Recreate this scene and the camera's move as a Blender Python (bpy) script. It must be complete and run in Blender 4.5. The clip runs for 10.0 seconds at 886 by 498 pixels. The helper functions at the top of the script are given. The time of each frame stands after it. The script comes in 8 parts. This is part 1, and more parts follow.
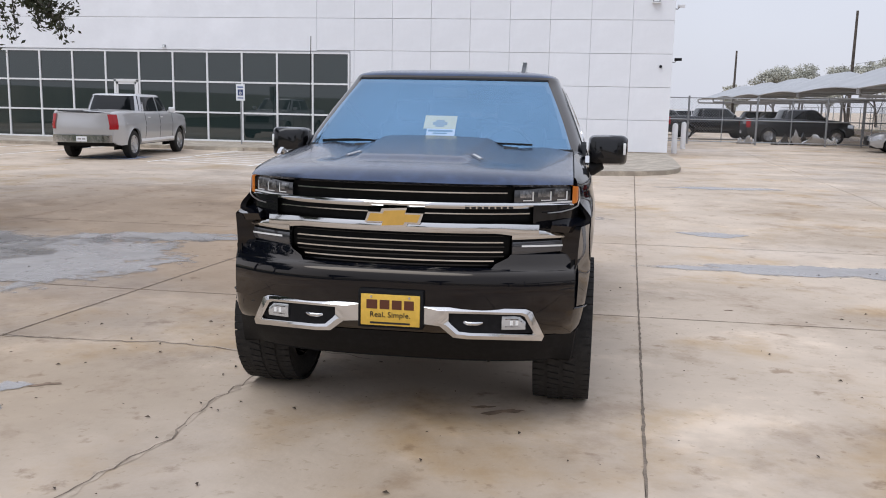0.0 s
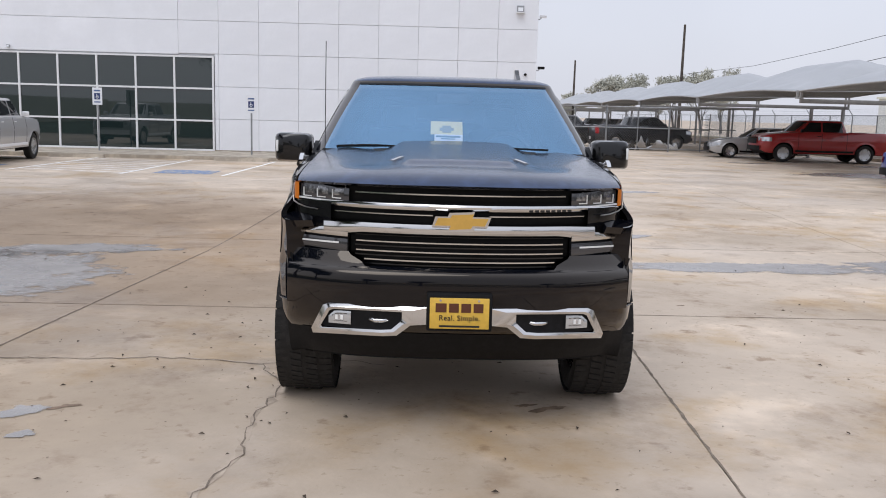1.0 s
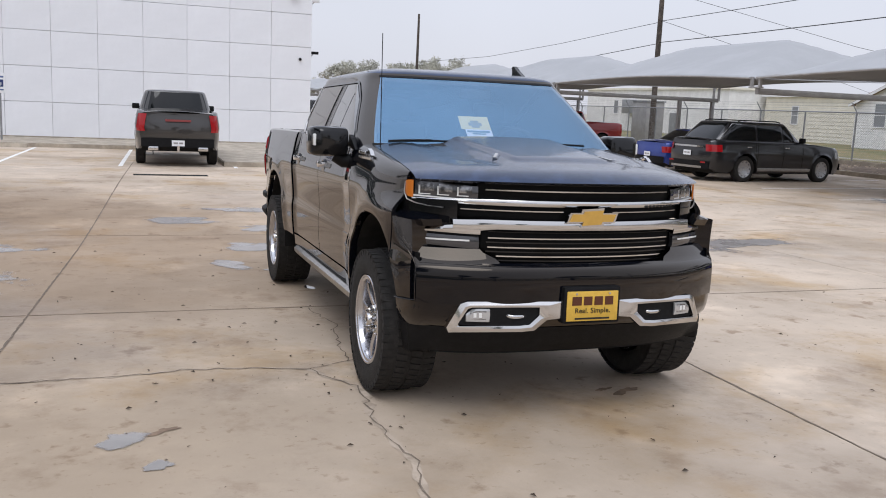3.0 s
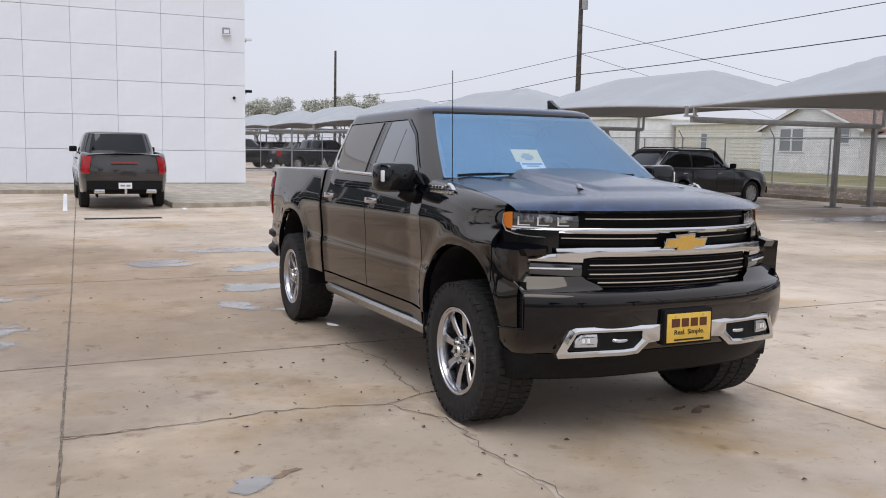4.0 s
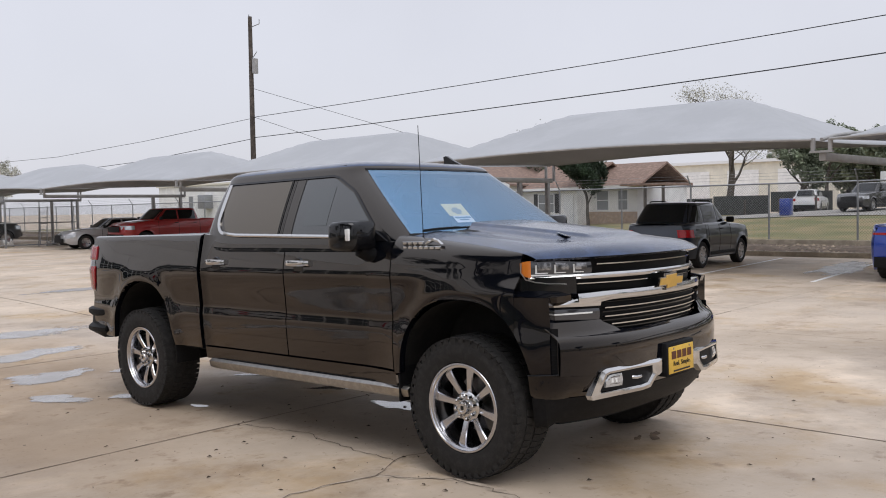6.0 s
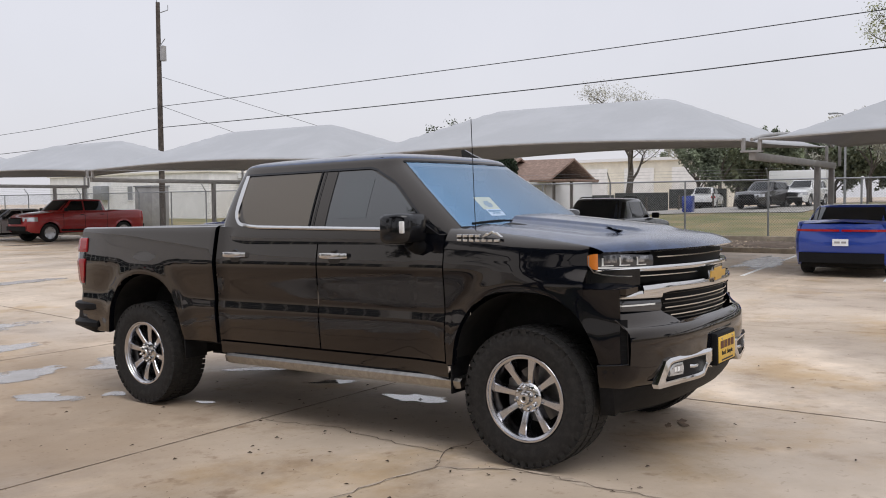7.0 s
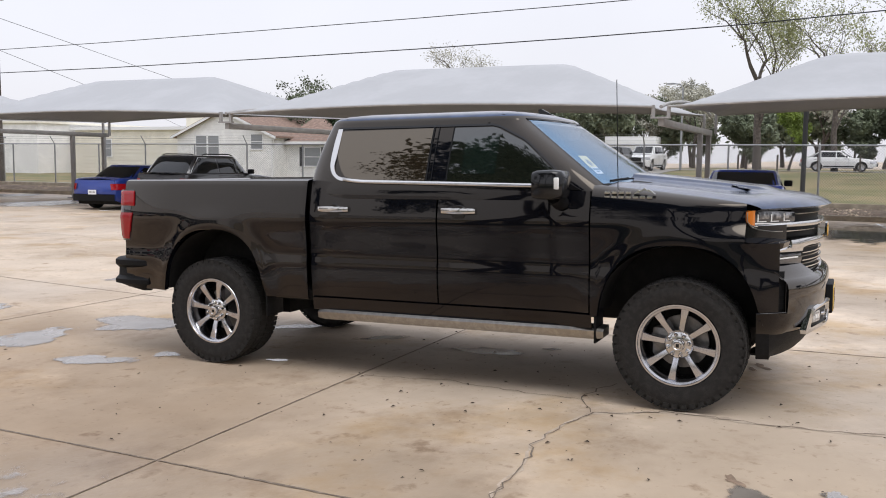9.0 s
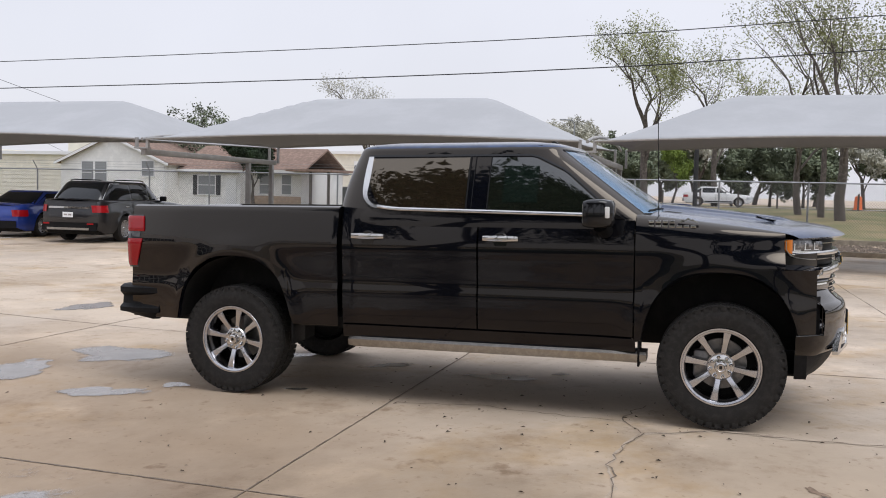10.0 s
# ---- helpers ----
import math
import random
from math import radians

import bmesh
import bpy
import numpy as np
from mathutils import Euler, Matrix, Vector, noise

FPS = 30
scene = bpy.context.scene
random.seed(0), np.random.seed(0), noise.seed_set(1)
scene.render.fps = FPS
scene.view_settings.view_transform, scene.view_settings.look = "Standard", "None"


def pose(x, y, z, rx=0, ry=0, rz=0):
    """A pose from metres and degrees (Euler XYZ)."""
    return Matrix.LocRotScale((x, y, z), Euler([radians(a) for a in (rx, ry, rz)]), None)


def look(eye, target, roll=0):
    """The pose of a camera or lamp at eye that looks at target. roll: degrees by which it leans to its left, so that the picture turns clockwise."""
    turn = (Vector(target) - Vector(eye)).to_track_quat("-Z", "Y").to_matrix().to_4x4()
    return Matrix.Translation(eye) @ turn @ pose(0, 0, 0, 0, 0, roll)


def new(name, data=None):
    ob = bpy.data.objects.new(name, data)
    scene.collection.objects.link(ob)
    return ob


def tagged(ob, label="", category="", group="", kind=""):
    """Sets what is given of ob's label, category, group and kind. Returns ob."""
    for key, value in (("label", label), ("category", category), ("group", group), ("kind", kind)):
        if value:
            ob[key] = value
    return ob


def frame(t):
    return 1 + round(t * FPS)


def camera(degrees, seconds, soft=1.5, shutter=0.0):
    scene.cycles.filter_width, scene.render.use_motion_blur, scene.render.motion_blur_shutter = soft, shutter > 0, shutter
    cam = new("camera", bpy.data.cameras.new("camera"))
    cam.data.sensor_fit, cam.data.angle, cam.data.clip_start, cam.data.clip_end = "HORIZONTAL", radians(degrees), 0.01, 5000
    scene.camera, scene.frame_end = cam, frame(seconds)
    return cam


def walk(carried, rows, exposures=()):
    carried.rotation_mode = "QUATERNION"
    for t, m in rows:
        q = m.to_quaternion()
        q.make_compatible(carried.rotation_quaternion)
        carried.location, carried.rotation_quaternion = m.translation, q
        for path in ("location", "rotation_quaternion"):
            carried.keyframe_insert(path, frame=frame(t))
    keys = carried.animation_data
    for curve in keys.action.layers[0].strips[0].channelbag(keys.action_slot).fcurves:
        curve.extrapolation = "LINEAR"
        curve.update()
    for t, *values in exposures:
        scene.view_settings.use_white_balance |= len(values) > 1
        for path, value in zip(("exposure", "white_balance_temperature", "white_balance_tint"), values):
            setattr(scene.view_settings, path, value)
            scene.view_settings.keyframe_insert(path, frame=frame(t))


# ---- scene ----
cam = camera(53.0, 10.0, 1.0)
PATH = [
    (0, (0.932, -5.252, 1.736), (0.63, -3.301, 1.415), 1.2),
    (0.5, (0.352, -5.307, 1.713), (0.278, -3.336, 1.384), 1.1),
    (1, (-0.223, -5.406, 1.71), (-0.172, -3.429, 1.41), 1.5),
    (1.5, (-0.76, -5.434, 1.729), (-0.659, -3.461, 1.414), 1.5),
    (2, (-1.344, -5.325, 1.707), (-1.01, -3.382, 1.371), 2.2),
    (2.2, (-1.576, -5.325, 1.702), (-1.193, -3.391, 1.368), 2.8),
    (3.3, (-2.68, -4.956, 1.712), (-1.942, -3.122, 1.408), 2.0),
    (3.5, (-2.907, -4.921, 1.686), (-2.144, -3.095, 1.395), 1.7),
    (4, (-3.367, -4.765, 1.679), (-2.526, -2.966, 1.447), 1.1),
    (4.5, (-3.822, -4.473, 1.669), (-2.818, -2.753, 1.486), 0.6),
    (5, (-4.298, -4.228, 1.655), (-3.163, -2.592, 1.467), 1.2),
    (5.5, (-4.615, -3.845, 1.621), (-3.288, -2.354, 1.501), -0.0),
    (5.7, (-4.755, -3.688, 1.631), (-3.35, -2.268, 1.528), -0.7),
    (6.8, (-5.526, -2.88, 1.62), (-3.946, -1.658, 1.517), -0.5),
    (7, (-5.636, -2.714, 1.633), (-4.016, -1.546, 1.525), -0.5),
    (7.5, (-6.0, -2.319, 1.628), (-4.364, -1.173, 1.524), -0.1),
    (8, (-6.246, -1.874, 1.623), (-4.545, -0.83, 1.504), 0.3),
    (8.5, (-6.505, -1.416, 1.605), (-4.745, -0.478, 1.453), 0.5),
    (9, (-6.808, -0.963, 1.606), (-4.998, -0.134, 1.409), 0.6),
    (9.5, (-7.028, -0.419, 1.589), (-5.157, 0.267, 1.414), 0.7),
    (10, (-7.316, 0.085, 1.565), (-5.407, 0.668, 1.442), 1.4),
]
walk(cam, [(t, look(eye, target, roll)) for t, eye, target, roll in PATH],
     [(0, 0.03, 6100, 10), (2, 0.0, 6180, 10), (3.5, 0.035, 6150, 10), (5.5, -0.04, 6250, 10), (7, 0.0, 6450, 10), (7.6, 0.06, 6450, 10), (8.1, 0.13, 6450, 10), (8.6, 0.28, 6450, 10), (9.2, 0.29, 6430, 10), (9.6, 0.23, 6400, 10), (10, 0.13, 6350, 10)])

# ---- light ----
world = bpy.data.worlds.new("overcast")
scene.world = world
world.use_nodes = True
wt = world.node_tree
wt.nodes.clear()
w_out = wt.nodes.new("ShaderNodeOutputWorld")
w_bg = wt.nodes.new("ShaderNodeBackground")
w_sky = wt.nodes.new("ShaderNodeTexSky")
w_sky.sky_type = "NISHITA"
w_sky.sun_disc = False
w_sky.sun_elevation, w_sky.sun_rotation = radians(61), radians(210)
w_sky.dust_density, w_sky.air_density = 4.0, 1.0
w_hsv = wt.nodes.new("ShaderNodeHueSaturation")
w_hsv.inputs["Saturation"].default_value = 0.75
w_hsv.inputs["Value"].default_value = 0.10
w_mix = wt.nodes.new("ShaderNodeMixRGB")
w_mix.inputs[0].default_value = 0.72
w_co = wt.nodes.new("ShaderNodeTexCoord")
w_xyz = wt.nodes.new("ShaderNodeSeparateXYZ")
w_up = wt.nodes.new("ShaderNodeMapRange")
w_up.inputs[1].default_value, w_up.inputs[2].default_value = 0.22, 0.95
w_lum = wt.nodes.new("ShaderNodeMixRGB")          # an overcast sky: brighter and bluer overhead than at the skyline
w_lum.inputs[1].default_value = (0.935, 0.925, 0.985, 1)
w_lum.inputs[2].default_value = (1.36, 1.40, 1.55, 1)
wt.links.new(w_co.outputs["Generated"], w_xyz.inputs[0])
wt.links.new(w_xyz.outputs["Z"], w_up.inputs[0])
wt.links.new(w_up.outputs[0], w_lum.inputs[0])
wt.links.new(w_lum.outputs[0], w_mix.inputs[2])
wt.links.new(w_sky.outputs[0], w_hsv.inputs["Color"])
wt.links.new(w_hsv.outputs[0], w_mix.inputs[1])
wt.links.new(w_mix.outputs[0], w_bg.inputs[0])
w_cl = wt.nodes.new("ShaderNodeTexNoise")
w_cl.inputs["Scale"].default_value, w_cl.inputs["Detail"].default_value = 2.2, 5
w_cr = wt.nodes.new("ShaderNodeMapRange")
w_cr.inputs[1].default_value, w_cr.inputs[2].default_value, w_cr.inputs[3].default_value, w_cr.inputs[4].default_value = 0.3, 0.7, 0.95, 1.05
wt.links.new(w_co.outputs["Generated"], w_cl.inputs["Vector"])
wt.links.new(w_cl.outputs["Fac"], w_cr.inputs[0])
wt.links.new(w_cr.outputs[0], w_bg.inputs[1])
wt.links.new(w_bg.outputs[0], w_out.inputs[0])

sun = new("sun", bpy.data.lights.new("sun", "SUN"))
sun.data.energy, sun.data.angle, sun.data.color = 0.9, radians(35), (1.0, 0.985, 0.965)
sun.matrix_world = look((-10, -17, 36), (0, 0, 0))


# ---- materials ----
def mat(name, color, rough=0.6, metal=0.0, var=0.0, scale=3.0, bump=0.0, bscale=60.0, coat=0.0, spec=0.5,
        color2=None, mask=(0.45, 0.65), trans=0.0, ior=1.45, emit=None, random_value=0.0, rvar=0.0):
    m = bpy.data.materials.new(name)
    m.use_nodes = True
    nt = m.node_tree
    b = nt.nodes["Principled BSDF"]
    b.inputs["Base Color"].default_value = (*color, 1)
    b.inputs["Roughness"].default_value = rough
    b.inputs["Metallic"].default_value = metal
    b.inputs["Coat Weight"].default_value = coat
    b.inputs["Coat Roughness"].default_value = 0.03
    b.inputs["Coat IOR"].default_value = 1.5
    b.inputs["Specular IOR Level"].default_value = spec
    b.inputs["Transmission Weight"].default_value = trans
    b.inputs["IOR"].default_value = ior
    if emit:
        b.inputs["Emission Color"].default_value = (*emit[:3], 1)
        b.inputs["Emission Strength"].default_value = emit[3]
    tc = nt.nodes.new("ShaderNodeTexCoord")
    out = None
    if var or color2 or rvar:
        n = nt.nodes.new("ShaderNodeTexNoise")
        n.inputs["Scale"].default_value, n.inputs["Detail"].default_value, n.inputs["Roughness"].default_value = scale, 9, 0.62
        nt.links.new(tc.outputs["Object"], n.inputs["Vector"])
        r = nt.nodes.new("ShaderNodeValToRGB")
        r.color_ramp.elements[0].position, r.color_ramp.elements[1].position = mask
        c2 = color2 or tuple(min(1, c * (1 - var)) for c in color)
        c1 = color if color2 else tuple(min(1, c * (1 + var * 0.5)) for c in color)
        r.color_ramp.elements[0].color, r.color_ramp.elements[1].color = (*c2, 1), (*c1, 1)
        nt.links.new(n.outputs["Fac"], r.inputs[0])
        out = r.outputs[0]
        # a second, finer grain
        n2 = nt.nodes.new("ShaderNodeTexNoise")
        n2.inputs["Scale"].default_value, n2.inputs["Detail"].default_value = scale * 14, 4
        nt.links.new(tc.outputs["Object"], n2.inputs["Vector"])
        mr = nt.nodes.new("ShaderNodeMapRange")
        mr.inputs[3].default_value, mr.inputs[4].default_value = 1 - var * 0.5, 1 + var * 0.4
        nt.links.new(n2.outputs["Fac"], mr.inputs[0])
        mm = nt.nodes.new("ShaderNodeMixRGB")
        mm.blend_type = "MULTIPLY"
        mm.inputs[0].default_value = 1
        nt.links.new(out, mm.inputs[1])
        nt.links.new(mr.outputs[0], mm.inputs[2])
        out = mm.outputs[0]
        if rvar:
            rr = nt.nodes.new("ShaderNodeMapRange")
            rr.inputs[1].default_value, rr.inputs[2].default_value = 0.35, 0.65
            rr.inputs[3].default_value, rr.inputs[4].default_value = max(0.02, rough - rvar), min(1, rough + rvar)
            nt.links.new(n.outputs["Fac"], rr.inputs[0])
            nt.links.new(rr.outputs[0], b.inputs["Roughness"])
    if random_value:
        oi = nt.nodes.new("ShaderNodeObjectInfo")
        mv = nt.nodes.new("ShaderNodeMapRange")
        mv.inputs[3].default_value, mv.inputs[4].default_value = 1 - random_value, 1 + random_value
        nt.links.new(oi.outputs["Random"], mv.inputs[0])
        mq = nt.nodes.new("ShaderNodeMixRGB")
        mq.blend_type = "MULTIPLY"
        mq.inputs[0].default_value = 1
        if out:
            nt.links.new(out, mq.inputs[1])
        else:
            mq.inputs[1].default_value = (*color, 1)
        nt.links.new(mv.outputs[0], mq.inputs[2])
        out = mq.outputs[0]
    if out:
        nt.links.new(out, b.inputs["Base Color"])
    if bump:
        nb = nt.nodes.new("ShaderNodeTexNoise")
        nb.inputs["Scale"].default_value, nb.inputs["Detail"].default_value = bscale, 6
        nt.links.new(tc.outputs["Object"], nb.inputs["Vector"])
        bp = nt.nodes.new("ShaderNodeBump")
        bp.inputs["Strength"].default_value, bp.inputs["Distance"].default_value = bump, 0.02
        nt.links.new(nb.outputs["Fac"], bp.inputs["Height"])
        nt.links.new(bp.outputs[0], b.inputs["Normal"])
    return m


BLACK_PAINT = mat("black_clearcoat", (0.0035, 0.0042, 0.0068), 0.03, coat=0.12)


def clearcoat(m, facing, grazing, ior, wave):
    """Deep gloss: its strength follows the angle of view, and the sheet metal is faintly wavy."""
    nt = m.node_tree
    b = nt.nodes["Principled BSDF"]
    b.inputs["IOR"].default_value = ior
    # warm tint: brown of the mirrored ground put into the paint's gloss colour
    b.inputs["Specular Tint"].default_value = (1.0, 0.865, 0.71, 1)
    lw = nt.nodes.new("ShaderNodeLayerWeight")
    lw.inputs["Blend"].default_value = 0.5
    mr = nt.nodes.new("ShaderNodeMapRange")
    mr.inputs[1].default_value, mr.inputs[2].default_value, mr.inputs[3].default_value, mr.inputs[4].default_value = 0.03, 0.42, facing, grazing
    nt.links.new(lw.outputs["Facing"], mr.inputs[0])
    nt.links.new(mr.outputs[0], b.inputs["Specular IOR Level"])
    cn = nt.nodes.new("ShaderNodeTexNoise")
    cn.inputs["Scale"].default_value, cn.inputs["Detail"].default_value = 2.6, 2
    cb = nt.nodes.new("ShaderNodeBump")
    cb.inputs["Strength"].default_value, cb.inputs["Distance"].default_value = wave, 0.02
    nt.links.new(cn.outputs["Fac"], cb.inputs["Height"])
    nt.links.new(cb.outputs[0], b.inputs["Coat Normal"])
    nt.links.new(cb.outputs[0], b.inputs["Normal"])


clearcoat(BLACK_PAINT, 0.17, 0.52, 1.74, 0.012)
WHEEL_CHROME = mat("wheel_chrome", (0.56, 0.56, 0.585), 0.17, 1.0, rvar=0.06, scale=12)
# black paint copy with blue sky reflection put into its colour; bump is rain beads
SKY_BLUE_PAINT = mat("rain_beaded_black_clearcoat", (0.052, 0.076, 0.140), 0.20, 1.0, coat=0.50, bump=0.10, bscale=260, var=0.25, scale=9)
SKY_BLUE_PAINT.node_tree.nodes["Principled BSDF"].inputs["Coat Roughness"].default_value = 0.07
CHROME = mat("chrome", (0.62, 0.61, 0.60), 0.11, 1.0, rvar=0.04, scale=8)
SATIN_METAL = mat("brushed_aluminium", (0.42, 0.40, 0.375), 0.32, 1.0, var=0.15, scale=20)
BLACK_PLASTIC = mat("black_plastic", (0.008, 0.008, 0.009), 0.55, spec=0.22, var=0.3, scale=30, bump=0.1, bscale=400)
GRILLE_BLACK = mat("grille_black", (0.004, 0.004, 0.004), 0.5, spec=0.12, var=0.3, scale=30)
GLOSS_BLACK = mat("gloss_black", (0.006, 0.006, 0.007), 0.12, coat=0.4, spec=0.3)
UNDER = mat("dark_underbody", (0.012, 0.011, 0.010), 0.9, var=0.4, scale=12)
RUBBER = mat("tyre_rubber", (0.023, 0.021, 0.0195), 0.82, var=0.35, scale=25, bump=0.25, bscale=180)
TINT = mat("tinted_glass", (0.010, 0.009, 0.007), 0.02, spec=0.9, coat=1.0)
GREEN_TINT = mat("green_tinted_glass", (0.008, 0.010, 0.007), 0.02, spec=0.8, coat=1.0)
# dark tinted glass; its brown stands in for a warm reflection
CAB_GLASS = mat("brown_tinted_glass", (0.018, 0.013, 0.008), 0.02, spec=0.75, coat=0.2)
CAB_GLASS.node_tree.nodes["Principled BSDF"].inputs["IOR"].default_value = 1.8
CAB_GLASS.node_tree.nodes["Principled BSDF"].inputs["Specular Tint"].default_value = (1.0, 0.86, 0.68, 1)
STICKER_BACK = mat("sticker_behind_tinted_glass", (0.008, 0.014, 0.011), 0.02, spec=0.8, coat=1.0)
for m_ in (GREEN_TINT, STICKER_BACK):
    m_.node_tree.nodes["Principled BSDF"].inputs["Coat IOR"].default_value = 1.62
# blue base colour stands in for the sky mirrored in the windscreen
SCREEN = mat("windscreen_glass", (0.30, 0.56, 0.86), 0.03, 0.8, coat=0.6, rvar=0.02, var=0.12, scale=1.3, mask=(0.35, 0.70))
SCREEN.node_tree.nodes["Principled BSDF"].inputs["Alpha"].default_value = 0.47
LENS = mat("clear_lens", (0.55, 0.56, 0.57), 0.08, 0.6, rvar=0.05, scale=40)
LAMP_CELL = mat("lamp_reflector", (0.30, 0.30, 0.31), 0.22, 0.8, var=0.7, scale=22, mask=(0.42, 0.58))
SMOKE = mat("smoked_lens", (0.05, 0.05, 0.055), 0.06, 0.3, coat=1.0)
WHITE_LAMP = mat("lamp_white", (0.8, 0.8, 0.78), 0.25)
AMBER = mat("amber_lens", (0.62, 0.18, 0.02), 0.12, coat=1.0)
RED_LENS = mat("red_lens", (0.34, 0.006, 0.010), 0.25, coat=0.7, spec=0.2)
GOLD = mat("gold_emblem", (0.66, 0.40, 0.09), 0.3, 0.3, var=0.05, scale=20)
PLATE_YELLOW = mat("plate_yellow", (0.74, 0.47, 0.07), 0.4, var=0.08, scale=30)
PLATE_BROWN = mat("brown_print", (0.10, 0.03, 0.012), 0.5)
INK = mat("black_print", (0.015, 0.014, 0.013), 0.5)
PAPER_YELLOW = mat("yellow_card", (0.86, 0.74, 0.30), 0.7, var=0.06, scale=10)
PAPER = mat("white_print", (0.82, 0.83, 0.85), 0.6)
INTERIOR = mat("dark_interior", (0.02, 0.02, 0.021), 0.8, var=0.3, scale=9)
DISC = mat("brake_disc", (0.25, 0.24, 0.23), 0.4, 0.9, var=0.2, scale=20)

WALL_WHITE = mat("white_metal_panel", (0.86, 0.87, 0.90), 0.42, var=0.05, scale=0.5, random_value=0.018, bump=0.03, bscale=3)
SEAM = mat("panel_joint", (0.56, 0.56, 0.58), 0.7)
WINDOW_DARK = mat("dark_storefront_glass", (0.016, 0.027, 0.027), 0.02, spec=0.7, coat=0.45, rvar=0.0)
WINDOW_DARK.node_tree.nodes["Principled BSDF"].inputs["Coat IOR"].default_value = 1.8
VEHICLE_GLASS = mat("dark_car_glass", (0.006, 0.007, 0.008), 0.04, spec=0.35, coat=0.25)
MULLION = mat("white_mullion", (0.80, 0.80, 0.80), 0.4)
KERB = mat("kerb_concrete", (0.46, 0.40, 0.32), 0.85, var=0.25, scale=2.5, bump=0.25, bscale=40, random_value=0.05)
PAINT_LINE = mat("worn_road_paint", (0.86, 0.85, 0.82), 0.7, color2=(0.50, 0.43, 0.36), scale=7, mask=(0.30, 0.44))
BLUE_LINE = mat("worn_blue_paint", (0.14, 0.22, 0.38), 0.7, color2=(0.42, 0.38, 0.33), scale=6, mask=(0.4, 0.55))
GALV = mat("galvanised_steel", (0.36, 0.37, 0.38), 0.45, 0.7, var=0.15, scale=6)
STEEL_PAINT = mat("grey_painted_steel", (0.36, 0.35, 0.34), 0.5, 0.1, var=0.12, scale=3)
FABRIC = mat("shade_fabric", (0.40, 0.405, 0.415), 0.9, var=0.06, scale=0.6, bump=0.08, bscale=8)
WOOD_POLE = mat("weathered_pole", (0.11, 0.09, 0.075), 0.9, var=0.4, scale=5, bump=0.4, bscale=30)
WIRE = mat("black_cable", (0.02, 0.02, 0.022), 0.6)
GRASS = mat("lawn_grass", (0.14, 0.145, 0.055), 0.95, color2=(0.27, 0.21, 0.11), scale=0.35, mask=(0.4, 0.6), bump=0.5, bscale=20)
BARK = mat("bark", (0.13, 0.11, 0.095), 0.95, var=0.4, scale=6, bump=0.6, bscale=25)
LEAF = mat("spring_leaf", (0.34, 0.36, 0.17), 0.7, var=0.4, scale=0.6, random_value=0.1)
LEAF_DARK = mat("dark_leaf", (0.035, 0.06, 0.028), 0.7, var=0.5, scale=0.8)
# bush, far and pale leaves carry distance haze as a lighter colour
LEAF_BUSH = mat("bush_leaf", (0.17, 0.20, 0.125), 0.8, var=0.5, scale=0.5)
LEAF_HAZE_FAR = mat("far_leaf", (0.25, 0.29, 0.19), 0.8, var=0.5, scale=0.35)
LEAF_HAZE_PALE = mat("pale_leaf", (0.55, 0.54, 0.46), 0.8, var=0.3, scale=0.5)
SIDING = mat("white_siding", (0.87, 0.86, 0.84), 0.6, var=0.08, scale=1.5, random_value=0.03)
CREAM = mat("cream_siding", (0.82, 0.78, 0.67), 0.65, var=0.07, scale=1.2)
ROOF_RED = mat("red_brown_shingle", (0.27, 0.185, 0.145), 0.9, var=0.25, scale=4)
BUFF = mat("buff_wall", (0.70, 0.66, 0.54), 0.8, var=0.08, scale=0.8)
HOUSE_GLASS = mat("house_window_glass", (0.26, 0.27, 0.28), 0.08, spec=0.7)
SHUTTER = mat("dark_shutter", (0.04, 0.04, 0.042), 0.7)
ASPHALT = mat("driveway", (0.33, 0.31, 0.28), 0.9, var=0.15, scale=1.0)
RUST = mat("rust_stain", (0.27, 0.19, 0.13), 0.85, var=0.3, scale=10)


# ---- building helpers ----
def smooth(a, b, v):
    u = max(0.0, min(1.0, (v - a) / (b - a)))
    return u * u * (3 - 2 * u)


FALL = 0.0192          # the yard falls gently to the north near the truck
KERB_X = 21.3


def ground_z(x, y):
    """Height of the yard: a shallow fall, level again far off, with land rising behind the fence."""
    near = -FALL * max(-9.0, min(6.0, y)) * (1 - smooth(6, 15, y)) * smooth(-22, -9, y) * (1 - smooth(5, 12, x)) * smooth(-25, -12, x)
    return near + (1.15 - 0.8 * smooth(12, 34, y)) * smooth(24, 58, x) + 1.2 * smooth(75, 200, x)


def obj(name, bm, material, parent=None, smooth_angle=None):
    me = bpy.data.meshes.new(name)
    bmesh.ops.recalc_face_normals(bm, faces=bm.faces[:])
    bm.to_mesh(me)
    bm.free()
    if material:
        me.materials.append(material)
    if smooth_angle:
        for p in me.polygons:
            p.use_smooth = True
        me.set_sharp_from_angle(angle=radians(smooth_angle))
    ob = new(name, me)
    if parent:
        ob.parent = parent
    return ob


def part(name, bm, material, parent, label="", smooth_angle=None):
    ob = obj(name, bm, material, parent, smooth_angle)
    return tagged(ob, label) if label else ob


def thing(name, m, label, category, group="", kind=""):
    ob = new(name)
    ob.empty_display_size = 0.2
    ob.matrix_world = m
    return tagged(ob, label, category, group, kind)


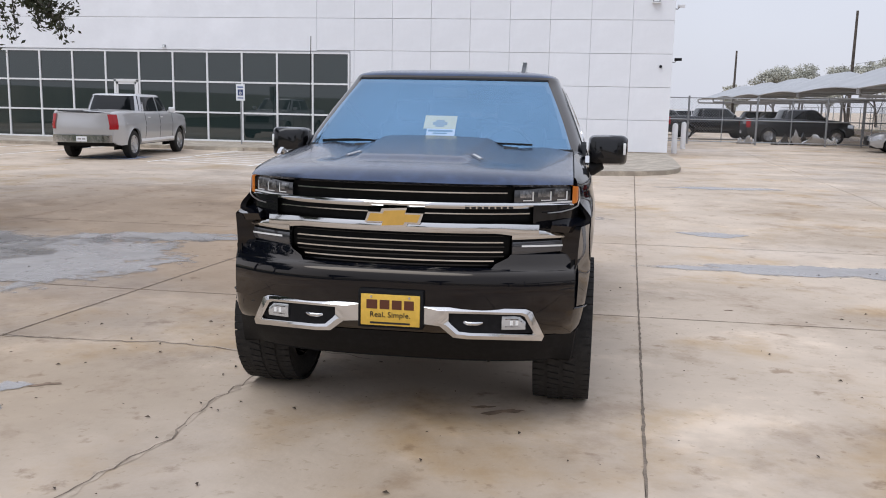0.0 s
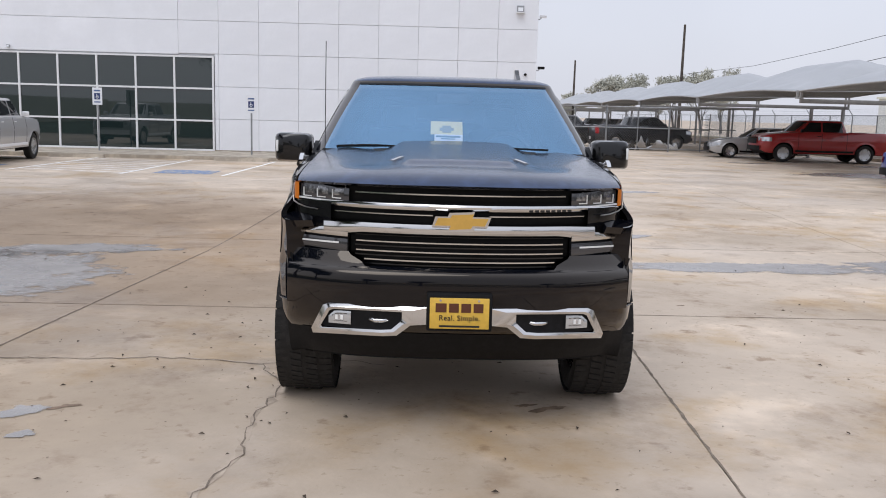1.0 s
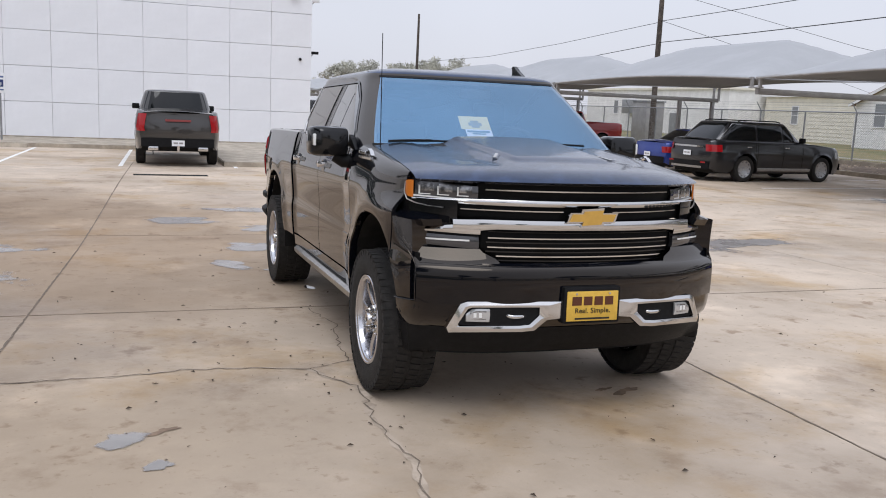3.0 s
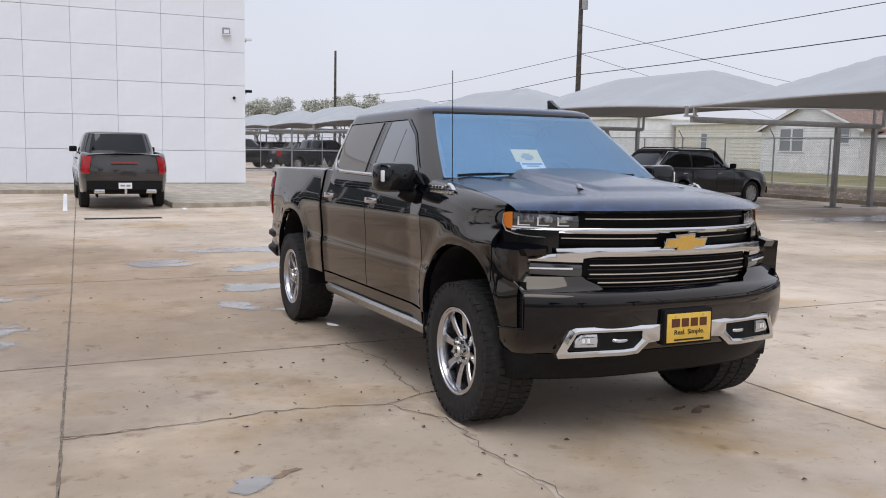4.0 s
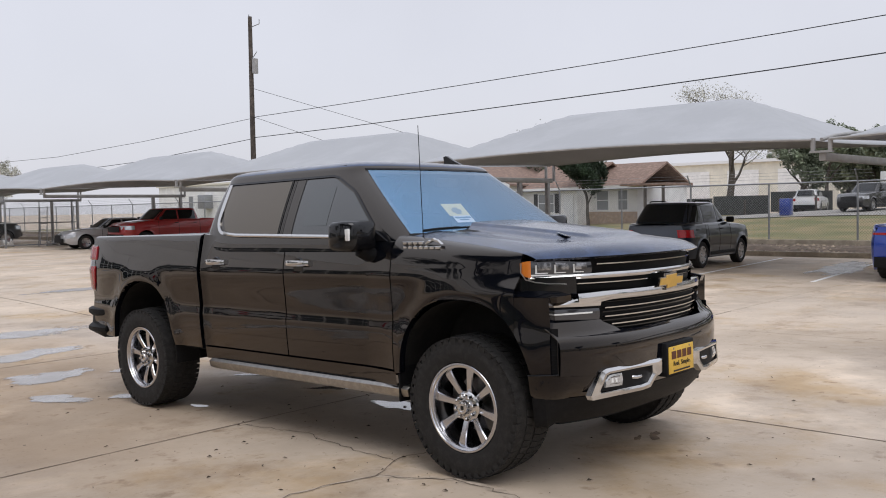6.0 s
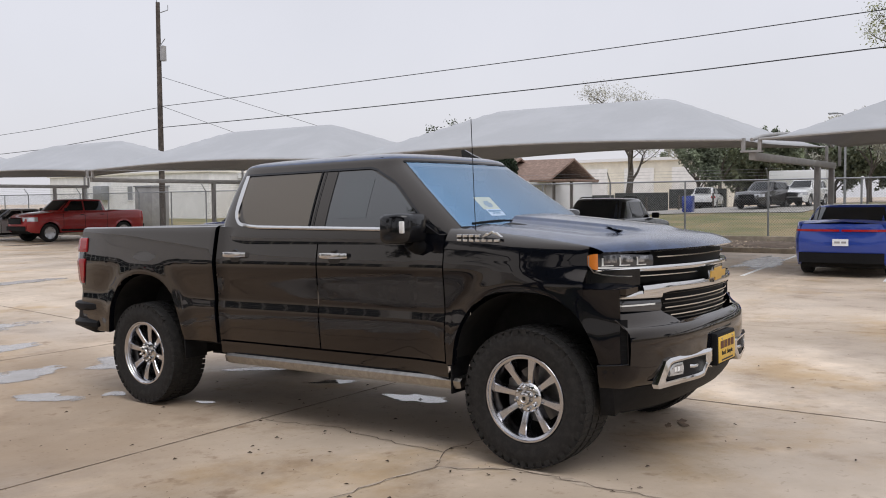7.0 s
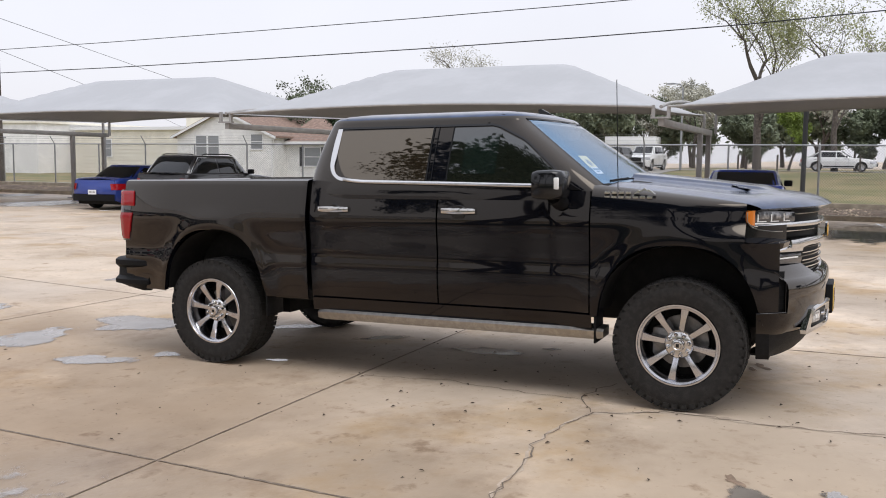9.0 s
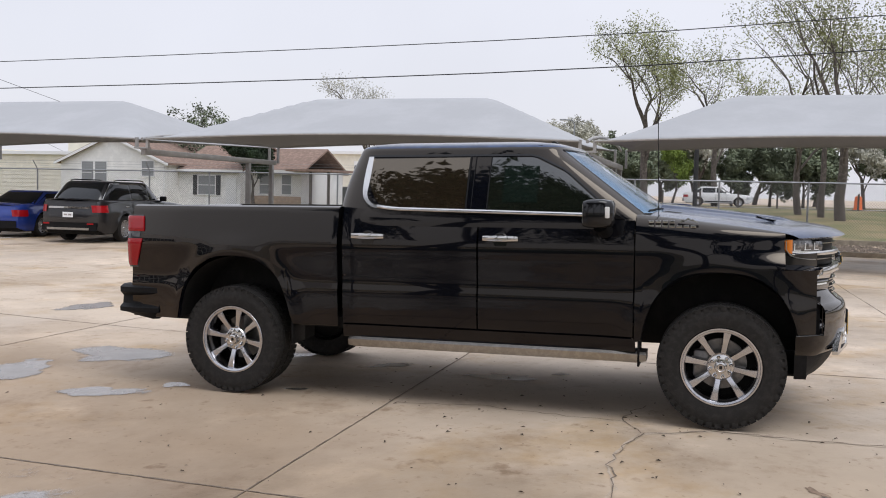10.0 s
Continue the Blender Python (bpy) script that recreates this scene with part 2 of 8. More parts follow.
def box(bm, x0, y0, z0, x1, y1, z1, m=None, bevel=0.0):
    r = bmesh.ops.create_cube(bm, size=1)
    vs = r["verts"]
    for v in vs:
        v.co = Vector((x0 + (v.co.x + 0.5) * (x1 - x0), y0 + (v.co.y + 0.5) * (y1 - y0), z0 + (v.co.z + 0.5) * (z1 - z0)))
    if bevel:
        es = {e for v in vs for e in v.link_edges}
        vs = bmesh.ops.bevel(bm, geom=list(es), offset=bevel, segments=2, affect="EDGES", profile=0.5)["verts"]
    if m:
        for v in set(vs):
            v.co = m @ v.co
    return vs


def boxes(*spec, bevel=0.0):
    bm = bmesh.new()
    for s in spec:
        box(bm, *s, bevel=bevel)
    return bm


def tube(bm, pts, r, seg=8, cap=True):
    """A pipe along pts; r is one radius or one for each point."""
    pts = [Vector(p) for p in pts]
    rs = r if isinstance(r, (list, tuple)) else [r] * len(pts)
    rings = []
    side = None
    for i, p in enumerate(pts):
        d = (pts[min(i + 1, len(pts) - 1)] - pts[max(i - 1, 0)]).normalized()
        if side is None:
            side = d.orthogonal().normalized()
        side = (side - d * side.dot(d)).normalized()
        up = d.cross(side)
        rings.append([bm.verts.new(p + (side * math.cos(a) + up * math.sin(a)) * rs[i]) for a in (2 * math.pi * k / seg for k in range(seg))])
    for a, b in zip(rings, rings[1:]):
        for k in range(seg):
            bm.faces.new((a[k], a[(k + 1) % seg], b[(k + 1) % seg], b[k]))
    if cap:
        bm.faces.new(rings[0][::-1])
        bm.faces.new(rings[-1])


def tubes(*spec, seg=8):
    bm = bmesh.new()
    for pts, r in spec:
        tube(bm, pts, r, seg)
    return bm


def grid(bm, rows, close=False):
    """A skin over rows of points."""
    vs = [[bm.verts.new(p) for p in r] for r in rows]
    for a, b in zip(vs, vs[1:]):
        n = len(a)
        for k in range(n if close else n - 1):
            try:
                bm.faces.new((a[k], a[(k + 1) % n], b[(k + 1) % n], b[k]))
            except ValueError:
                pass
    return vs


def prism(bm, outline, axis, a, b):
    """A flat outline pushed from a to b along axis 0, 1 or 2."""
    def put(p, v):
        c = list(p)
        c.insert(axis, v)
        return c
    lo = [bm.verts.new(put(p, a)) for p in outline]
    hi = [bm.verts.new(put(p, b)) for p in outline]
    n = len(outline)
    bm.faces.new(lo)
    bm.faces.new(hi[::-1])
    for i in range(n):
        bm.faces.new((lo[i], hi[i], hi[(i + 1) % n], lo[(i + 1) % n]))


def lathe(bm, profile, seg, axis=0):
    """Turn a profile of (along, radius) about an axis."""
    rows = []
    for k in range(seg):
        a = 2 * math.pi * k / seg
        row = []
        for s, r in profile:
            c = [r * math.cos(a), r * math.sin(a)]
            c.insert(axis, s)
            row.append(c)
        rows.append(row)
    vs = [[bm.verts.new(p) for p in r] for r in rows]
    for i in range(seg):
        a, b = vs[i], vs[(i + 1) % seg]
        for k in range(len(profile) - 1):
            bm.faces.new((a[k], b[k], b[k + 1], a[k + 1]))


def lettering(body, size, m, material, parent, name="lettering", depth=0.002, space=1.0):
    cu = bpy.data.curves.new(name, "FONT")
    cu.body, cu.size, cu.extrude, cu.align_x, cu.align_y = body, size, depth, "CENTER", "CENTER"
    cu.space_character = space
    tmp = bpy.data.objects.new(name, cu)
    me = bpy.data.meshes.new_from_object(tmp)
    bpy.data.objects.remove(tmp)
    me.materials.append(material)
    ob = new(name, me)
    ob.parent = parent
    ob.matrix_basis = m
    return ob


# ---- ground ----
def ground_material():
    m = mat("yard_concrete", (0.595, 0.490, 0.382), 0.62, var=0.12, scale=0.45, bump=0.14, bscale=26)
    nt = m.node_tree
    b = nt.nodes["Principled BSDF"]
    base = b.inputs["Base Color"].links[0].from_socket
    tc = nt.nodes.new("ShaderNodeNewGeometry")

    def noise_ramp(scale, p0, p1, detail=8, rough=0.6):
        n = nt.nodes.new("ShaderNodeTexNoise")
        n.inputs["Scale"].default_value, n.inputs["Detail"].default_value, n.inputs["Roughness"].default_value = scale, detail, rough
        nt.links.new(tc.outputs["Position"], n.inputs["Vector"])
        r = nt.nodes.new("ShaderNodeMapRange")
        r.interpolation_type = "SMOOTHSTEP"
        r.inputs[1].default_value, r.inputs[2].default_value = p0, p1
        nt.links.new(n.outputs["Fac"], r.inputs[0])
        return r.outputs[0]

    def mix(fac, c, colour, kind="MIX"):
        q = nt.nodes.new("ShaderNodeMixRGB")
        q.blend_type = kind
        nt.links.new(fac, q.inputs[0])
        nt.links.new(c, q.inputs[1])
        q.inputs[2].default_value = (*colour, 1)
        return q.outputs[0]

    c = mix(noise_ramp(0.5, 0.50, 0.68, 9, 0.66), base, (0.86, 0.76, 0.59), "MULTIPLY")     # brown silt
    base = c
    c = mix(noise_ramp(0.28, 0.46, 0.64), base, (0.76, 0.735, 0.70), "MULTIPLY")      # broad damp clouds
    c = mix(noise_ramp(1.3, 0.50, 0.70, 10, 0.7), c, (0.74, 0.69, 0.64), "MULTIPLY")   # mottling
    c = mix(noise_ramp(3.6, 0.60, 0.72, 7, 0.6), c, (0.62, 0.56, 0.50), "MULTIPLY")   # spots
    c = mix(noise_ramp(0.8, 0.54, 0.70, 8, 0.65), c, (1.22, 1.22, 1.22), "MULTIPLY")          # dry pale bloom
    c = mix(noise_ramp(17.0, 0.60, 0.70, 5, 0.6), c, (0.80, 0.77, 0.73), "MULTIPLY")     # pits and grit
    # the damp, darker hollow beside and behind the truck
    sub = nt.nodes.new("ShaderNodeVectorMath")
    sub.operation = "DISTANCE"
    sub.inputs[1].default_value = (-5.2, 6.6, 0)
    nt.links.new(tc.outputs["Position"], sub.inputs[0])
    dn = nt.nodes.new("ShaderNodeTexNoise")
    dn.inputs["Scale"].default_value, dn.inputs["Detail"].default_value = 0.5, 8
    nt.links.new(tc.outputs["Position"], dn.inputs["Vector"])
    ds = nt.nodes.new("ShaderNodeMath")
    ds.operation = "MULTIPLY_ADD"
    ds.inputs[1].default_value = 7.0
    nt.links.new(dn.outputs["Fac"], ds.inputs[0])
    nt.links.new(sub.outputs["Value"], ds.inputs[2])
    dm = nt.nodes.new("ShaderNodeMapRange")
    dm.interpolation_type = "SMOOTHSTEP"
    dm.inputs[1].default_value, dm.inputs[2].default_value, dm.inputs[3].default_value, dm.inputs[4].default_value = 6.5, 11.5, 1.0, 0.0
    nt.links.new(ds.outputs[0], dm.inputs[0])
    c = mix(dm.outputs[0], c, (0.68, 0.61, 0.53), "MULTIPLY")
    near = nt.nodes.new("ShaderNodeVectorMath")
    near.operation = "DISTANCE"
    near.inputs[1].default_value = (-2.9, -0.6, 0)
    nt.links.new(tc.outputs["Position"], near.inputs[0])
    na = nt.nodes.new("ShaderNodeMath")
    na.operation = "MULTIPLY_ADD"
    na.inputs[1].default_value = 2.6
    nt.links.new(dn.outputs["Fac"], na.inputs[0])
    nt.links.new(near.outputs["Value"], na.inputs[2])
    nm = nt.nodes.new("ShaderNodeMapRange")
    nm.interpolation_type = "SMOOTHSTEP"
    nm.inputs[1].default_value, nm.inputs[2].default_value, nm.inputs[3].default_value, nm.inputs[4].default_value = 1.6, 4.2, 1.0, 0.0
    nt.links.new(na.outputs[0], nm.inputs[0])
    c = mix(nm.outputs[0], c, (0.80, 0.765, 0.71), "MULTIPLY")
    nt.links.new(c, b.inputs["Base Color"])
    wet = noise_ramp(0.16, 0.47, 0.60, 7, 0.62)
    r = nt.nodes.new("ShaderNodeMapRange")
    r.inputs[3].default_value, r.inputs[4].default_value = 0.78, 0.42
    nt.links.new(wet, r.inputs[0])
    nt.links.new(r.outputs[0], b.inputs["Roughness"])
    return m


CONCRETE = ground_material()


def water_film(name, base, r0, r1, coat_rough):
    m = mat(name, base, 0.05, spec=0.8, var=0.2, scale=1.2, coat=0.8)
    nt = m.node_tree
    b = nt.nodes["Principled BSDF"]
    tc = nt.nodes.new("ShaderNodeNewGeometry")
    n = nt.nodes.new("ShaderNodeTexNoise")
    n.inputs["Scale"].default_value, n.inputs["Detail"].default_value, n.inputs["Roughness"].default_value = 1.7, 9, 0.66
    nt.links.new(tc.outputs["Position"], n.inputs["Vector"])
    r = nt.nodes.new("ShaderNodeMapRange")
    r.inputs[1].default_value, r.inputs[2].default_value, r.inputs[3].default_value, r.inputs[4].default_value = 0.38, 0.66, r0, r1
    nt.links.new(n.outputs["Fac"], r.inputs[0])
    nt.links.new(r.outputs[0], b.inputs["Roughness"])
    b.inputs["Coat Roughness"].default_value = coat_rough
    # the film thins out to a broken edge
    at = nt.nodes.new("ShaderNodeAttribute")
    at.attribute_name = "wet"
    n2 = nt.nodes.new("ShaderNodeTexNoise")
    n2.inputs["Scale"].default_value, n2.inputs["Detail"].default_value, n2.inputs["Roughness"].default_value = 2.6, 10, 0.68
    nt.links.new(tc.outputs["Position"], n2.inputs["Vector"])
    ad = nt.nodes.new("ShaderNodeMath")
    ad.operation = "MULTIPLY_ADD"
    ad.inputs[1].default_value = 2.4
    nt.links.new(n2.outputs["Fac"], ad.inputs[0])
    nt.links.new(at.outputs["Fac"], ad.inputs[2])
    al = nt.nodes.new("ShaderNodeMapRange")
    al.interpolation_type = "SMOOTHSTEP"
    al.inputs[1].default_value, al.inputs[2].default_value, al.inputs[4].default_value = 1.55, 1.90, 0.9
    nt.links.new(ad.outputs[0], al.inputs[0])
    nt.links.new(al.outputs[0], b.inputs["Alpha"])
    return m


WATER = water_film("standing_water", (0.30, 0.265, 0.225), 0.025, 0.14, 0.03)
WET_FILM = water_film("wet_concrete_film", (0.36, 0.32, 0.285), 0.20, 0.42, 0.24)

# one sheet of land to the horizon, finer in the yard
xs = [-2500, -900, -300, -120, -60] + [-40 + 2 * i for i in range(31)] + [21.25, 21.3, 23, 24, 26, 29, 33, 38, 43, 48, 53, 58, 62, 75, 90, 110, 150, 200, 900, 2500]
ys = [-2500, -900, -300, -120, -60] + [-40 + 2 * i for i in range(61)] + [90, 110, 160, 300, 900, 2500]
bm = bmesh.new()
grid(bm, [[(x, y, ground_z(x, y) - 0.05) for y in ys] for x in xs])
for f in list(bm.faces):
    if f.normal.z < 0:
        f.normal_flip()
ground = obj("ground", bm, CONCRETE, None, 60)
tagged(ground, "pale beige concrete yard, damp and stained after rain", "ground", kind="structure")


# ---- the black pickup ----
TRUCK = thing("pickup_truck", pose(-0.012, 0, 0.002, -1.1), "lifted black crew-cab pickup with chrome trim and off-road tyres", "pickup truck")


SIDE_W = [(0.40, 0.968), (0.55, 0.985), (0.70, 0.999), (0.80, 1.005), (0.86, 1.006), (0.92, 0.999), (1.02, 1.003), (1.12, 1.011), (1.19, 1.015), (1.23, 1.014), (1.27, 1.008), (1.34, 0.995), (1.40, 0.983), (1.46, 0.970), (1.52, 0.955)]
ARCHES = ((0.02, 0.525, 0.46, 0.615), (3.745, 0.515, 0.46, 0.640))   # centre, half width, foot, rise


def arch_z(y, grow=0.0):
    """Edge of the wheel opening over y, or None."""
    for c, a, foot, rise in ARCHES:
        u = abs(y - c) / (a + grow)
        if u < 1:
            return foot + (rise + grow) * (1 - u ** 2.7) ** (1 / 2.2)
    return None


def curve_table(table, v):
    """Smooth curve through a table of (place, value)."""
    n = len(table)
    v = max(table[0][0], min(table[-1][0], v))
    k = next((q for q in range(n - 1) if v <= table[q + 1][0]), n - 2)
    (a, fa), (b, fb) = table[k], table[k + 1]
    (a0, f0), (b1, f1) = table[max(0, k - 1)], table[min(n - 1, k + 2)]
    h = b - a
    ma, mb = (fb - f0) / (b - a0) * h, (f1 - fa) / (b1 - a) * h
    t = (v - a) / h
    return fa * (2 * t ** 3 - 3 * t * t + 1) + ma * (t ** 3 - 2 * t * t + t) + fb * (3 * t * t - 2 * t ** 3) + mb * (t ** 3 - t * t)


def side_x(y, z):
    """Half width of the body at this length and height."""
    w = curve_table(SIDE_W, z)
    if y < -0.3:
        w -= 0.09 * ((-0.3 - y) / 0.4) ** 1.7
    if y < 0.1:
        w -= 0.085 * ((0.1 - y) / 0.53) ** 1.8 * smooth(1.12, 1.24, z)
    if y > 4.2:
        w -= 0.05 * ((y - 4.2) / 0.6) ** 2
    if 0.6 < y < 2.85:
        w -= 0.022 * min(1, (y - 0.6) / 0.25) * min(1, (2.85 - y) / 0.12)
    for c, a, foot, rise in ARCHES:
        d = math.hypot((y - c) / a, max(0, z - foot) / rise) - 1
        if z < 1.3:
            w += 0.020 * math.exp(-((d - 0.02) / 0.20) ** 2) * min(1.0, (1.32 - z) / 0.12)
    return w


def side_skin(name, y0, y1, z_low, z_high, parent, label="", ny=28, nz=16, roll=None, material=None, lip=0.03):
    """Both sides' sheet metal between two lengths, its edges folded inwards."""
    for s in (-1, 1):
        bm = bmesh.new()
        rows = []
        for i in range(ny + 1):
            y = y0 + (y1 - y0) * i / ny
            lo, hi = z_low(y), z_high(y)
            row = [(s * (side_x(y, lo) - lip * 1.6), y, lo + 0.004), (s * (side_x(y, lo) - 0.006), y, lo)]
            for k in range(nz + 1):
                z = lo + 0.006 + (hi - lo - 0.006) * k / nz
                row.append((s * side_x(y, z), y, z))
            if roll:
                row += [(s * x, yy, z) for x, yy, z in roll(y, side_x(y, hi), hi)]
            else:
                row += [(s * (side_x(y, hi) - lip), y, hi + 0.004)]
            rows.append(row)
        first = [(s * (abs(p[0]) - lip), p[1] + 0.012, p[2]) for p in rows[0]]
        last = [(s * (abs(p[0]) - lip), p[1] - 0.012, p[2]) for p in rows[-1]]
        grid(bm, [first] + rows + [last])
        part(name, bm, material or BLACK_PAINT, parent, label, 38)


def low_edge(level):
    return lambda y: max(level, arch_z(y) or 0)


def hood_edge(y):
    u = max(0, (y + 0.49) / 0.99)
    return 0.905 - 0.02 * u, 1.326 + 0.134 * u ** 0.75


def fender_roll(y, x, z):
    hx, hz = hood_edge(max(-0.49, min(0.62, y)))
    hx = min(hx, x - 0.012)
    out = []
    for k in range(1, 6):
        a = k / 5 * math.pi / 2
        out.append((hx + (x - hx) * math.cos(a), y, z + (hz - z) * math.sin(a)))
    return out + [(hx - 0.01, y, hz - 0.03)]


def fender_low(y):
    a = arch_z(y) or 0
    return max(a, 0.58)


side_skin("front_fender", -0.396, 0.585, fender_low, lambda y: 1.27, TRUCK, ny=64, nz=24, roll=fender_roll)
side_skin("front_door", 0.595, 1.722, lambda y: 0.60, lambda y: 1.425 + 0.02 * (y - 0.6), TRUCK, ny=24, nz=30)
side_skin("rear_door", 1.734, 2.80, low_edge(0.60), lambda y: 1.425 + 0.02 * (y - 0.6) + 0.03 * smooth(2.4, 2.8, y), TRUCK, ny=24, nz=30)
side_skin("rocker_panel", 0.575, 2.80, lambda y: 0.498, lambda y: 0.592, TRUCK, ny=8, nz=3)


def rail_roll(y, x, z):
    return [(x - 0.012, y, z + 0.02), (x - 0.04, y, z + 0.03), (x - 0.11, y, z + 0.03), (x - 0.125, y, z - 0.12), (x - 0.125, y, z - 0.30)]


side_skin("bedside", 2.84, 4.72, low_edge(0.575), lambda y: 1.475, TRUCK, "black bedside with sculpted wheel opening", ny=70, nz=30, roll=rail_roll)

# dark liners inside the wheel openings
for c, a, foot, rise in ARCHES:
    for s in (-1, 1):
        bm = bmesh.new()
        rows = []
        for xin in (0.975, 0.55):
            rows.append([(s * xin, c + (a + 0.012) * math.cos(t) * (1 if abs(math.cos(t)) < 0.99 else 1.0), max(0.585, foot - 0.02 + (rise + 0.016) * abs(math.sin(t)) ** 0.75)) for t in (math.pi * k / 20 for k in range(21))])
        grid(bm, rows)
        vs = [bm.verts.new((s * 0.55, c, 0.45))]
        ring = [v for v in bm.verts if abs(abs(v.co.x) - 0.55) < 1e-4 and v is not vs[0]]
        for p, q in zip(ring, ring[1:]):
            bm.faces.new((p, q, vs[0]))
        part("wheel_liner", bm, UNDER, TRUCK, "", 40)

# floor, frame and undersides
part("chassis", boxes((-0.52, -0.60, 0.50, -0.40, 4.6, 0.66), (0.40, -0.60, 0.50, 0.52, 4.6, 0.66), (-0.94, 0.62, 0.56, 0.94, 3.16, 0.64), (-0.53, 3.16, 0.56, 0.53, 4.70, 0.64), (-0.5, -0.66, 0.62, 0.5, 0.6, 1.2),
                      (-0.55, -0.1, 0.40, 0.55, 0.12, 0.52), (-0.70, 3.66, 0.36, 0.70, 3.83, 0.50), (-0.16, 3.58, 0.30, 0.16, 3.9, 0.58), (-0.45, 1.0, 0.46, 0.1, 2.6, 0.6)), UNDER, TRUCK)
part("bed_floor", boxes((-0.86, 2.86, 1.15, 0.86, 4.68, 1.18), (-0.88, 2.85, 0.9, 0.88, 2.89, 1.49)), BLACK_PLASTIC, TRUCK)
part("tonneau_cover", boxes((-0.87, 2.88, 1.445, 0.87, 4.66, 1.492), bevel=0.012), BLACK_PLASTIC, TRUCK, "soft black bed cover", 40)

# tailgate
bm = boxes((-0.80, 4.66, 0.78, 0.80, 4.76, 1.50), bevel=0.03)
part("tailgate", bm, BLACK_PAINT, TRUCK, "", 40)

# hood with raised centre, its leading edge sweeping back over the lamps
bm = bmesh.new()
rows = []
for j in range(61):
    v = j / 60
    y_edge = -0.49 + 0.985 * v
    ex, ez = hood_edge(y_edge)
    row = []
    for i in range(101):
        u = -1 + i / 50
        x = u * (ex - 0.006)
        yf = -0.868 + 0.145 * (abs(x) / 0.6) ** 2.4
        y = yf + (0.495 - 0.055 * (1 - u * u) - yf) * v
        z = ez + 0.055 * (1 - u * u) * (0.4 + 0.6 * v) + 0.012 * (1 - u ** 4)
        if v < 0.13:
            z -= 0.034 * (1 - v / 0.13) ** 2.2 * (1 - 0.7 * abs(u) ** 3)
        dome = (1 - smooth(0.285, 0.330, abs(u) - 0.10 * v)) * smooth(0.26, 0.35, v)
        z += 0.017 * dome
        z -= 0.020 * smooth(0.40, 0.52, abs(u)) * (1 - smooth(0.60, 0.84, abs(u))) * smooth(0.15, 0.45, v)
        row.append((x, y, z))
    rows.append(row)
rows.append([(p[0], p[1] + 0.02, p[2] - 0.05) for p in rows[-1]])
rows.insert(0, [(p[0] * 0.99, p[1] + 0.03, p[2] - 0.014) for p in rows[0]])
grid(bm, rows)
hood = part("hood", bm, SKY_BLUE_PAINT, TRUCK, "black bonnet with a raised centre", 50)
for s in (-1, 1):
    bm = bmesh.new()
    prism(bm, [(-0.075, -0.018), (0.075, -0.018), (0.068, 0.018), (-0.068, 0.018)], 2, 0, 0.002)
    badge = part("hood_badge", bm, SKY_BLUE_PAINT, hood, "small bright lettering plate on the bonnet", 40)
    spot = min((p for r in rows for p in r), key=lambda p: (p[0] - s * 0.36) ** 2 + (p[1] + 0.30) ** 2)
    badge.matrix_basis = pose(spot[0], spot[1], spot[2] + 0.005, 8, s * 10, -s * 62)
    for k in range(4):
        part("badge_bar", boxes((-0.055 + 0.029 * k, -0.009, 0.002, -0.033 + 0.029 * k, 0.009, 0.0045)), CHROME, badge)

# ---- cab ----
CAB_N = 12.0


def cab_ring(z):
    """Half width, front, rear and bow of the cab at a height."""
    v = (z - 1.40) / (1.955 - 1.40)
    hw = 0.968 - 0.02 * v - 0.205 * max(0, v) ** 1.25
    front = 0.44 + 0.74 * v
    rear = 2.905 - 0.02 * v - 0.11 * max(0, v) ** 2
    return hw, front, rear, 0.17 - 0.09 * v


def cab_side(y, z):
    hw, f, r, bow = cab_ring(z)
    yc, hl = (f + r) / 2, (r - f) / 2
    u = min(0.999, abs(y - yc) / hl)
    return hw * (1 - u ** CAB_N) ** (1 / CAB_N)


bm = bmesh.new()
rows = []
levels = [(1.36 + 0.03 * k, 1.0) for k in range(20)]
for z, sh in levels:
    rows.append((cab_ring(min(z, 1.93)), z, 1.0))
hw, f, r, bow = cab_ring(1.93)
rings = []
for (hw, f, r, bow), z, sh in rows:
    rings.append((hw, f, r, bow, z))
hw, f, r, bow, _ = rings[-1]
rings = rings[:-1]
for inset, z in ((0.0, 1.935), (0.012, 1.958), (0.035, 1.975), (0.09, 1.992), (0.22, 2.010), (0.42, 2.022), (0.6, 2.026)):
    rings.append((hw - inset, f + inset * 1.1, r - inset, bow, z))
grows = []
for hw, f, r, bow, z in rings:
    yc, hl = (f + r) / 2, (r - f) / 2
    row = []
    for k in range(96):
        a = 2 * math.pi * k / 96
        cx, sy = math.cos(a), math.sin(a)
        x = hw * math.copysign(abs(cx) ** (2 / CAB_N), cx)
        y = yc + hl * math.copysign(abs(sy) ** (2 / CAB_N), sy)
        if y < yc:
            y -= bow * (1 - (x / hw) ** 2) * smooth(yc, f, y) if hw else 0
        row.append((x, y, z))
    grows.append(row)
vs = grid(bm, grows, close=True)
bm.faces.new(vs[-1])
gone = [fc for fc in bm.faces if all(1.475 < v.co.z < 1.918 and v.co.y < 1.3 and abs(v.co.x) < cab_ring(v.co.z)[0] - 0.10 for v in fc.verts)]
bmesh.ops.delete(bm, geom=gone, context="FACES")
cab_shell = part("cab", bm, BLACK_PAINT, TRUCK, "black cab shell with curved roof", 35)
# roof top takes the paint copy with the sky's blue in its colour
cab_shell.data.materials.append(SKY_BLUE_PAINT)
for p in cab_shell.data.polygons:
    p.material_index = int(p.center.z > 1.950)


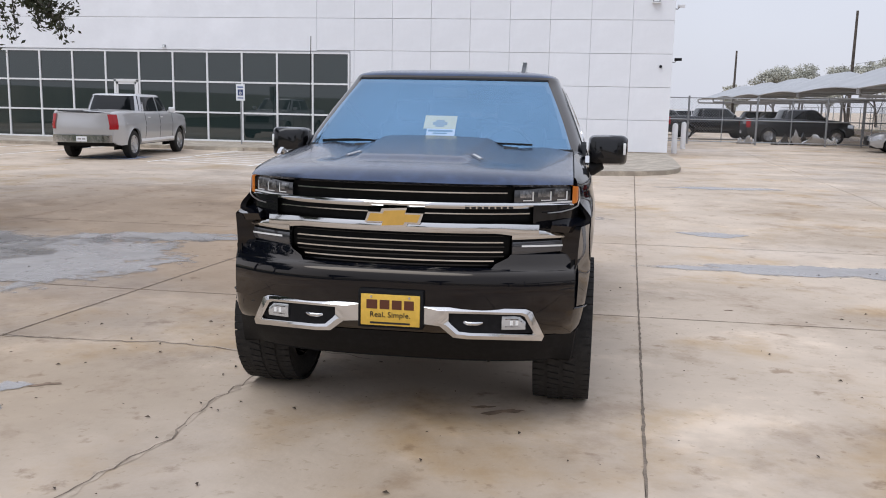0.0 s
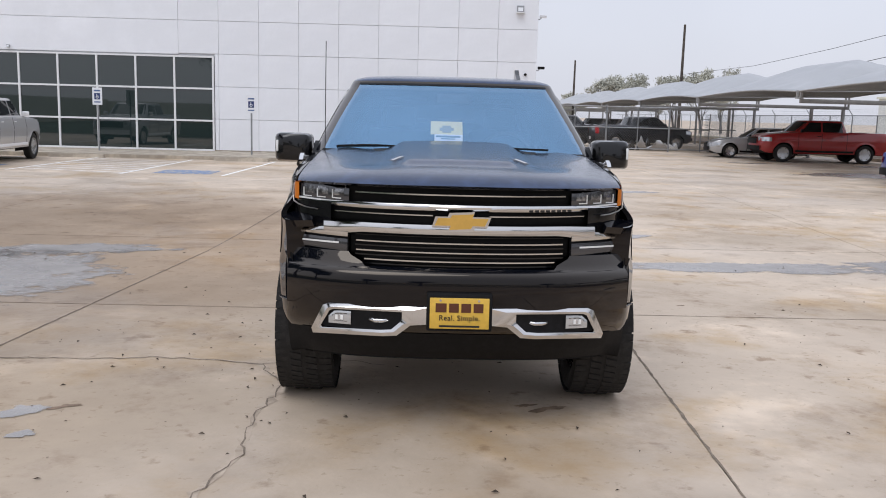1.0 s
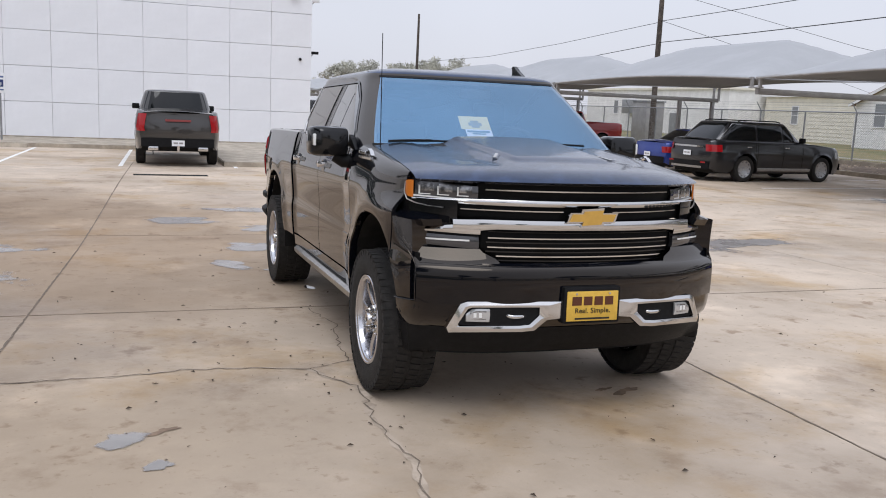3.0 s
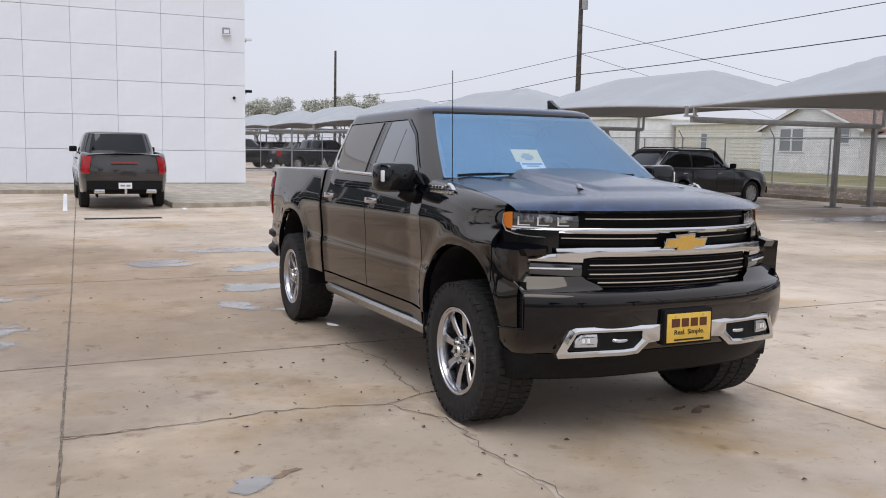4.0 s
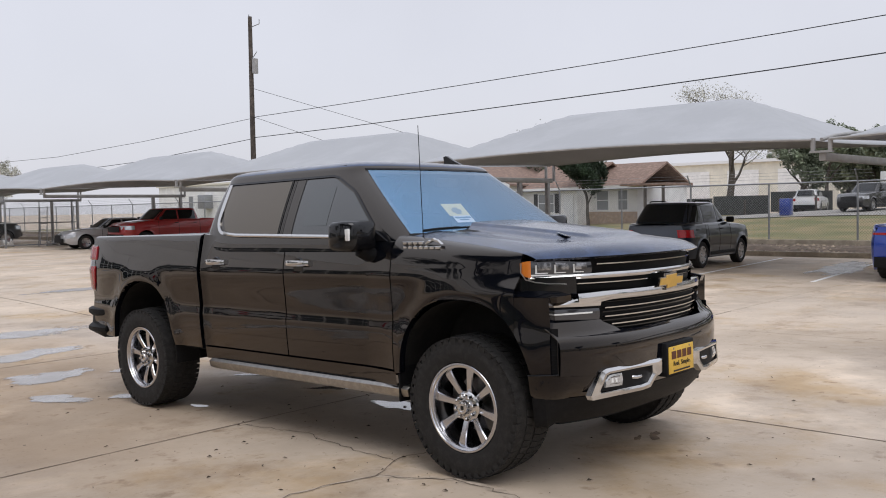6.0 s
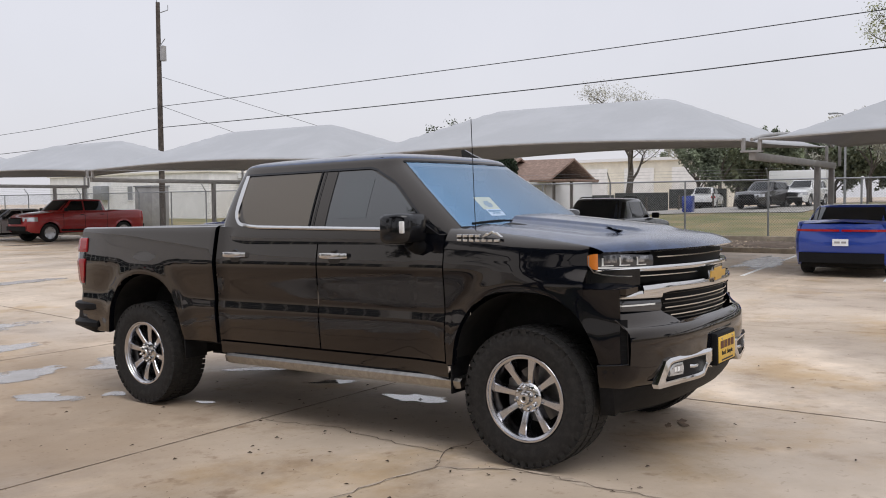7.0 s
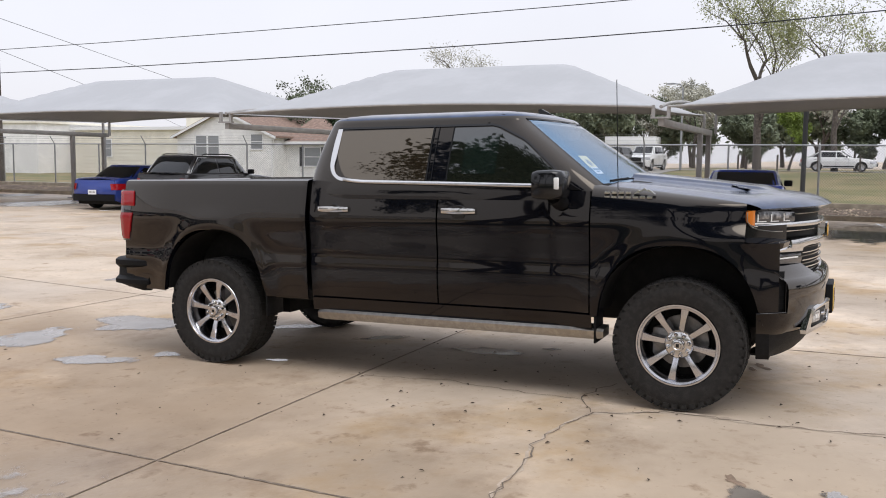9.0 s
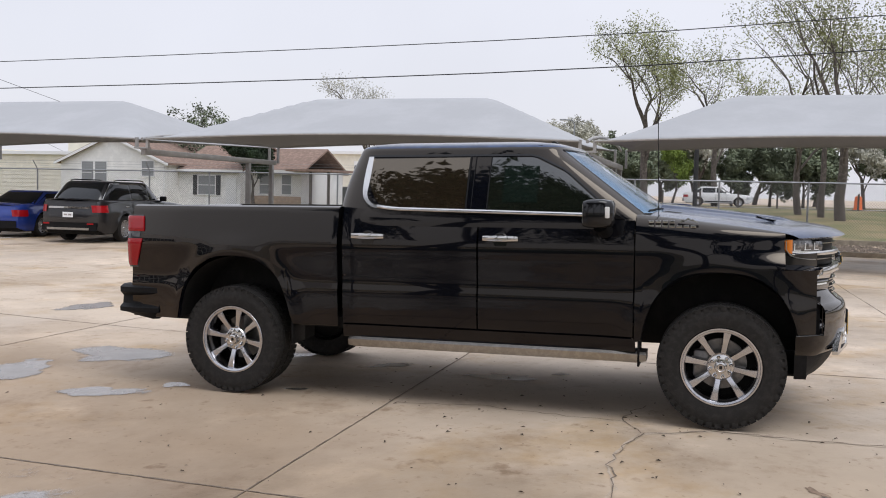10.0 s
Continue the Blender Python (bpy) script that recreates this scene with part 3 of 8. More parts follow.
def front_y(x, z):
    hw, f, r, bow = cab_ring(z)
    yc, hl = (f + r) / 2, (r - f) / 2
    u = min(0.9995, abs(x) / hw)
    y = yc - hl * (1 - u ** CAB_N) ** (1 / CAB_N)
    return y - bow * (1 - (x / hw) ** 2) * smooth(yc, f, y)


def screen_grid(z0, z1, inset, lift, nx=24, nz=14, x_limit=None):
    rows = []
    for j in range(nz + 1):
        z = z0 + (z1 - z0) * j / nz
        hw = cab_ring(z)[0] - inset
        rows.append([(u * hw, front_y(u * hw, z) - lift, z + lift * 0.6) for u in (-1 + 2 * i / nx for i in range(nx + 1))])
    return rows


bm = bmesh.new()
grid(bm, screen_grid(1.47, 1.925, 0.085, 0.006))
part("windscreen", bm, SCREEN, TRUCK, "windscreen with the mirrored sky's blue put into its colour", 60).visible_shadow = False
for zz0, zz1 in ((1.452, 1.470), (1.925, 1.938)):
    bm = bmesh.new()
    grid(bm, screen_grid(zz0, zz1, 0.075, 0.009, 24, 1))
    part("screen_seal", bm, BLACK_PLASTIC, TRUCK)
# cowl and wipers
bm = bmesh.new()
grid(bm, [[(u * 0.84, 0.475 - 0.20 * (1 - u * u) - d, 1.452 + 0.055 * (1 - u * u) * 0.9 - 0.012 + dz) for u in (-1 + i / 12 for i in range(25))] for d, dz in ((0.05, -0.06), (0.045, 0.0), (-0.07, 0.012), (-0.10, -0.02))])
part("cowl", bm, BLACK_PLASTIC, TRUCK, "", 40)
for x0, x1 in ((-0.78, -0.28), (0.10, 0.62)):
    pts = []
    for k in range(9):
        x = x0 + (x1 - x0) * k / 8
        z = 1.492 + 0.008 * math.sin(k / 8 * math.pi) + 0.008 * k / 8
        pts.append((x, front_y(x, z) - 0.016, z))
    bm = bmesh.new()
    tube(bm, pts, [0.008] * 5 + [0.005] * 4, 6)
    part("wiper", bm, BLACK_PLASTIC, TRUCK, "", 60)


def side_patch(name, y_list, z_low, z_high, material, parent, label="", lift=0.005, nz=8, only=None):
    for s in (-1, 1):
        bm = bmesh.new()
        rows = []
        for y in y_list:
            lo, hi = z_low(y), z_high(y)
            rows.append([(s * (cab_side(y, lo + (hi - lo) * k / nz) + lift), y, lo + (hi - lo) * k / nz) for k in range(nz + 1)])
        grid(bm, rows)
        ob = part(name, bm, material if not callable(material) else material(s), parent, label, 60)
        if lift > 0.008:
            sm = ob.modifiers.new("thickness", "SOLIDIFY")
            sm.thickness, sm.offset = 0.012, 0


def steps(a, b, n):
    return [a + (b - a) * i / n for i in range(n + 1)]


belt = lambda y: 1.448 + 0.020 * (y - 0.6) + 0.035 * smooth(2.35, 2.75, y)
pillar = lambda y: min(1.880, 1.47 + (y - 0.76) * 0.86 - max(0, y - 1.1) * 0.38)
side_patch("front_window", steps(0.77, 1.665, 24), lambda y: belt(y) + 0.02, lambda y: max(belt(y) + 0.022, pillar(y)), GREEN_TINT, TRUCK, "green-tinted door window")
side_patch("rear_window", steps(1.84, 2.63, 22), lambda y: belt(y) + 0.02 + 0.22 * smooth(2.46, 2.68, y) ** 2, lambda y: 1.882 - 0.008 * (y - 1.84), CAB_GLASS, TRUCK, "dark tinted rear door window")
for y0, y1 in ((1.665, 1.675), (1.825, 1.838), (1.788, 1.794)):
    side_patch("window_divider", [y0, y1], lambda y: belt(y) + 0.012, lambda y: 1.90, BLACK_PLASTIC, TRUCK, "", 0.007)
# paper sheet showing through the door glass
side_patch("window_sticker", steps(1.30, 1.56, 3), lambda y: 1.545, lambda y: 1.815, STICKER_BACK, TRUCK, "greenish sheet showing through the tinted glass", 0.007, 4)
# bright window surround and dark drip moulding over the doors
side_patch("drip_moulding", steps(0.82, 2.66, 30), lambda y: min(1.890, pillar(y) + 0.012), lambda y: min(1.905, pillar(y) + 0.027), GLOSS_BLACK, TRUCK, "", 0.008, 2)
# chrome line under the windows, turning up behind the rear door
side_patch("belt_moulding", steps(0.86, 2.53, 20), lambda y: belt(y) - 0.006, lambda y: belt(y) + 0.018, CHROME, TRUCK, "chrome window line", 0.010, 2)
for s in (-1, 1):
    bm = bmesh.new()
    rows = []
    for k in range(17):
        u = k / 16
        bend = min(1, u / 0.42) * math.pi / 2
        y = 2.525 + 0.125 * math.sin(bend) - 0.012 * max(0, u - 0.42)
        z = belt(2.525) + 0.006 + 0.125 * (1 - math.cos(bend)) + 0.262 * max(0, (u - 0.42) / 0.58)
        wdt = 0.012 + 0.013 * smooth(0.15, 0.6, u) - 0.004 * smooth(0.75, 1.0, u)
        rows.append([(s * (cab_side(y + q * math.sin(bend), z - q * math.cos(bend)) + l), y + q * math.sin(bend), z - q * math.cos(bend)) for q, l in ((-wdt, 0.004), (-wdt, 0.012), (wdt, 0.012), (wdt, 0.004))])
    grid(bm, rows)
    part("pillar_moulding", bm, CHROME, TRUCK, "broad chrome trim curving up the rear pillar", 60)
# roof drip rails and aerial fin
for s in (-1, 1):
    bm = bmesh.new()
    tube(bm, [(s * (cab_side(y, 1.925) - 0.035), y, 1.966) for y in steps(1.30, 2.62, 10)], 0.006, 6)
    part("roof_rail", bm, BLACK_PLASTIC, TRUCK)
bm = bmesh.new()
prism(bm, [(1.25, 1.995), (1.44, 1.995), (1.45, 2.075), (1.42, 2.08), (1.35, 2.04)], 0, 0.475, 0.505)
part("aerial_fin", bm, GLOSS_BLACK, TRUCK, "small black roof aerial fin")
part("mast_aerial", tubes(([(-0.850, 0.44, 1.38), (-0.850, 0.44, 1.46)], 0.011), ([(-0.850, 0.44, 1.46), (-0.850, 0.456, 2.166)], 0.0027), seg=6), BLACK_PLASTIC, TRUCK, "thin whip aerial")
# rear glass
part("rear_glass", boxes((-0.62, 2.80, 1.56, 0.62, 2.868, 1.84), bevel=0.02), TINT, TRUCK, "", 40)
# inside of the cab, as far as the windscreen lets it be seen
part("dashboard", boxes((-0.86, 0.62, 1.30, 0.86, 1.02, 1.47), bevel=0.04), INTERIOR, TRUCK, "", 40)
for s in (-1, 1):
    part("front_seat", boxes((s * 0.40 - 0.25, 1.62, 1.05, s * 0.40 + 0.25, 1.80, 1.62), (s * 0.40 - 0.13, 1.66, 1.63, s * 0.40 + 0.13, 1.76, 1.80), bevel=0.04), INTERIOR, TRUCK, "dark seat behind the windscreen", 40)
bm = bmesh.new()
tube(bm, [(0.40 + 0.19 * math.cos(k * math.pi / 12), 1.12 + 0.06 * math.sin(k * math.pi / 12), 1.42 + 0.18 * math.sin(k * math.pi / 12)) for k in range(25)], 0.016, 6)
part("steering_wheel", bm, INTERIOR, TRUCK, "", 50)
part("rear_view_mirror", boxes((-0.12, 0.98, 1.80, 0.12, 1.01, 1.87), bevel=0.01), INTERIOR, TRUCK, "", 40)
# card standing behind the windscreen, leaning back
card = part("window_card", boxes((-0.112, -0.001, 0.070, 0.112, 0.001, 0.200)), PAPER_YELLOW, TRUCK, "yellow dealer card with a faint emblem")
card.matrix_basis = pose(-0.045, 0.775, 1.535, -46)
part("card_footer", boxes((-0.085, -0.001, 0.0, 0.112, 0.001, 0.070)), PAPER, card, "white lower strip")
for x0, x1, z0, z1, m_ in ((-0.05, 0.05, 0.105, 0.135, "card_grey"), (-0.03, 0.03, 0.135, 0.155, "card_grey"), (-0.03, 0.03, 0.088, 0.105, "card_grey"), (-0.075, 0.095, 0.040, 0.056, "card_blue"), (-0.04, 0.06, 0.020, 0.030, "card_blue")):
    cm = bpy.data.materials.get(m_) or mat(m_, (0.30, 0.27, 0.16) if m_ == "card_grey" else (0.10, 0.16, 0.22), 0.7)
    part("card_print", boxes((x0, -0.004, z0, x1, -0.002, z1)), cm, card)

# ---- nose ----


def nose_y(x, z, base):
    """Plan curve of the front: sweeping back to the corners, more so at lamp height."""
    up = smooth(0.87, 0.98, z)
    a = 0.050 + 0.058 * up + 0.034 * smooth(1.08, 1.20, z)
    p = 3.2 - 0.9 * up + 0.1 * smooth(1.08, 1.20, z)
    return base + 0.060 - 0.042 * up + a * (abs(x) / 0.6) ** p


def nose_strip(name, x0, x1, z_low, z_high, base, material, parent, label="", nx=24, nz=3, depth=0.03, angle=40, flat=None):
    """A bar or panel that follows the nose's plan, with thickness."""
    bm = bmesh.new()
    rows = []
    for i in range(nx + 1):
        x = x0 + (x1 - x0) * i / nx
        lo, hi = (z_low(x) if callable(z_low) else z_low), (z_high(x) if callable(z_high) else z_high)
        b = base(x) if callable(base) else base
        zc = flat or (lo + hi) / 2
        y = nose_y(x, zc, b)
        r = [(x, y + depth, lo)] + [(x, y + 0.006 * (1 if k in (0, nz) else 0), lo + (hi - lo) * k / nz) for k in range(nz + 1)] + [(x, y + depth, hi)]
        rows.append(r)
    vs = grid(bm, rows)
    bm.faces.new(vs[0])
    bm.faces.new(vs[-1][::-1])
    return part(name, bm, material, parent, label, angle)


# backing behind the grille
nose_strip("grille_backing", -0.60, 0.60, 0.86, 1.330, -0.765, GRILLE_BLACK, TRUCK, "", 24, 2, 0.08, 40, 1.0)
grille = nose_strip("grille", -0.60, 0.60, 1.222, 1.326, -0.80, GRILLE_BLACK, TRUCK, "black grille with thin chrome bars", 24, 4, 0.03)
nose_strip("grille_bar", -0.565, 0.565, 1.270, 1.277, -0.822, CHROME, grille, "", 20, 1, 0.02)
nose_strip("grille_bar", -0.60, 0.60, 1.306, 1.314, -0.812, GLOSS_BLACK, grille, "", 20, 1, 0.02)
nose_strip("grille_mid", -0.72, 0.72, 1.115, 1.200, -0.80, GRILLE_BLACK, grille, "", 24, 4, 0.03, 40, 1.16)
for s in (-1, 1):
    nose_strip("grille_bar", s * 0.15, s * 0.68, 1.162, 1.168, -0.820, CHROME, grille, "", 12, 1, 0.02)
    nose_strip("grille_bar", s * 0.15, s * 0.70, 1.188, 1.194, -0.815, GLOSS_BLACK, grille, "", 12, 1, 0.02)
nose_strip("grille_low", -0.585, 0.585, lambda x: 0.888 + 0.065 * smooth(0.46, 0.585, abs(x)), 1.062, -0.805, GRILLE_BLACK, grille, "", 30, 4, 0.03, 40, 1.0)
for z in (0.915, 0.962, 1.012, 1.048):
    e = 0.045 * (z < 0.93)
    nose_strip("grille_bar", -0.555 + e, 0.555 - e, z + 0.003, z + (0.010 if z < 1.04 else 0.006), -0.830, CHROME if z < 1.04 else GLOSS_BLACK, grille, "", 20, 1, 0.02, 40, 1.0)
    if z < 1.04:
        nose_strip("grille_vane", -0.56 + e, 0.56 - e, z - 0.022, z - 0.014, -0.818, GLOSS_BLACK, grille, "", 20, 1, 0.02, 40, 1.0)
# the two broad chrome bars
nose_strip("chrome_bar", -0.905, 0.905, lambda x: 1.193 + 0.004 * smooth(0.5, 0.9, abs(x)), lambda x: 1.224 - 0.012 * smooth(0.5, 0.9, abs(x)), -0.842, CHROME, TRUCK, "bright chrome upper grille bar", 48, 3, 0.05, 30, 1.21)
nose_strip("chrome_bar", -0.735, 0.735, lambda x: 1.068 - 0.018 * smooth(0.5, 0.68, abs(x)), lambda x: 1.118 - 0.006 * smooth(0.55, 0.735, abs(x)), -0.850, CHROME, TRUCK, "broad chrome lower grille bar", 40, 3, 0.05, 30, 1.09)
for s in (-1, 1):
    nose_strip("chrome_end", s * 0.722, s * 0.772, 1.105, 1.196, -0.812, SATIN_METAL, TRUCK, "", 4, 2, 0.05, 40, 1.16)
    nose_strip("chrome_hook", s * 0.60, s * 0.902, lambda x: 1.036 + 0.006 * smooth(0.6, 0.9, abs(x)), lambda x: 1.085 - 0.026 * smooth(0.70, 0.90, abs(x)), -0.847, CHROME, TRUCK, "chrome bar end over the running lamp", 12, 2, 0.05, 30, 1.06)
# gold cross emblem on a chrome back
for grow, y0, y1, m_, nm in ((0.014, -0.864, -0.85, CHROME, "emblem_border"), (0.0, -0.870, -0.86, GOLD, "emblem")):
    bm = bmesh.new()
    g = grow
    outline = [(-0.140 - g, -0.020 - g * 0.5), (-0.056 - g * 0.3, -0.020 - g * 0.5), (-0.064 - g * 0.3, -0.042 - g * 0.8), (0.050 + g, -0.035 - g * 0.8), (0.058 + g, -0.020 - g * 0.5), (0.122 + g, -0.020 - g * 0.5)]
    outline += [(-x, -z) for x, z in outline]
    prism(bm, [(x, z + 1.140) for x, z in outline], 1, y0, y1)
    emb = part(nm, bm, m_, TRUCK, "gold cross-shaped emblem" if nm == "emblem" else "")
    emb.matrix_basis = pose(0, 0.018, 0)
for k in range(8):
    x0 = 0.36 + 0.031 * k
    nose_strip("badge_letters", x0, x0 + 0.021, 1.193, 1.204, -0.849, INK, TRUCK, "", 2, 1, 0.01, 40, 1.21)

# headlamps, side lamps
for s in (-1, 1):
    lamp = nose_strip("headlamp", s * 0.600, s * 0.888, 1.214, lambda x: 1.288 + 0.016 * smooth(0.6, 0.85, abs(x)), -0.822, SMOKE, TRUCK, "clear headlamp with three projector cells", 16, 3, 0.06, 40, 1.25)
    for cx in (0.665, 0.755, 0.838):
        nose_strip("lamp_cell", s * (cx - 0.036), s * (cx + 0.026), 1.236, lambda x: 1.284 + 0.010 * smooth(0.6, 0.85, abs(x)), -0.825, LAMP_CELL, lamp, "", 3, 2, 0.02, 40, 1.25)
        nose_strip("cell_edge", s * (cx + 0.026), s * (cx + 0.033), 1.236, lambda x: 1.280, -0.829, WHITE_LAMP, lamp, "", 2, 1, 0.02, 40, 1.25)
        nose_strip("cell_foot", s * (cx - 0.020), s * (cx + 0.033), 1.231, 1.236, -0.829, WHITE_LAMP, lamp, "", 2, 1, 0.02, 40, 1.25)
    nose_strip("lamp_strip", s * 0.62, s * 0.90, lambda x: 1.214 + 0.004 * smooth(0.7, 0.9, abs(x)), lambda x: 1.221 + 0.006 * smooth(0.7, 0.9, abs(x)), -0.838, WHITE_LAMP, lamp, "", 12, 1, 0.02, 40, 1.21)
    # amber marker rounding the corner
    bm = bmesh.new()
    rows = []
    for k in range(9):
        u = k / 8
        x = 0.897 + 0.033 * math.sin(u * math.pi / 2)
        y = -0.445 + 0.040 * (1 - math.cos(u * math.pi / 2)) + 0.012 * u
        h0, h1 = 1.212 + 0.03 * u ** 3, 1.306 - 0.012 * u ** 3
        rows.append([(s * (x - 0.03), y + 0.02, h0)] + [(s * x, y, h0 + (h1 - h0) * q / 4) for q in range(5)] + [(s * (x - 0.03), y + 0.02, h1)])
    grid(bm, rows)
    part("amber_marker", bm, AMBER, lamp, "amber side marker", 50)
    bm = bmesh.new()
    tube(bm, [(s * 0.930, -0.402, 1.295), (s * 0.936, -0.402, 1.24), (s * 0.928, -0.430, 1.200), (s * 0.895, -0.472, 1.184), (s * 0.84, -0.535, 1.173), (s * 0.775, -0.602, 1.170)], 0.004, 6)
    part("lamp_outline", bm, SATIN_METAL, lamp, "thin chrome outline", 60)
    # dark wall of the recess under the lamp
    bm = bmesh.new()
    grid(bm, [[(s * x, y, z) for x, y in ((0.70, -0.62), (0.80, -0.555), (0.88, -0.47), (0.925, -0.40), (0.935, -0.34))] for z in (1.03, 1.12, 1.21)])
    part("lamp_recess", bm, GLOSS_BLACK, TRUCK, "", 50)
    # blade-like ledge on top of the corner
    bm = bmesh.new()
    top = [(0.800, -0.650, 1.112), (0.900, -0.622, 1.106), (0.955, -0.545, 1.104), (0.992, -0.440, 1.108), (0.990, -0.33, 1.120), (0.93, -0.38, 1.136), (0.87, -0.50, 1.134), (0.80, -0.58, 1.126)]
    vt = [bm.verts.new((s * x, y, z)) for x, y, z in top]
    vb = [bm.verts.new((s * x * 0.985, y + 0.01, z - 0.035)) for x, y, z in top]
    bm.faces.new(vt)
    bm.faces.new(vb[::-1])
    for k in range(8):
        bm.faces.new((vt[k], vt[(k + 1) % 8], vb[(k + 1) % 8], vb[k]))
    part("corner_ledge", bm, BLACK_PAINT, TRUCK, "", 25)
    # cheek between ledge, vent and wheel opening
    bm = bmesh.new()
    rows = []
    for j, y in enumerate([-0.60] + steps(-0.60, -0.392, 18)):
        lo = max(0.672, arch_z(y) or 0)
        ins = 0.10 if j == 0 else 0.004
        rows.append([(s * (side_x(y, lo) - 0.05), y, lo + 0.004)] + [(s * (side_x(y, z) - ins), y + (0.03 if j == 0 else 0), z) for z in steps(lo, 1.104, 14)])
    grid(bm, rows)
    part("fender_cheek", bm, BLACK_PAINT, TRUCK, "", 45)
    nose_strip("side_lamp_bay", s * 0.595, s * 0.915, 0.952, 1.040, -0.812, BLACK_PLASTIC, TRUCK, "", 10, 2, 0.05, 40, 1.0)
    bay = nose_strip("side_lamp", s * 0.602, s * 0.902, lambda x: 0.957 + 0.012 * smooth(0.6, 0.9, abs(x)), lambda x: 1.022 + 0.006 * smooth(0.6, 0.9, abs(x)), -0.838, SMOKE, TRUCK, "slim smoked running lamp", 10, 2, 0.05, 40, 1.0)
    nose_strip("light_strip", s * 0.650, s * 0.875, 0.996, 1.005, -0.845, WHITE_LAMP, bay, "", 8, 1, 0.02, 40, 1.0)
    # ribbed air curtain at the corner with a bright lower lip
    bm = bmesh.new()
    grid(bm, [[(s * x, y, z) for x, y in ((0.905, -0.628), (0.925, -0.59), (0.95, -0.56))] for z in steps(0.675, 0.93, 6)])
    vent = part("side_vent", bm, BLACK_PLASTIC, TRUCK, "ribbed black corner vent", 40)
    for k in range(7):
        z = 0.70 + 0.027 * k
        bm = bmesh.new()
        tube(bm, [(s * 0.908, -0.630, z), (s * 0.928, -0.592, z), (s * 0.952, -0.562, z)], 0.0022, 5)
        part("vent_rib", bm, BLACK_PLASTIC, vent)
    bm = bmesh.new()
    tube(bm, [(s * 0.930, -0.644, 0.676), (s * 0.955, -0.595, 0.671), (s * 0.985, -0.54, 0.668), (s * 0.996, -0.475, 0.664)], 0.004, 6)
    part("vent_lip", bm, GLOSS_BLACK, vent, "", 60)
    bm = bmesh.new()
    tube(bm, [(s * 0.930, -0.640, 0.676), (s * 0.930, -0.640, 0.865), (s * 0.938, -0.60, 0.905), (s * 0.952, -0.57, 0.93)], 0.004, 6)
    part("vent_edge", bm, BLACK_PAINT, vent, "", 60)


# bumper: one wrap-round skin
def bumper_skin(name, levels, material, label="", end_y=-0.475, corner=0.93):
    bm = bmesh.new()
    rows = []
    for z, base, w in levels:
        row = []
        for i in range(41):
            u = -1 + i / 20
            x = u * corner
            row.append((x, nose_y(x, 0.88, base), z))
        if w:
            row = [(-w, end_y, z), (-w + 0.014, end_y - 0.08, z)] + row + [(w - 0.014, end_y - 0.08, z), (w, end_y, z)]
        rows.append(row)
    grid(bm, rows)
    return part(name, bm, material, TRUCK, label, 32)


bumper_skin("front_bumper", [(0.530, -0.850, 0.955), (0.56, -0.885, 0.972), (0.60, -0.905, 0.980), (0.640, -0.914, 0.985), (0.668, -0.918, 0.988)], BLACK_PAINT, "black painted front bumper", -0.472, 0.915)
bumper_skin("bumper_face", [(0.667, -0.918, None), (0.75, -0.923, None), (0.815, -0.923, None), (0.848, -0.917, None), (0.868, -0.904, None), (0.880, -0.884, None)], BLACK_PAINT)
for s in (-1, 1):
    # sloping shoulders of the bumper beside the lower grille
    bm = bmesh.new()
    rows = []
    for z, base in ((0.878, -0.884), (0.886, -0.872), (0.910, -0.850), (0.940, -0.828), (0.956, -0.815), (0.96, -0.79)):
        rows.append([(s * x, nose_y(x, 0.88, base), z) for x in steps(0.50 + 0.095 * smooth(0.89, 0.955, z), 0.93, 16)])
    grid(bm, rows)
    part("bumper_shoulder", bm, BLACK_PAINT, TRUCK, "", 40)
bumper_skin("bumper_ledge", [(0.878, -0.884, None), (0.889, -0.868, None), (0.886, -0.80, None)], BLACK_PAINT, "", corner=0.60)
bumper_skin("front_valance", [(0.366, -0.700, 0.930), (0.376, -0.752, 0.936), (0.410, -0.785, 0.942), (0.46, -0.822, 0.948), (0.533, -0.858, 0.957)], BLACK_PLASTIC, "matt black air dam", -0.470, 0.84)
nose_strip("valance_lip", -0.80, 0.80, 0.362, 0.376, -0.735, BLACK_PLASTIC, TRUCK, "", 24, 1, 0.2)
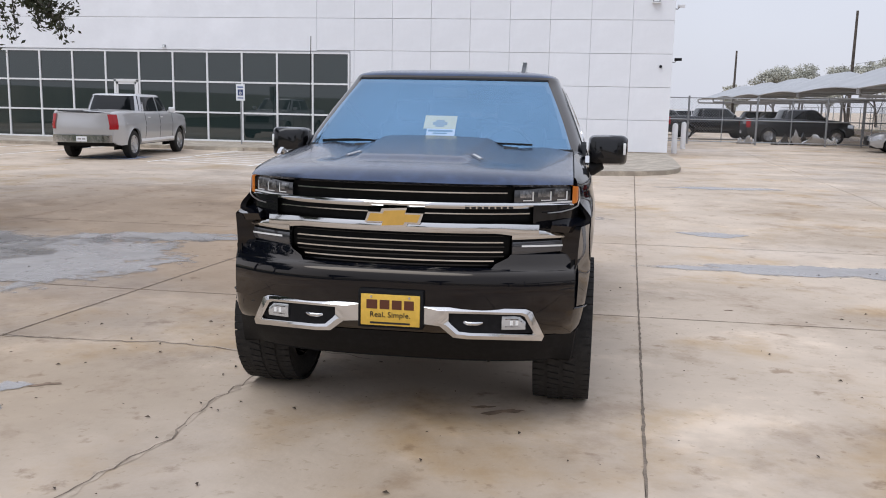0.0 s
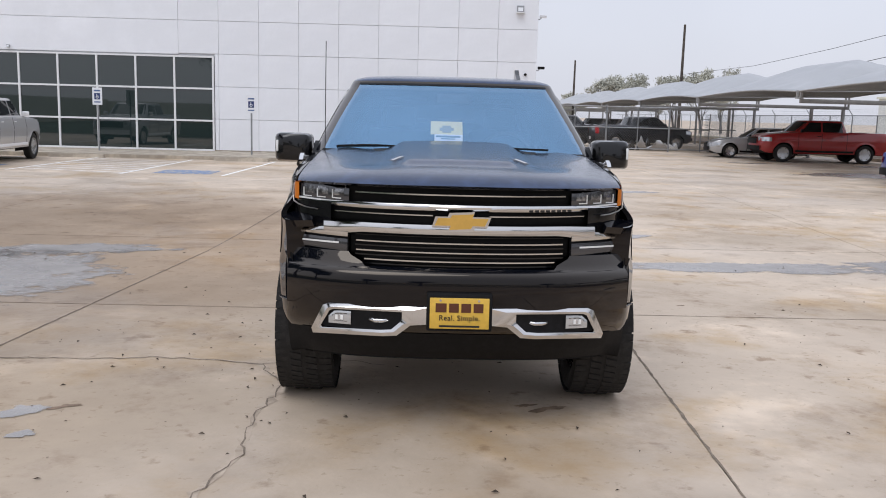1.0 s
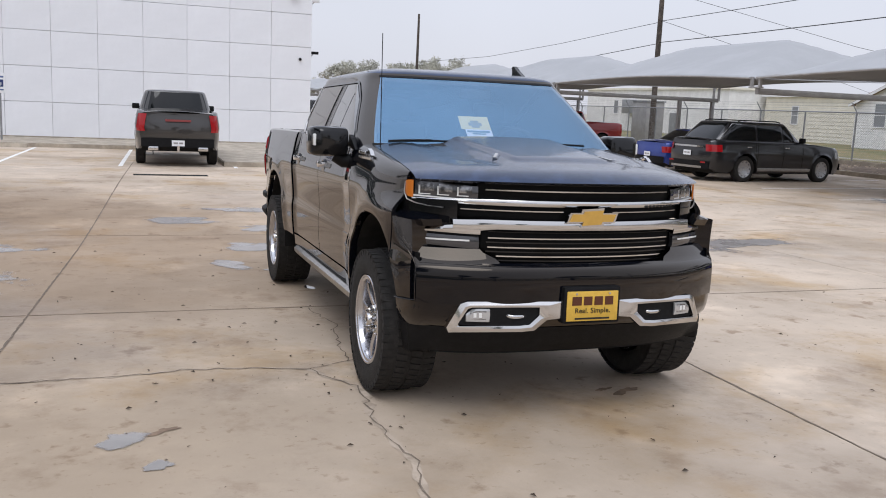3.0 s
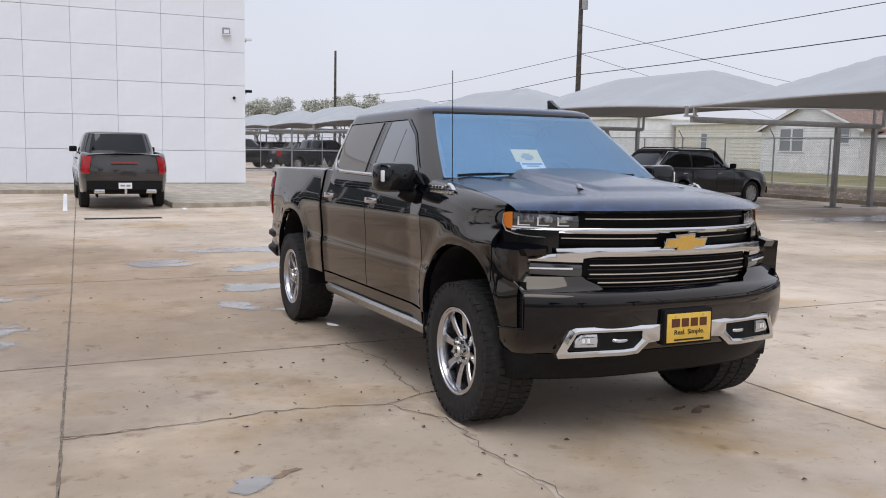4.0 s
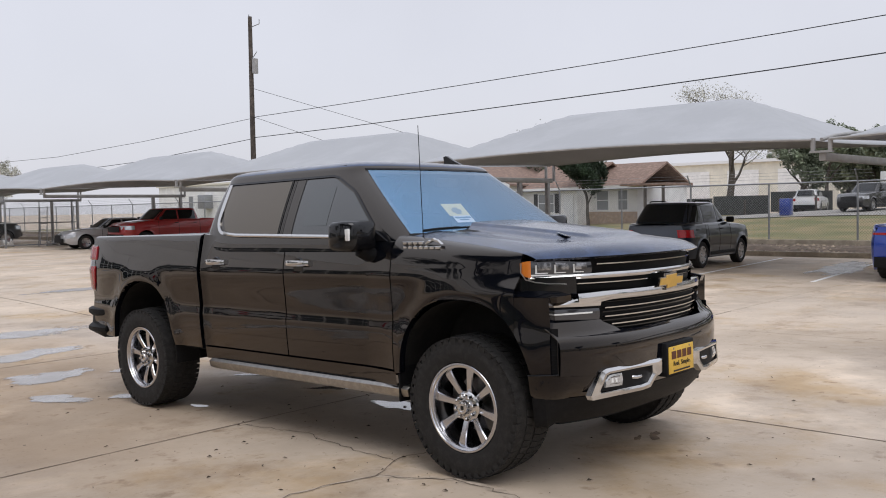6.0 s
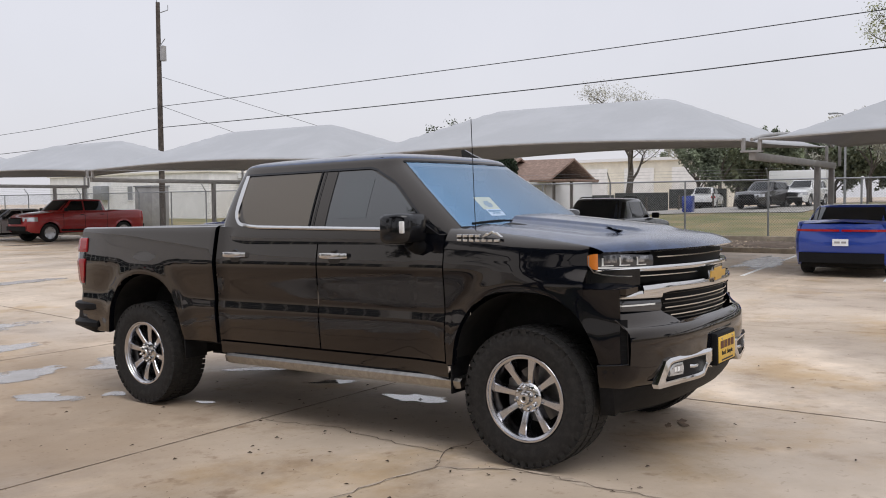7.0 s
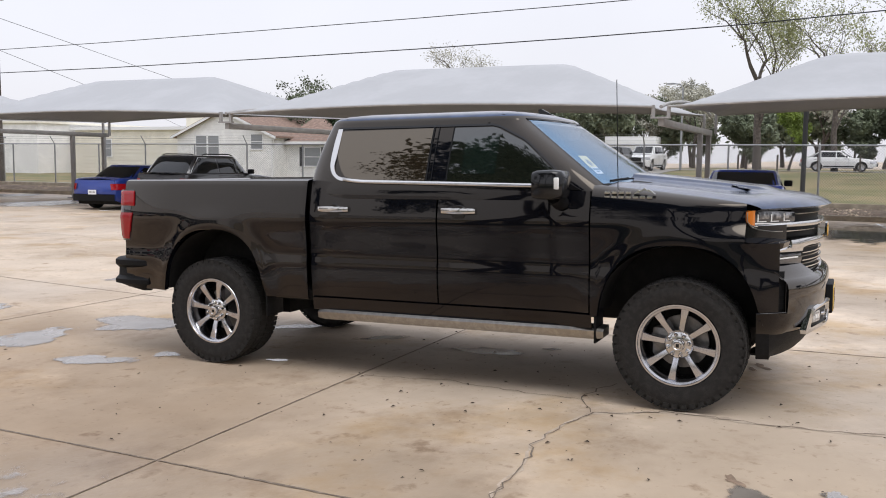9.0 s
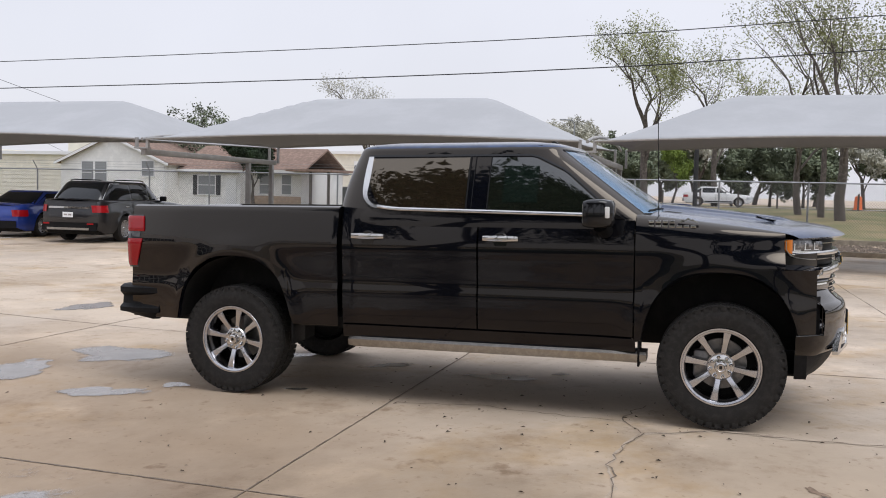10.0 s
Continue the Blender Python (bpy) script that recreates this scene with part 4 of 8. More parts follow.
# chrome lower bezels either side of the plate
for s in (-1, 1):
    def ring_at(inner):
        pts = [(0.16, 0.690), (0.690, 0.690), (0.722, 0.676), (0.786, 0.545), (0.776, 0.520), (0.40, 0.530), (0.325, 0.536), (0.255, 0.592), (0.16, 0.600)]
        if inner:
            pts = [(0.300, 0.662), (0.662, 0.660), (0.684, 0.652), (0.732, 0.567), (0.724, 0.556), (0.415, 0.563), (0.355, 0.568), (0.312, 0.606), (0.300, 0.62)]
        return pts
    bm = bmesh.new()
    o, i_ = ring_at(False), ring_at(True)
    def at(p, d):
        return (s * p[0], nose_y(p[0], p[1], -0.928) - d, p[1])
    rows = [[at(p, -0.03) for p in o], [at(p, 0.008) for p in o], [at(((p[0] * 0.4 + q[0] * 0.6), (p[1] * 0.4 + q[1] * 0.6)), 0.014) for p, q in zip(o, i_)], [at(q, 0.008) for q in i_], [at(q, -0.03) for q in i_]]
    vs = grid(bm, rows, close=True)
    part("bumper_bezel", bm, CHROME, TRUCK, "polished chrome surround of the fog lamp", 30)
    pocket = nose_strip("fog_pocket", s * 0.30, s * 0.726, 0.560, 0.662, -0.924, BLACK_PLASTIC, TRUCK, "", 8, 1, 0.01)
    fog = nose_strip("fog_lamp", s * 0.570, s * 0.690, 0.582, lambda x: 0.652 - 0.035 * smooth(0.65, 0.70, abs(x)), -0.934, LENS, TRUCK, "clear rectangular fog lamp", 4, 2, 0.02)
    nose_strip("fog_frame", s * 0.588, s * 0.672, 0.596, lambda x: 0.640 - 0.02 * smooth(0.64, 0.69, abs(x)), -0.937, LAMP_CELL, fog, "", 3, 1, 0.01)
    for q in (0.612, 0.640):
        nose_strip("fog_cell", s * q, s * (q + 0.014), 0.606, 0.630, -0.941, WHITE_LAMP, fog, "", 2, 1, 0.01)
    bm = bmesh.new()
    tube(bm, [(s * 0.37, -0.80, 0.622), (s * 0.375, -0.838, 0.612), (s * 0.40, -0.845, 0.609), (s * 0.44, -0.842, 0.609), (s * 0.465, -0.832, 0.612), (s * 0.47, -0.79, 0.62)], 0.012, 8)
    part("tow_hook", bm, CHROME, TRUCK, "chrome tow hook", 60)
nose_strip("bezel_centre", -0.17, 0.17, 0.600, 0.690, -0.940, CHROME, TRUCK, "", 8, 2, 0.03)
# dealer plate on its black bracket
part("plate_bracket", boxes((-0.172, -0.897, 0.570, 0.172, -0.83, 0.772), bevel=0.010), BLACK_PLASTIC, TRUCK, "", 40)
plate = part("front_plate", boxes((-0.155, -0.964, 0.585, 0.155, -0.956, 0.748), bevel=0.003), PLATE_YELLOW, TRUCK, "yellow dealer plate with black print", 40)
plate.matrix_basis = pose(0, 0.062, 0)
for x0, x1 in ((-0.125, -0.068), (-0.055, -0.004), (0.009, 0.060), (0.073, 0.124)):
    part("print_bar", boxes((x0, -0.9665, 0.672, x1, -0.963, 0.720), bevel=0.0015), PLATE_BROWN, plate)
for x in (-0.10, 0.10):
    bm = bmesh.new()
    lathe(bm, [(-0.9675, 0.0), (-0.9675, 0.006), (-0.963, 0.007)], 10, 1)
    bmesh.ops.translate(bm, vec=(x, 0, 0.735), verts=bm.verts[:])
    part("plate_screw", bm, CHROME, plate)
lettering("Real. Simple.", 0.040, pose(0, -0.9662, 0.642, 90), INK, plate, "slogan", 0.001, 1.05)
part("print_bar", boxes((-0.105, -0.9655, 0.594, 0.105, -0.963, 0.604)), INK, plate)

# ---- sides: mirrors, handles, step, badge, lamps ----
for s in (-1, 1):
    bm = bmesh.new()
    rows = []
    for y, x0, x1, z0, z1 in ((0.72, 1.02, 1.17, 1.42, 1.535), (0.735, 0.99, 1.200, 1.384, 1.562), (0.79, 0.98, 1.232, 1.372, 1.572), (0.89, 0.975, 1.242, 1.374, 1.570), (0.925, 0.985, 1.230, 1.384, 1.558)):
        r = []
        for k in range(20):
            a = 2 * math.pi * k / 20
            cx, sz = math.cos(a), math.sin(a)
            r.append((s * ((x0 + x1) / 2 + (x1 - x0) / 2 * math.copysign(abs(cx) ** 0.32, cx)), y, (z0 + z1) / 2 + (z1 - z0) / 2 * math.copysign(abs(sz) ** 0.32, sz)))
        rows.append(r)
    vs = grid(bm, rows, close=True)
    bm.faces.new(vs[0])
    bm.faces.new(vs[-1][::-1])
    mirror = part("door_mirror", bm, GLOSS_BLACK, TRUCK, "large black door mirror", 50)
    part("mirror_glass", boxes((s * 1.105 - 0.105, 0.924, 1.407, s * 1.105 + 0.105, 0.929, 1.54)), mat("mirror_silver", (0.8, 0.8, 0.8), 0.02, 1.0), mirror)
    part("mirror_lamp", boxes((s * 1.206 - 0.016, 0.744, 1.442, s * 1.206 + 0.0165, 0.790, 1.520), bevel=0.006), WHITE_LAMP, mirror, "white marker strip", 40)
    bm = bmesh.new()
    tube(bm, [(s * 0.93, 0.77, 1.345), (s * 1.0, 0.80, 1.345), (s * 1.05, 0.82, 1.385)], [0.045, 0.05, 0.055], 10)
    part("mirror_arm", bm, BLACK_PLASTIC, mirror, "", 60)
    bm = bmesh.new()
    prism(bm, [(0.66, 1.43), (0.86, 1.44), (0.84, 1.52), (0.78, 1.50)], 0, s * 0.93, s * 0.962)
    part("mirror_sail", bm, BLACK_PLASTIC, TRUCK)
    for y in (1.42, 2.46):
        hx = side_x(y + 0.13, 1.28)
        bm = bmesh.new()
        lathe(bm, [(-0.012, 0.0), (-0.012, 0.055), (0.002, 0.062), (0.004, 0.0)], 20, 0)
        cup = part("handle_cup", bm, GLOSS_BLACK, TRUCK, "", 50)
        cup.matrix_basis = pose(s * (hx - 0.004), y + 0.135, 1.262)
        bm = bmesh.new()
        rows = []
        for k in range(11):
            u = k / 10
            yy = y + 0.265 * u
            out = 0.010 + 0.026 * math.sin(math.pi * u) ** 0.6
            hgt = 0.017 + 0.004 * math.sin(math.pi * u)
            rows.append([(s * (hx + out + dx), yy, 1.282 + dz) for dx, dz in ((0.010, -hgt), (0.014, 0), (0.010, hgt), (-0.010, hgt), (-0.010, -hgt))])
        vs = grid(bm, rows, close=True)
        bm.faces.new(vs[0])
        bm.faces.new(vs[-1][::-1])
        part("door_handle", bm, CHROME, TRUCK, "chrome pull handle", 50)
    # step board with brackets
    bm = bmesh.new()
    rows = []
    for y in (0.50, 0.56, 2.70, 2.76):
        e = 0.02 if y in (0.50, 2.76) else 0
        rows.append([(s * (0.995 - e), y, 0.455 + e / 2), (s * (1.0 - e), y, 0.485 - e / 3), (s * (0.975 - e), y, 0.502 - e / 3), (s * 0.82, y, 0.505), (s * 0.82, y, 0.44), (s * 0.97, y, 0.425 + e / 2)])
    vs = grid(bm, rows, close=True)
    bm.faces.new(vs[0])
    bm.faces.new(vs[-1][::-1])
    step = part("side_step", bm, SATIN_METAL, TRUCK, "brushed power running board", 25)
    part("step_tread", boxes((s * 0.90 - 0.065, 0.60, 0.502, s * 0.90 + 0.065, 2.66, 0.510)), BLACK_PLASTIC, step)
    for y in (0.85, 2.3):
        part("step_bracket", boxes((s * 0.78 - 0.10, y, 0.47, s * 0.78 + 0.10, y + 0.08, 0.55)), BLACK_PLASTIC, step)
    # mud flaps
    part("mud_flap", boxes((s * 0.90 - 0.10, 0.545, 0.40, s * 0.90 + 0.10, 0.56, 0.66), bevel=0.004), BLACK_PLASTIC, TRUCK, "", 40)
    part("mud_flap", boxes((s * 0.88 - 0.12, 3.22, 0.42, s * 0.88 + 0.10, 3.235, 0.64), bevel=0.004), BLACK_PLASTIC, TRUCK, "", 40)
    # trim badge: two rows of raised bars and a small peak mark
    bx = side_x(0.2, 1.36) - 0.02
    for r_, (z, n, y0) in enumerate(((1.418, 4, 0.30), (1.388, 7, 0.16))):
        for k in range(n):
            yy = 0.50 - 0.047 * k if r_ else 0.50 - 0.047 * k
            hx2 = max(side_x(yy, 1.27), hood_edge(min(0.6, yy))[0] + 0.07)
            part("badge_bar", boxes((s * (side_x(yy, 1.27) - 0.036) - 0.010, yy - 0.036, z - 0.009, s * (side_x(yy, 1.27) - 0.036) + 0.010, yy, z + 0.009), bevel=0.003), CHROME, TRUCK)
    bm = bmesh.new()
    prism(bm, [(0.305, 1.409), (0.275, 1.435), (0.262, 1.427), (0.235, 1.448), (0.215, 1.433), (0.205, 1.439), (0.165, 1.409), (0.195, 1.421), (0.235, 1.433), (0.268, 1.417)], 0, s * (side_x(0.23, 1.27) - 0.05), s * (side_x(0.23, 1.27) - 0.026))
    part("badge_peak", bm, CHROME, TRUCK)
    # tail lamps: two red lobes joined by a smoked neck
    def lamp_shell(z0, z1, y_low, y_high, proud):
        bm = bmesh.new()
        rows = []
        for k in range(9):
            u = k / 8
            z = z0 + (z1 - z0) * u
            yi = y_low + (y_high - y_low) * u
            d = proud * (0.5 if k in (0, 8) else 1.0)
            rows.append([(s * 0.80, 4.778 + d, z), (s * 0.88, 4.780 + d, z), (s * (0.925 + d * 0.5), 4.772 + d, z), (s * (side_x(4.73, z) - 0.004 + d), 4.745 + d * 0.5, z), (s * (side_x(4.70, z) + d), 4.70, z), (s * (side_x(yi, z) + d), yi, z), (s * (side_x(yi, z) - 0.02), yi - 0.004, z)])
        grid(bm, rows)
        return bm
    tail = part("tail_lamp", lamp_shell(0.985, 1.42, 4.655, 4.605, 0.004), SMOKE, TRUCK, "tall tail lamp with two red lobes", 50)
    part("upper_lens", lamp_shell(1.285, 1.412, 4.585, 4.600, 0.012), RED_LENS, tail, "red lens", 50)
    part("lower_lens", lamp_shell(1.000, 1.225, 4.665, 4.600, 0.012), RED_LENS, tail, "red lens", 50)
    bm = bmesh.new()
    rows = []
    for y, w, lo in ((4.43, 0.945, 0.70), (4.455, 0.972, 0.60), (4.52, 0.985, 0.555), (4.64, 0.985, 0.575), (4.76, 0.972, 0.60), (4.84, 0.945, 0.61), (4.875, 0.88, 0.62)):
        rows.append([(s * (w - 0.10), y, lo - 0.01), (s * (w - 0.01), y, lo), (s * (w + 0.028), y, max(lo, 0.612)), (s * (w + 0.030), y, max(lo, 0.64) + 0.008), (s * (w - 0.012), y, max(lo, 0.665) + 0.012), (s * (w - 0.020), y, 0.74), (s * (w + 0.022), y, 0.775), (s * (w + 0.022), y, 0.815), (s * (w - 0.01), y, 0.832), (s * (w - 0.12), y, 0.835)])
    vs = grid(bm, rows)
    bm.faces.new(vs[0])
    part("rear_bumper_corner", bm, BLACK_PLASTIC, TRUCK, "black rear bumper corner with step", 30)
part("rear_bumper", boxes((-0.90, 4.74, 0.60, 0.90, 4.86, 0.82), bevel=0.02), BLACK_PLASTIC, TRUCK, "", 40)
part("fuel_side_gap", boxes((-0.90, 2.805, 0.60, 0.90, 2.838, 1.46)), UNDER, TRUCK)


# ---- wheels ----
def tread_blocks(r, w, n=58):
    bm = bmesh.new()
    for i in range(n):
        a = 2 * math.pi * i / n
        for j, (x0, x1, da, h) in enumerate(((-w / 2, -w / 2 + 0.07, 0.0, 0.012), (-w / 2 + 0.085, -0.012, 0.045, 0.012), (0.012, w / 2 - 0.085, 0.0, 0.012), (w / 2 - 0.07, w / 2, 0.045, 0.012))):
            b0, b1 = a + da, a + da + 2 * math.pi / n * 0.78
            sk = 0.03 if j in (1, 2) else 0.0
            q = []
            for rr in (r - 0.02, r - 0.001 - (0.008 if j in (0, 3) else 0)):
                q.append([bm.verts.new((x, rr * math.cos(t + (sk if x == x1 else 0)), rr * math.sin(t + (sk if x == x1 else 0)))) for x, t in ((x0, b0), (x1, b0), (x1, b1), (x0, b1))])
            bm.faces.new(q[1])
            for k in range(4):
                bm.faces.new((q[0][k], q[0][(k + 1) % 4], q[1][(k + 1) % 4], q[1][k]))
    return bm


def big_wheel():
    w = thing("wheel", pose(0, 0, 0), "chrome eight-spoke wheel with chunky off-road tyre", "wheel")
    r, wd = 0.432, 0.315
    h = wd / 2
    bm = bmesh.new()
    lathe(bm, [(-h + 0.035, 0.262), (-h + 0.004, 0.278), (-h - 0.006, 0.335), (-h - 0.001, 0.395), (-h + 0.012, r - 0.016), (-h + 0.04, r - 0.010), (0, r - 0.007), (h - 0.03, r - 0.012), (h - 0.002, 0.395), (h + 0.006, 0.345), (h - 0.005, 0.30), (h - 0.03, 0.275)], 72, 0)
    tyre = part("tyre", bm, RUBBER, w, "black all-terrain tyre", 40)
    tagged(part("tread", tread_blocks(r, wd + 0.006), RUBBER, tyre), kind="stuff")
    bm = bmesh.new()
    for i in range(44):
        for j in (0, 1):
            a = 2 * math.pi * (i + 0.2) / 44
            m_ = Matrix.Rotation(a, 4, "X")
            if j == 0:
                box(bm, -h - 0.003, -0.019, 0.385, -h + 0.03, 0.019, 0.419, m_)
    tagged(part("shoulder_lug", bm, RUBBER, tyre), kind="stuff")
    bm = bmesh.new()
    lathe(bm, [(-h + 0.04, 0.273), (-h + 0.012, 0.274), (-h + 0.004, 0.268), (-h + 0.004, 0.258), (-h + 0.010, 0.255), (-h + 0.014, 0.242), (-h + 0.020, 0.239), (-h + 0.050, 0.234), (-h + 0.10, 0.228), (h - 0.05, 0.232), (h - 0.02, 0.262)], 72, 0)
    rim = part("rim", bm, WHEEL_CHROME, w, "polished chrome rim", 35)
    for k in range(8):
        a = 2 * math.pi * k / 8 + 0.17
        bm = bmesh.new()
        rows = []
        for u in range(9):
            t = u / 8
            rad = 0.066 + 0.174 * t
            x = -h + 0.066 - 0.026 * t - 0.006 * math.sin(math.pi * t)
            hw = 0.0215 + 0.0085 * t ** 2 - 0.003 * math.sin(math.pi * t)
            rows.append([(x + 0.060, -hw - 0.004, rad), (x + 0.008, -hw, rad), (x + 0.001, -hw * 0.82, rad), (x, 0, rad), (x + 0.001, hw * 0.82, rad), (x + 0.008, hw, rad), (x + 0.060, hw + 0.004, rad)])
        grid(bm, rows)
        bmesh.ops.transform(bm, matrix=Matrix.Rotation(a, 4, "X"), verts=bm.verts[:])
        part("spoke", bm, WHEEL_CHROME, rim, "", 18)
    bm = bmesh.new()
    lathe(bm, [(-h + 0.085, 0.094), (-h + 0.058, 0.092), (-h + 0.050, 0.084), (-h + 0.046, 0.070), (-h + 0.044, 0.044), (-h + 0.016, 0.041), (-h + 0.006, 0.036), (-h + 0.004, 0.026), (-h + 0.008, 0.022), (-h + 0.008, 0.0)], 32, 0)
    part("hub_cap", bm, CHROME, w, "chrome hub cap", 25)
    part("cap_badge", boxes((-h + 0.004, -0.010, -0.012, -h + 0.010, 0.010, 0.012), bevel=0.002), GLOSS_BLACK, w)
    for k in range(8):
        a = 2 * math.pi * (k + 0.5) / 8 + 0.17
        bm = bmesh.new()
        lathe(bm, [(-h + 0.056, 0.0165), (-h + 0.046, 0.0165), (-h + 0.043, 0.0125), (-h + 0.020, 0.0115), (-h + 0.014, 0.007), (-h + 0.014, 0.0)], 6, 0)
        bmesh.ops.translate(bm, vec=(0, -0.069 * math.sin(a), 0.069 * math.cos(a)), verts=bm.verts[:])
        part("lug_nut", bm, CHROME, rim, "", 20)
    bm = bmesh.new()
    lathe(bm, [(0.02, 0.0), (0.02, 0.175), (0.045, 0.175), (0.045, 0.0)], 40, 0)
    part("brake_disc", bm, DISC, w, "", 40)
    part("caliper", boxes((-0.03, 0.06, -0.095, 0.06, 0.185, 0.095), bevel=0.018), DISC, w, "", 40)
    bm = bmesh.new()
    lathe(bm, [(0.07, 0.0), (0.07, 0.245), (h - 0.03, 0.245)], 32, 0)
    part("inner_barrel", bm, UNDER, w, "", 40)
    return w


def wheel_mesh(m):
    """One wheel of the truck: a tyre mesh with its pieces under it."""
    src = WHEEL_SRC
    made = {}
    base = None
    for o in src.children_recursive:
        c = o.copy()
        scene.collection.objects.link(c)
        made[o] = c
        if o.name.startswith("tyre"):
            base = c
    for o, c in made.items():
        if c is base:
            c.parent = TRUCK
            c.matrix_basis = m
            c.name = "wheel"
        else:
            c.parent = base
            c.matrix_basis = Matrix()
    return base


WHEEL_SRC = big_wheel()
for y in (0.0, 3.745):
    wheel_mesh(pose(-0.875, y, 0.432))
    wheel_mesh(pose(0.875, y, 0.432, 0, 0, 180))
for o in list(WHEEL_SRC.children_recursive) + [WHEEL_SRC]:
    bpy.data.objects.remove(o)


# ---- yard: slabs, kerbs, paint ----
JX0, JX, JY0, JY, SKEW = -3.27, 4.62, 2.43, 4.66, 0.05


def joint_x(i, y):
    return JX0 + JX * i + SKEW * y


def slab(i, j):
    g = 0.006
    bm = bmesh.new()
    n = 4
    y0, y1 = JY0 + JY * j + g, JY0 + JY * (j + 1) - g
    rows = []
    for a in range(n + 1):
        y = y0 + (y1 - y0) * a / n
        x0, x1 = joint_x(i, y) + g, min(KERB_X, joint_x(i + 1, y) - g)
        rows.append([(x0 + (x1 - x0) * b / n, y, ground_z(x0 + (x1 - x0) * b / n, y)) for b in range(n + 1)])
    vs = grid(bm, rows)
    rim = vs[0] + [r[-1] for r in vs[1:]] + vs[-1][-2::-1] + [r[0] for r in vs[-2:0:-1]]
    low = [bm.verts.new(v.co - Vector((0, 0, 0.045))) for v in rim]
    for k in range(len(rim)):
        bm.faces.new((rim[k], rim[(k + 1) % len(rim)], low[(k + 1) % len(rim)], low[k]))
    return bm


def lay(name, outline, material, lift=0.004, label="", category="road marking", group="", kind=""):
    """A thin layer on the yard, cut into strips so that it follows the fall."""
    bm = bmesh.new()
    vs = [bm.verts.new((x, y, ground_z(x, y) + lift)) for x, y in outline]
    bm.faces.new(vs)
    bmesh.ops.triangulate(bm, faces=bm.faces[:])
    for v in bm.verts:
        v.co.z = ground_z(v.co.x, v.co.y) + lift
    ob = obj(name, bm, material)
    for p in ob.data.polygons:
        if p.normal.z < 0:
            p.flip()
    return tagged(ob, label, category, group, kind)


def ribbon(name, pts, width, material, label, category, lift=0.003, seed=1, group="", kind="structure", wander=0.022):
    """A crooked crack or a painted line along pts."""
    rnd = random.Random(seed)
    fine = []
    for a, b in zip(pts, pts[1:]):
        n = max(1, int(math.hypot(b[0] - a[0], b[1] - a[1]) / 0.07)) if seed else max(1, int(math.hypot(b[0] - a[0], b[1] - a[1]) / 1.0))
        for k in range(n):
            fine.append((a[0] + (b[0] - a[0]) * k / n, a[1] + (b[1] - a[1]) * k / n))
    fine.append(pts[-1])
    if seed:
        fine = [(x + rnd.uniform(-wander, wander), y + rnd.uniform(-wander, wander)) for x, y in fine]
    bm = bmesh.new()
    rows = []
    for k, (x, y) in enumerate(fine):
        p, q = fine[max(0, k - 1)], fine[min(len(fine) - 1, k + 1)]
        dx, dy = q[0] - p[0], q[1] - p[1]
        d = math.hypot(dx, dy) or 1
        w = width * (rnd.uniform(0.45, 1.3) if seed else 1) / 2
        rows.append([(x - dy / d * w, y + dx / d * w, ground_z(x, y) + lift), (x + dy / d * w, y - dx / d * w, ground_z(x, y) + lift)])
    grid(bm, rows)
    ob = obj(name, bm, material)
    for p in ob.data.polygons:
        if p.normal.z < 0:
            p.flip()
    return tagged(ob, label, category, group, kind)


CRACK = mat("crack_dark", (0.24, 0.19, 0.145), 0.95, var=0.3, scale=20)
CRACK_STAIN = mat("crack_stain", (0.36, 0.29, 0.22), 0.9, color2=(0.50, 0.41, 0.32), scale=9)
crack_lines = (
    [(-3.25, 0.52), (-2.74, 0.56), (-2.42, 0.55), (-2.07, 0.63), (-1.71, 0.60), (-1.28, 0.50)],
    [(-1.28, 0.50), (-0.91, 0.67), (-0.45, 0.55)],
    [(-1.28, 0.50), (-1.18, 0.22), (-1.05, 0.05), (-1.12, -0.51), (-1.12, -0.90), (-1.09, -1.21), (-1.17, -1.62), (-1.25, -2.2)],
    [(-2.75, 0.54), (-3.27, 0.56)],
    [(-0.98, 0.62), (-0.96, 1.07), (-0.85, 1.73), (-0.95, 2.40)],
)
for k, pts in enumerate(crack_lines):
    ribbon("crack", pts, 0.010, CRACK, "thin jagged crack in the concrete", "crack", 0.004, 10 + k)
for k in (0, 2):
    ribbon("crack_stain", crack_lines[k], 0.045 if k else 0.02, CRACK_STAIN, "darker stain along the crack", "stain", 0.002, 30 + k)


# dark grit packed unevenly into the nearer joints
for i in (0, 1):
    ribbon("joint_grit", [(joint_x(i, y), y) for y in range(-5, 22, 3)], 0.017, CRACK, "dark grit packed in a slab joint", "joint", 0.003, 50 + i, "joint grit", wander=0.004)
for j in (-1, 0, 1):
    ribbon("joint_grit", [(x, JY0 + JY * j) for x in range(-8, 9, 4)], 0.012, CRACK, "dark grit packed in a slab joint", "joint", 0.0035, 60 + j, "joint grit", wander=0.004)


def blob(cx, cy, rx, ry, turn, seed, n=64, rough=0.35):
    rnd = random.Random(seed)
    ph = [rnd.uniform(0, 6.28) for _ in range(9)]
    out = []
    for k in range(n):
        a = 2 * math.pi * k / n
        r = 1 + rough * sum(math.sin((q + 2) * a + ph[q]) / (q + 1.6) for q in range(9)) * 0.6
        x, y = rx * r * math.cos(a), ry * r * math.sin(a)
        c, s = math.cos(turn), math.sin(turn)
        out.append((cx + x * c - y * s, cy + x * s + y * c))
    return out


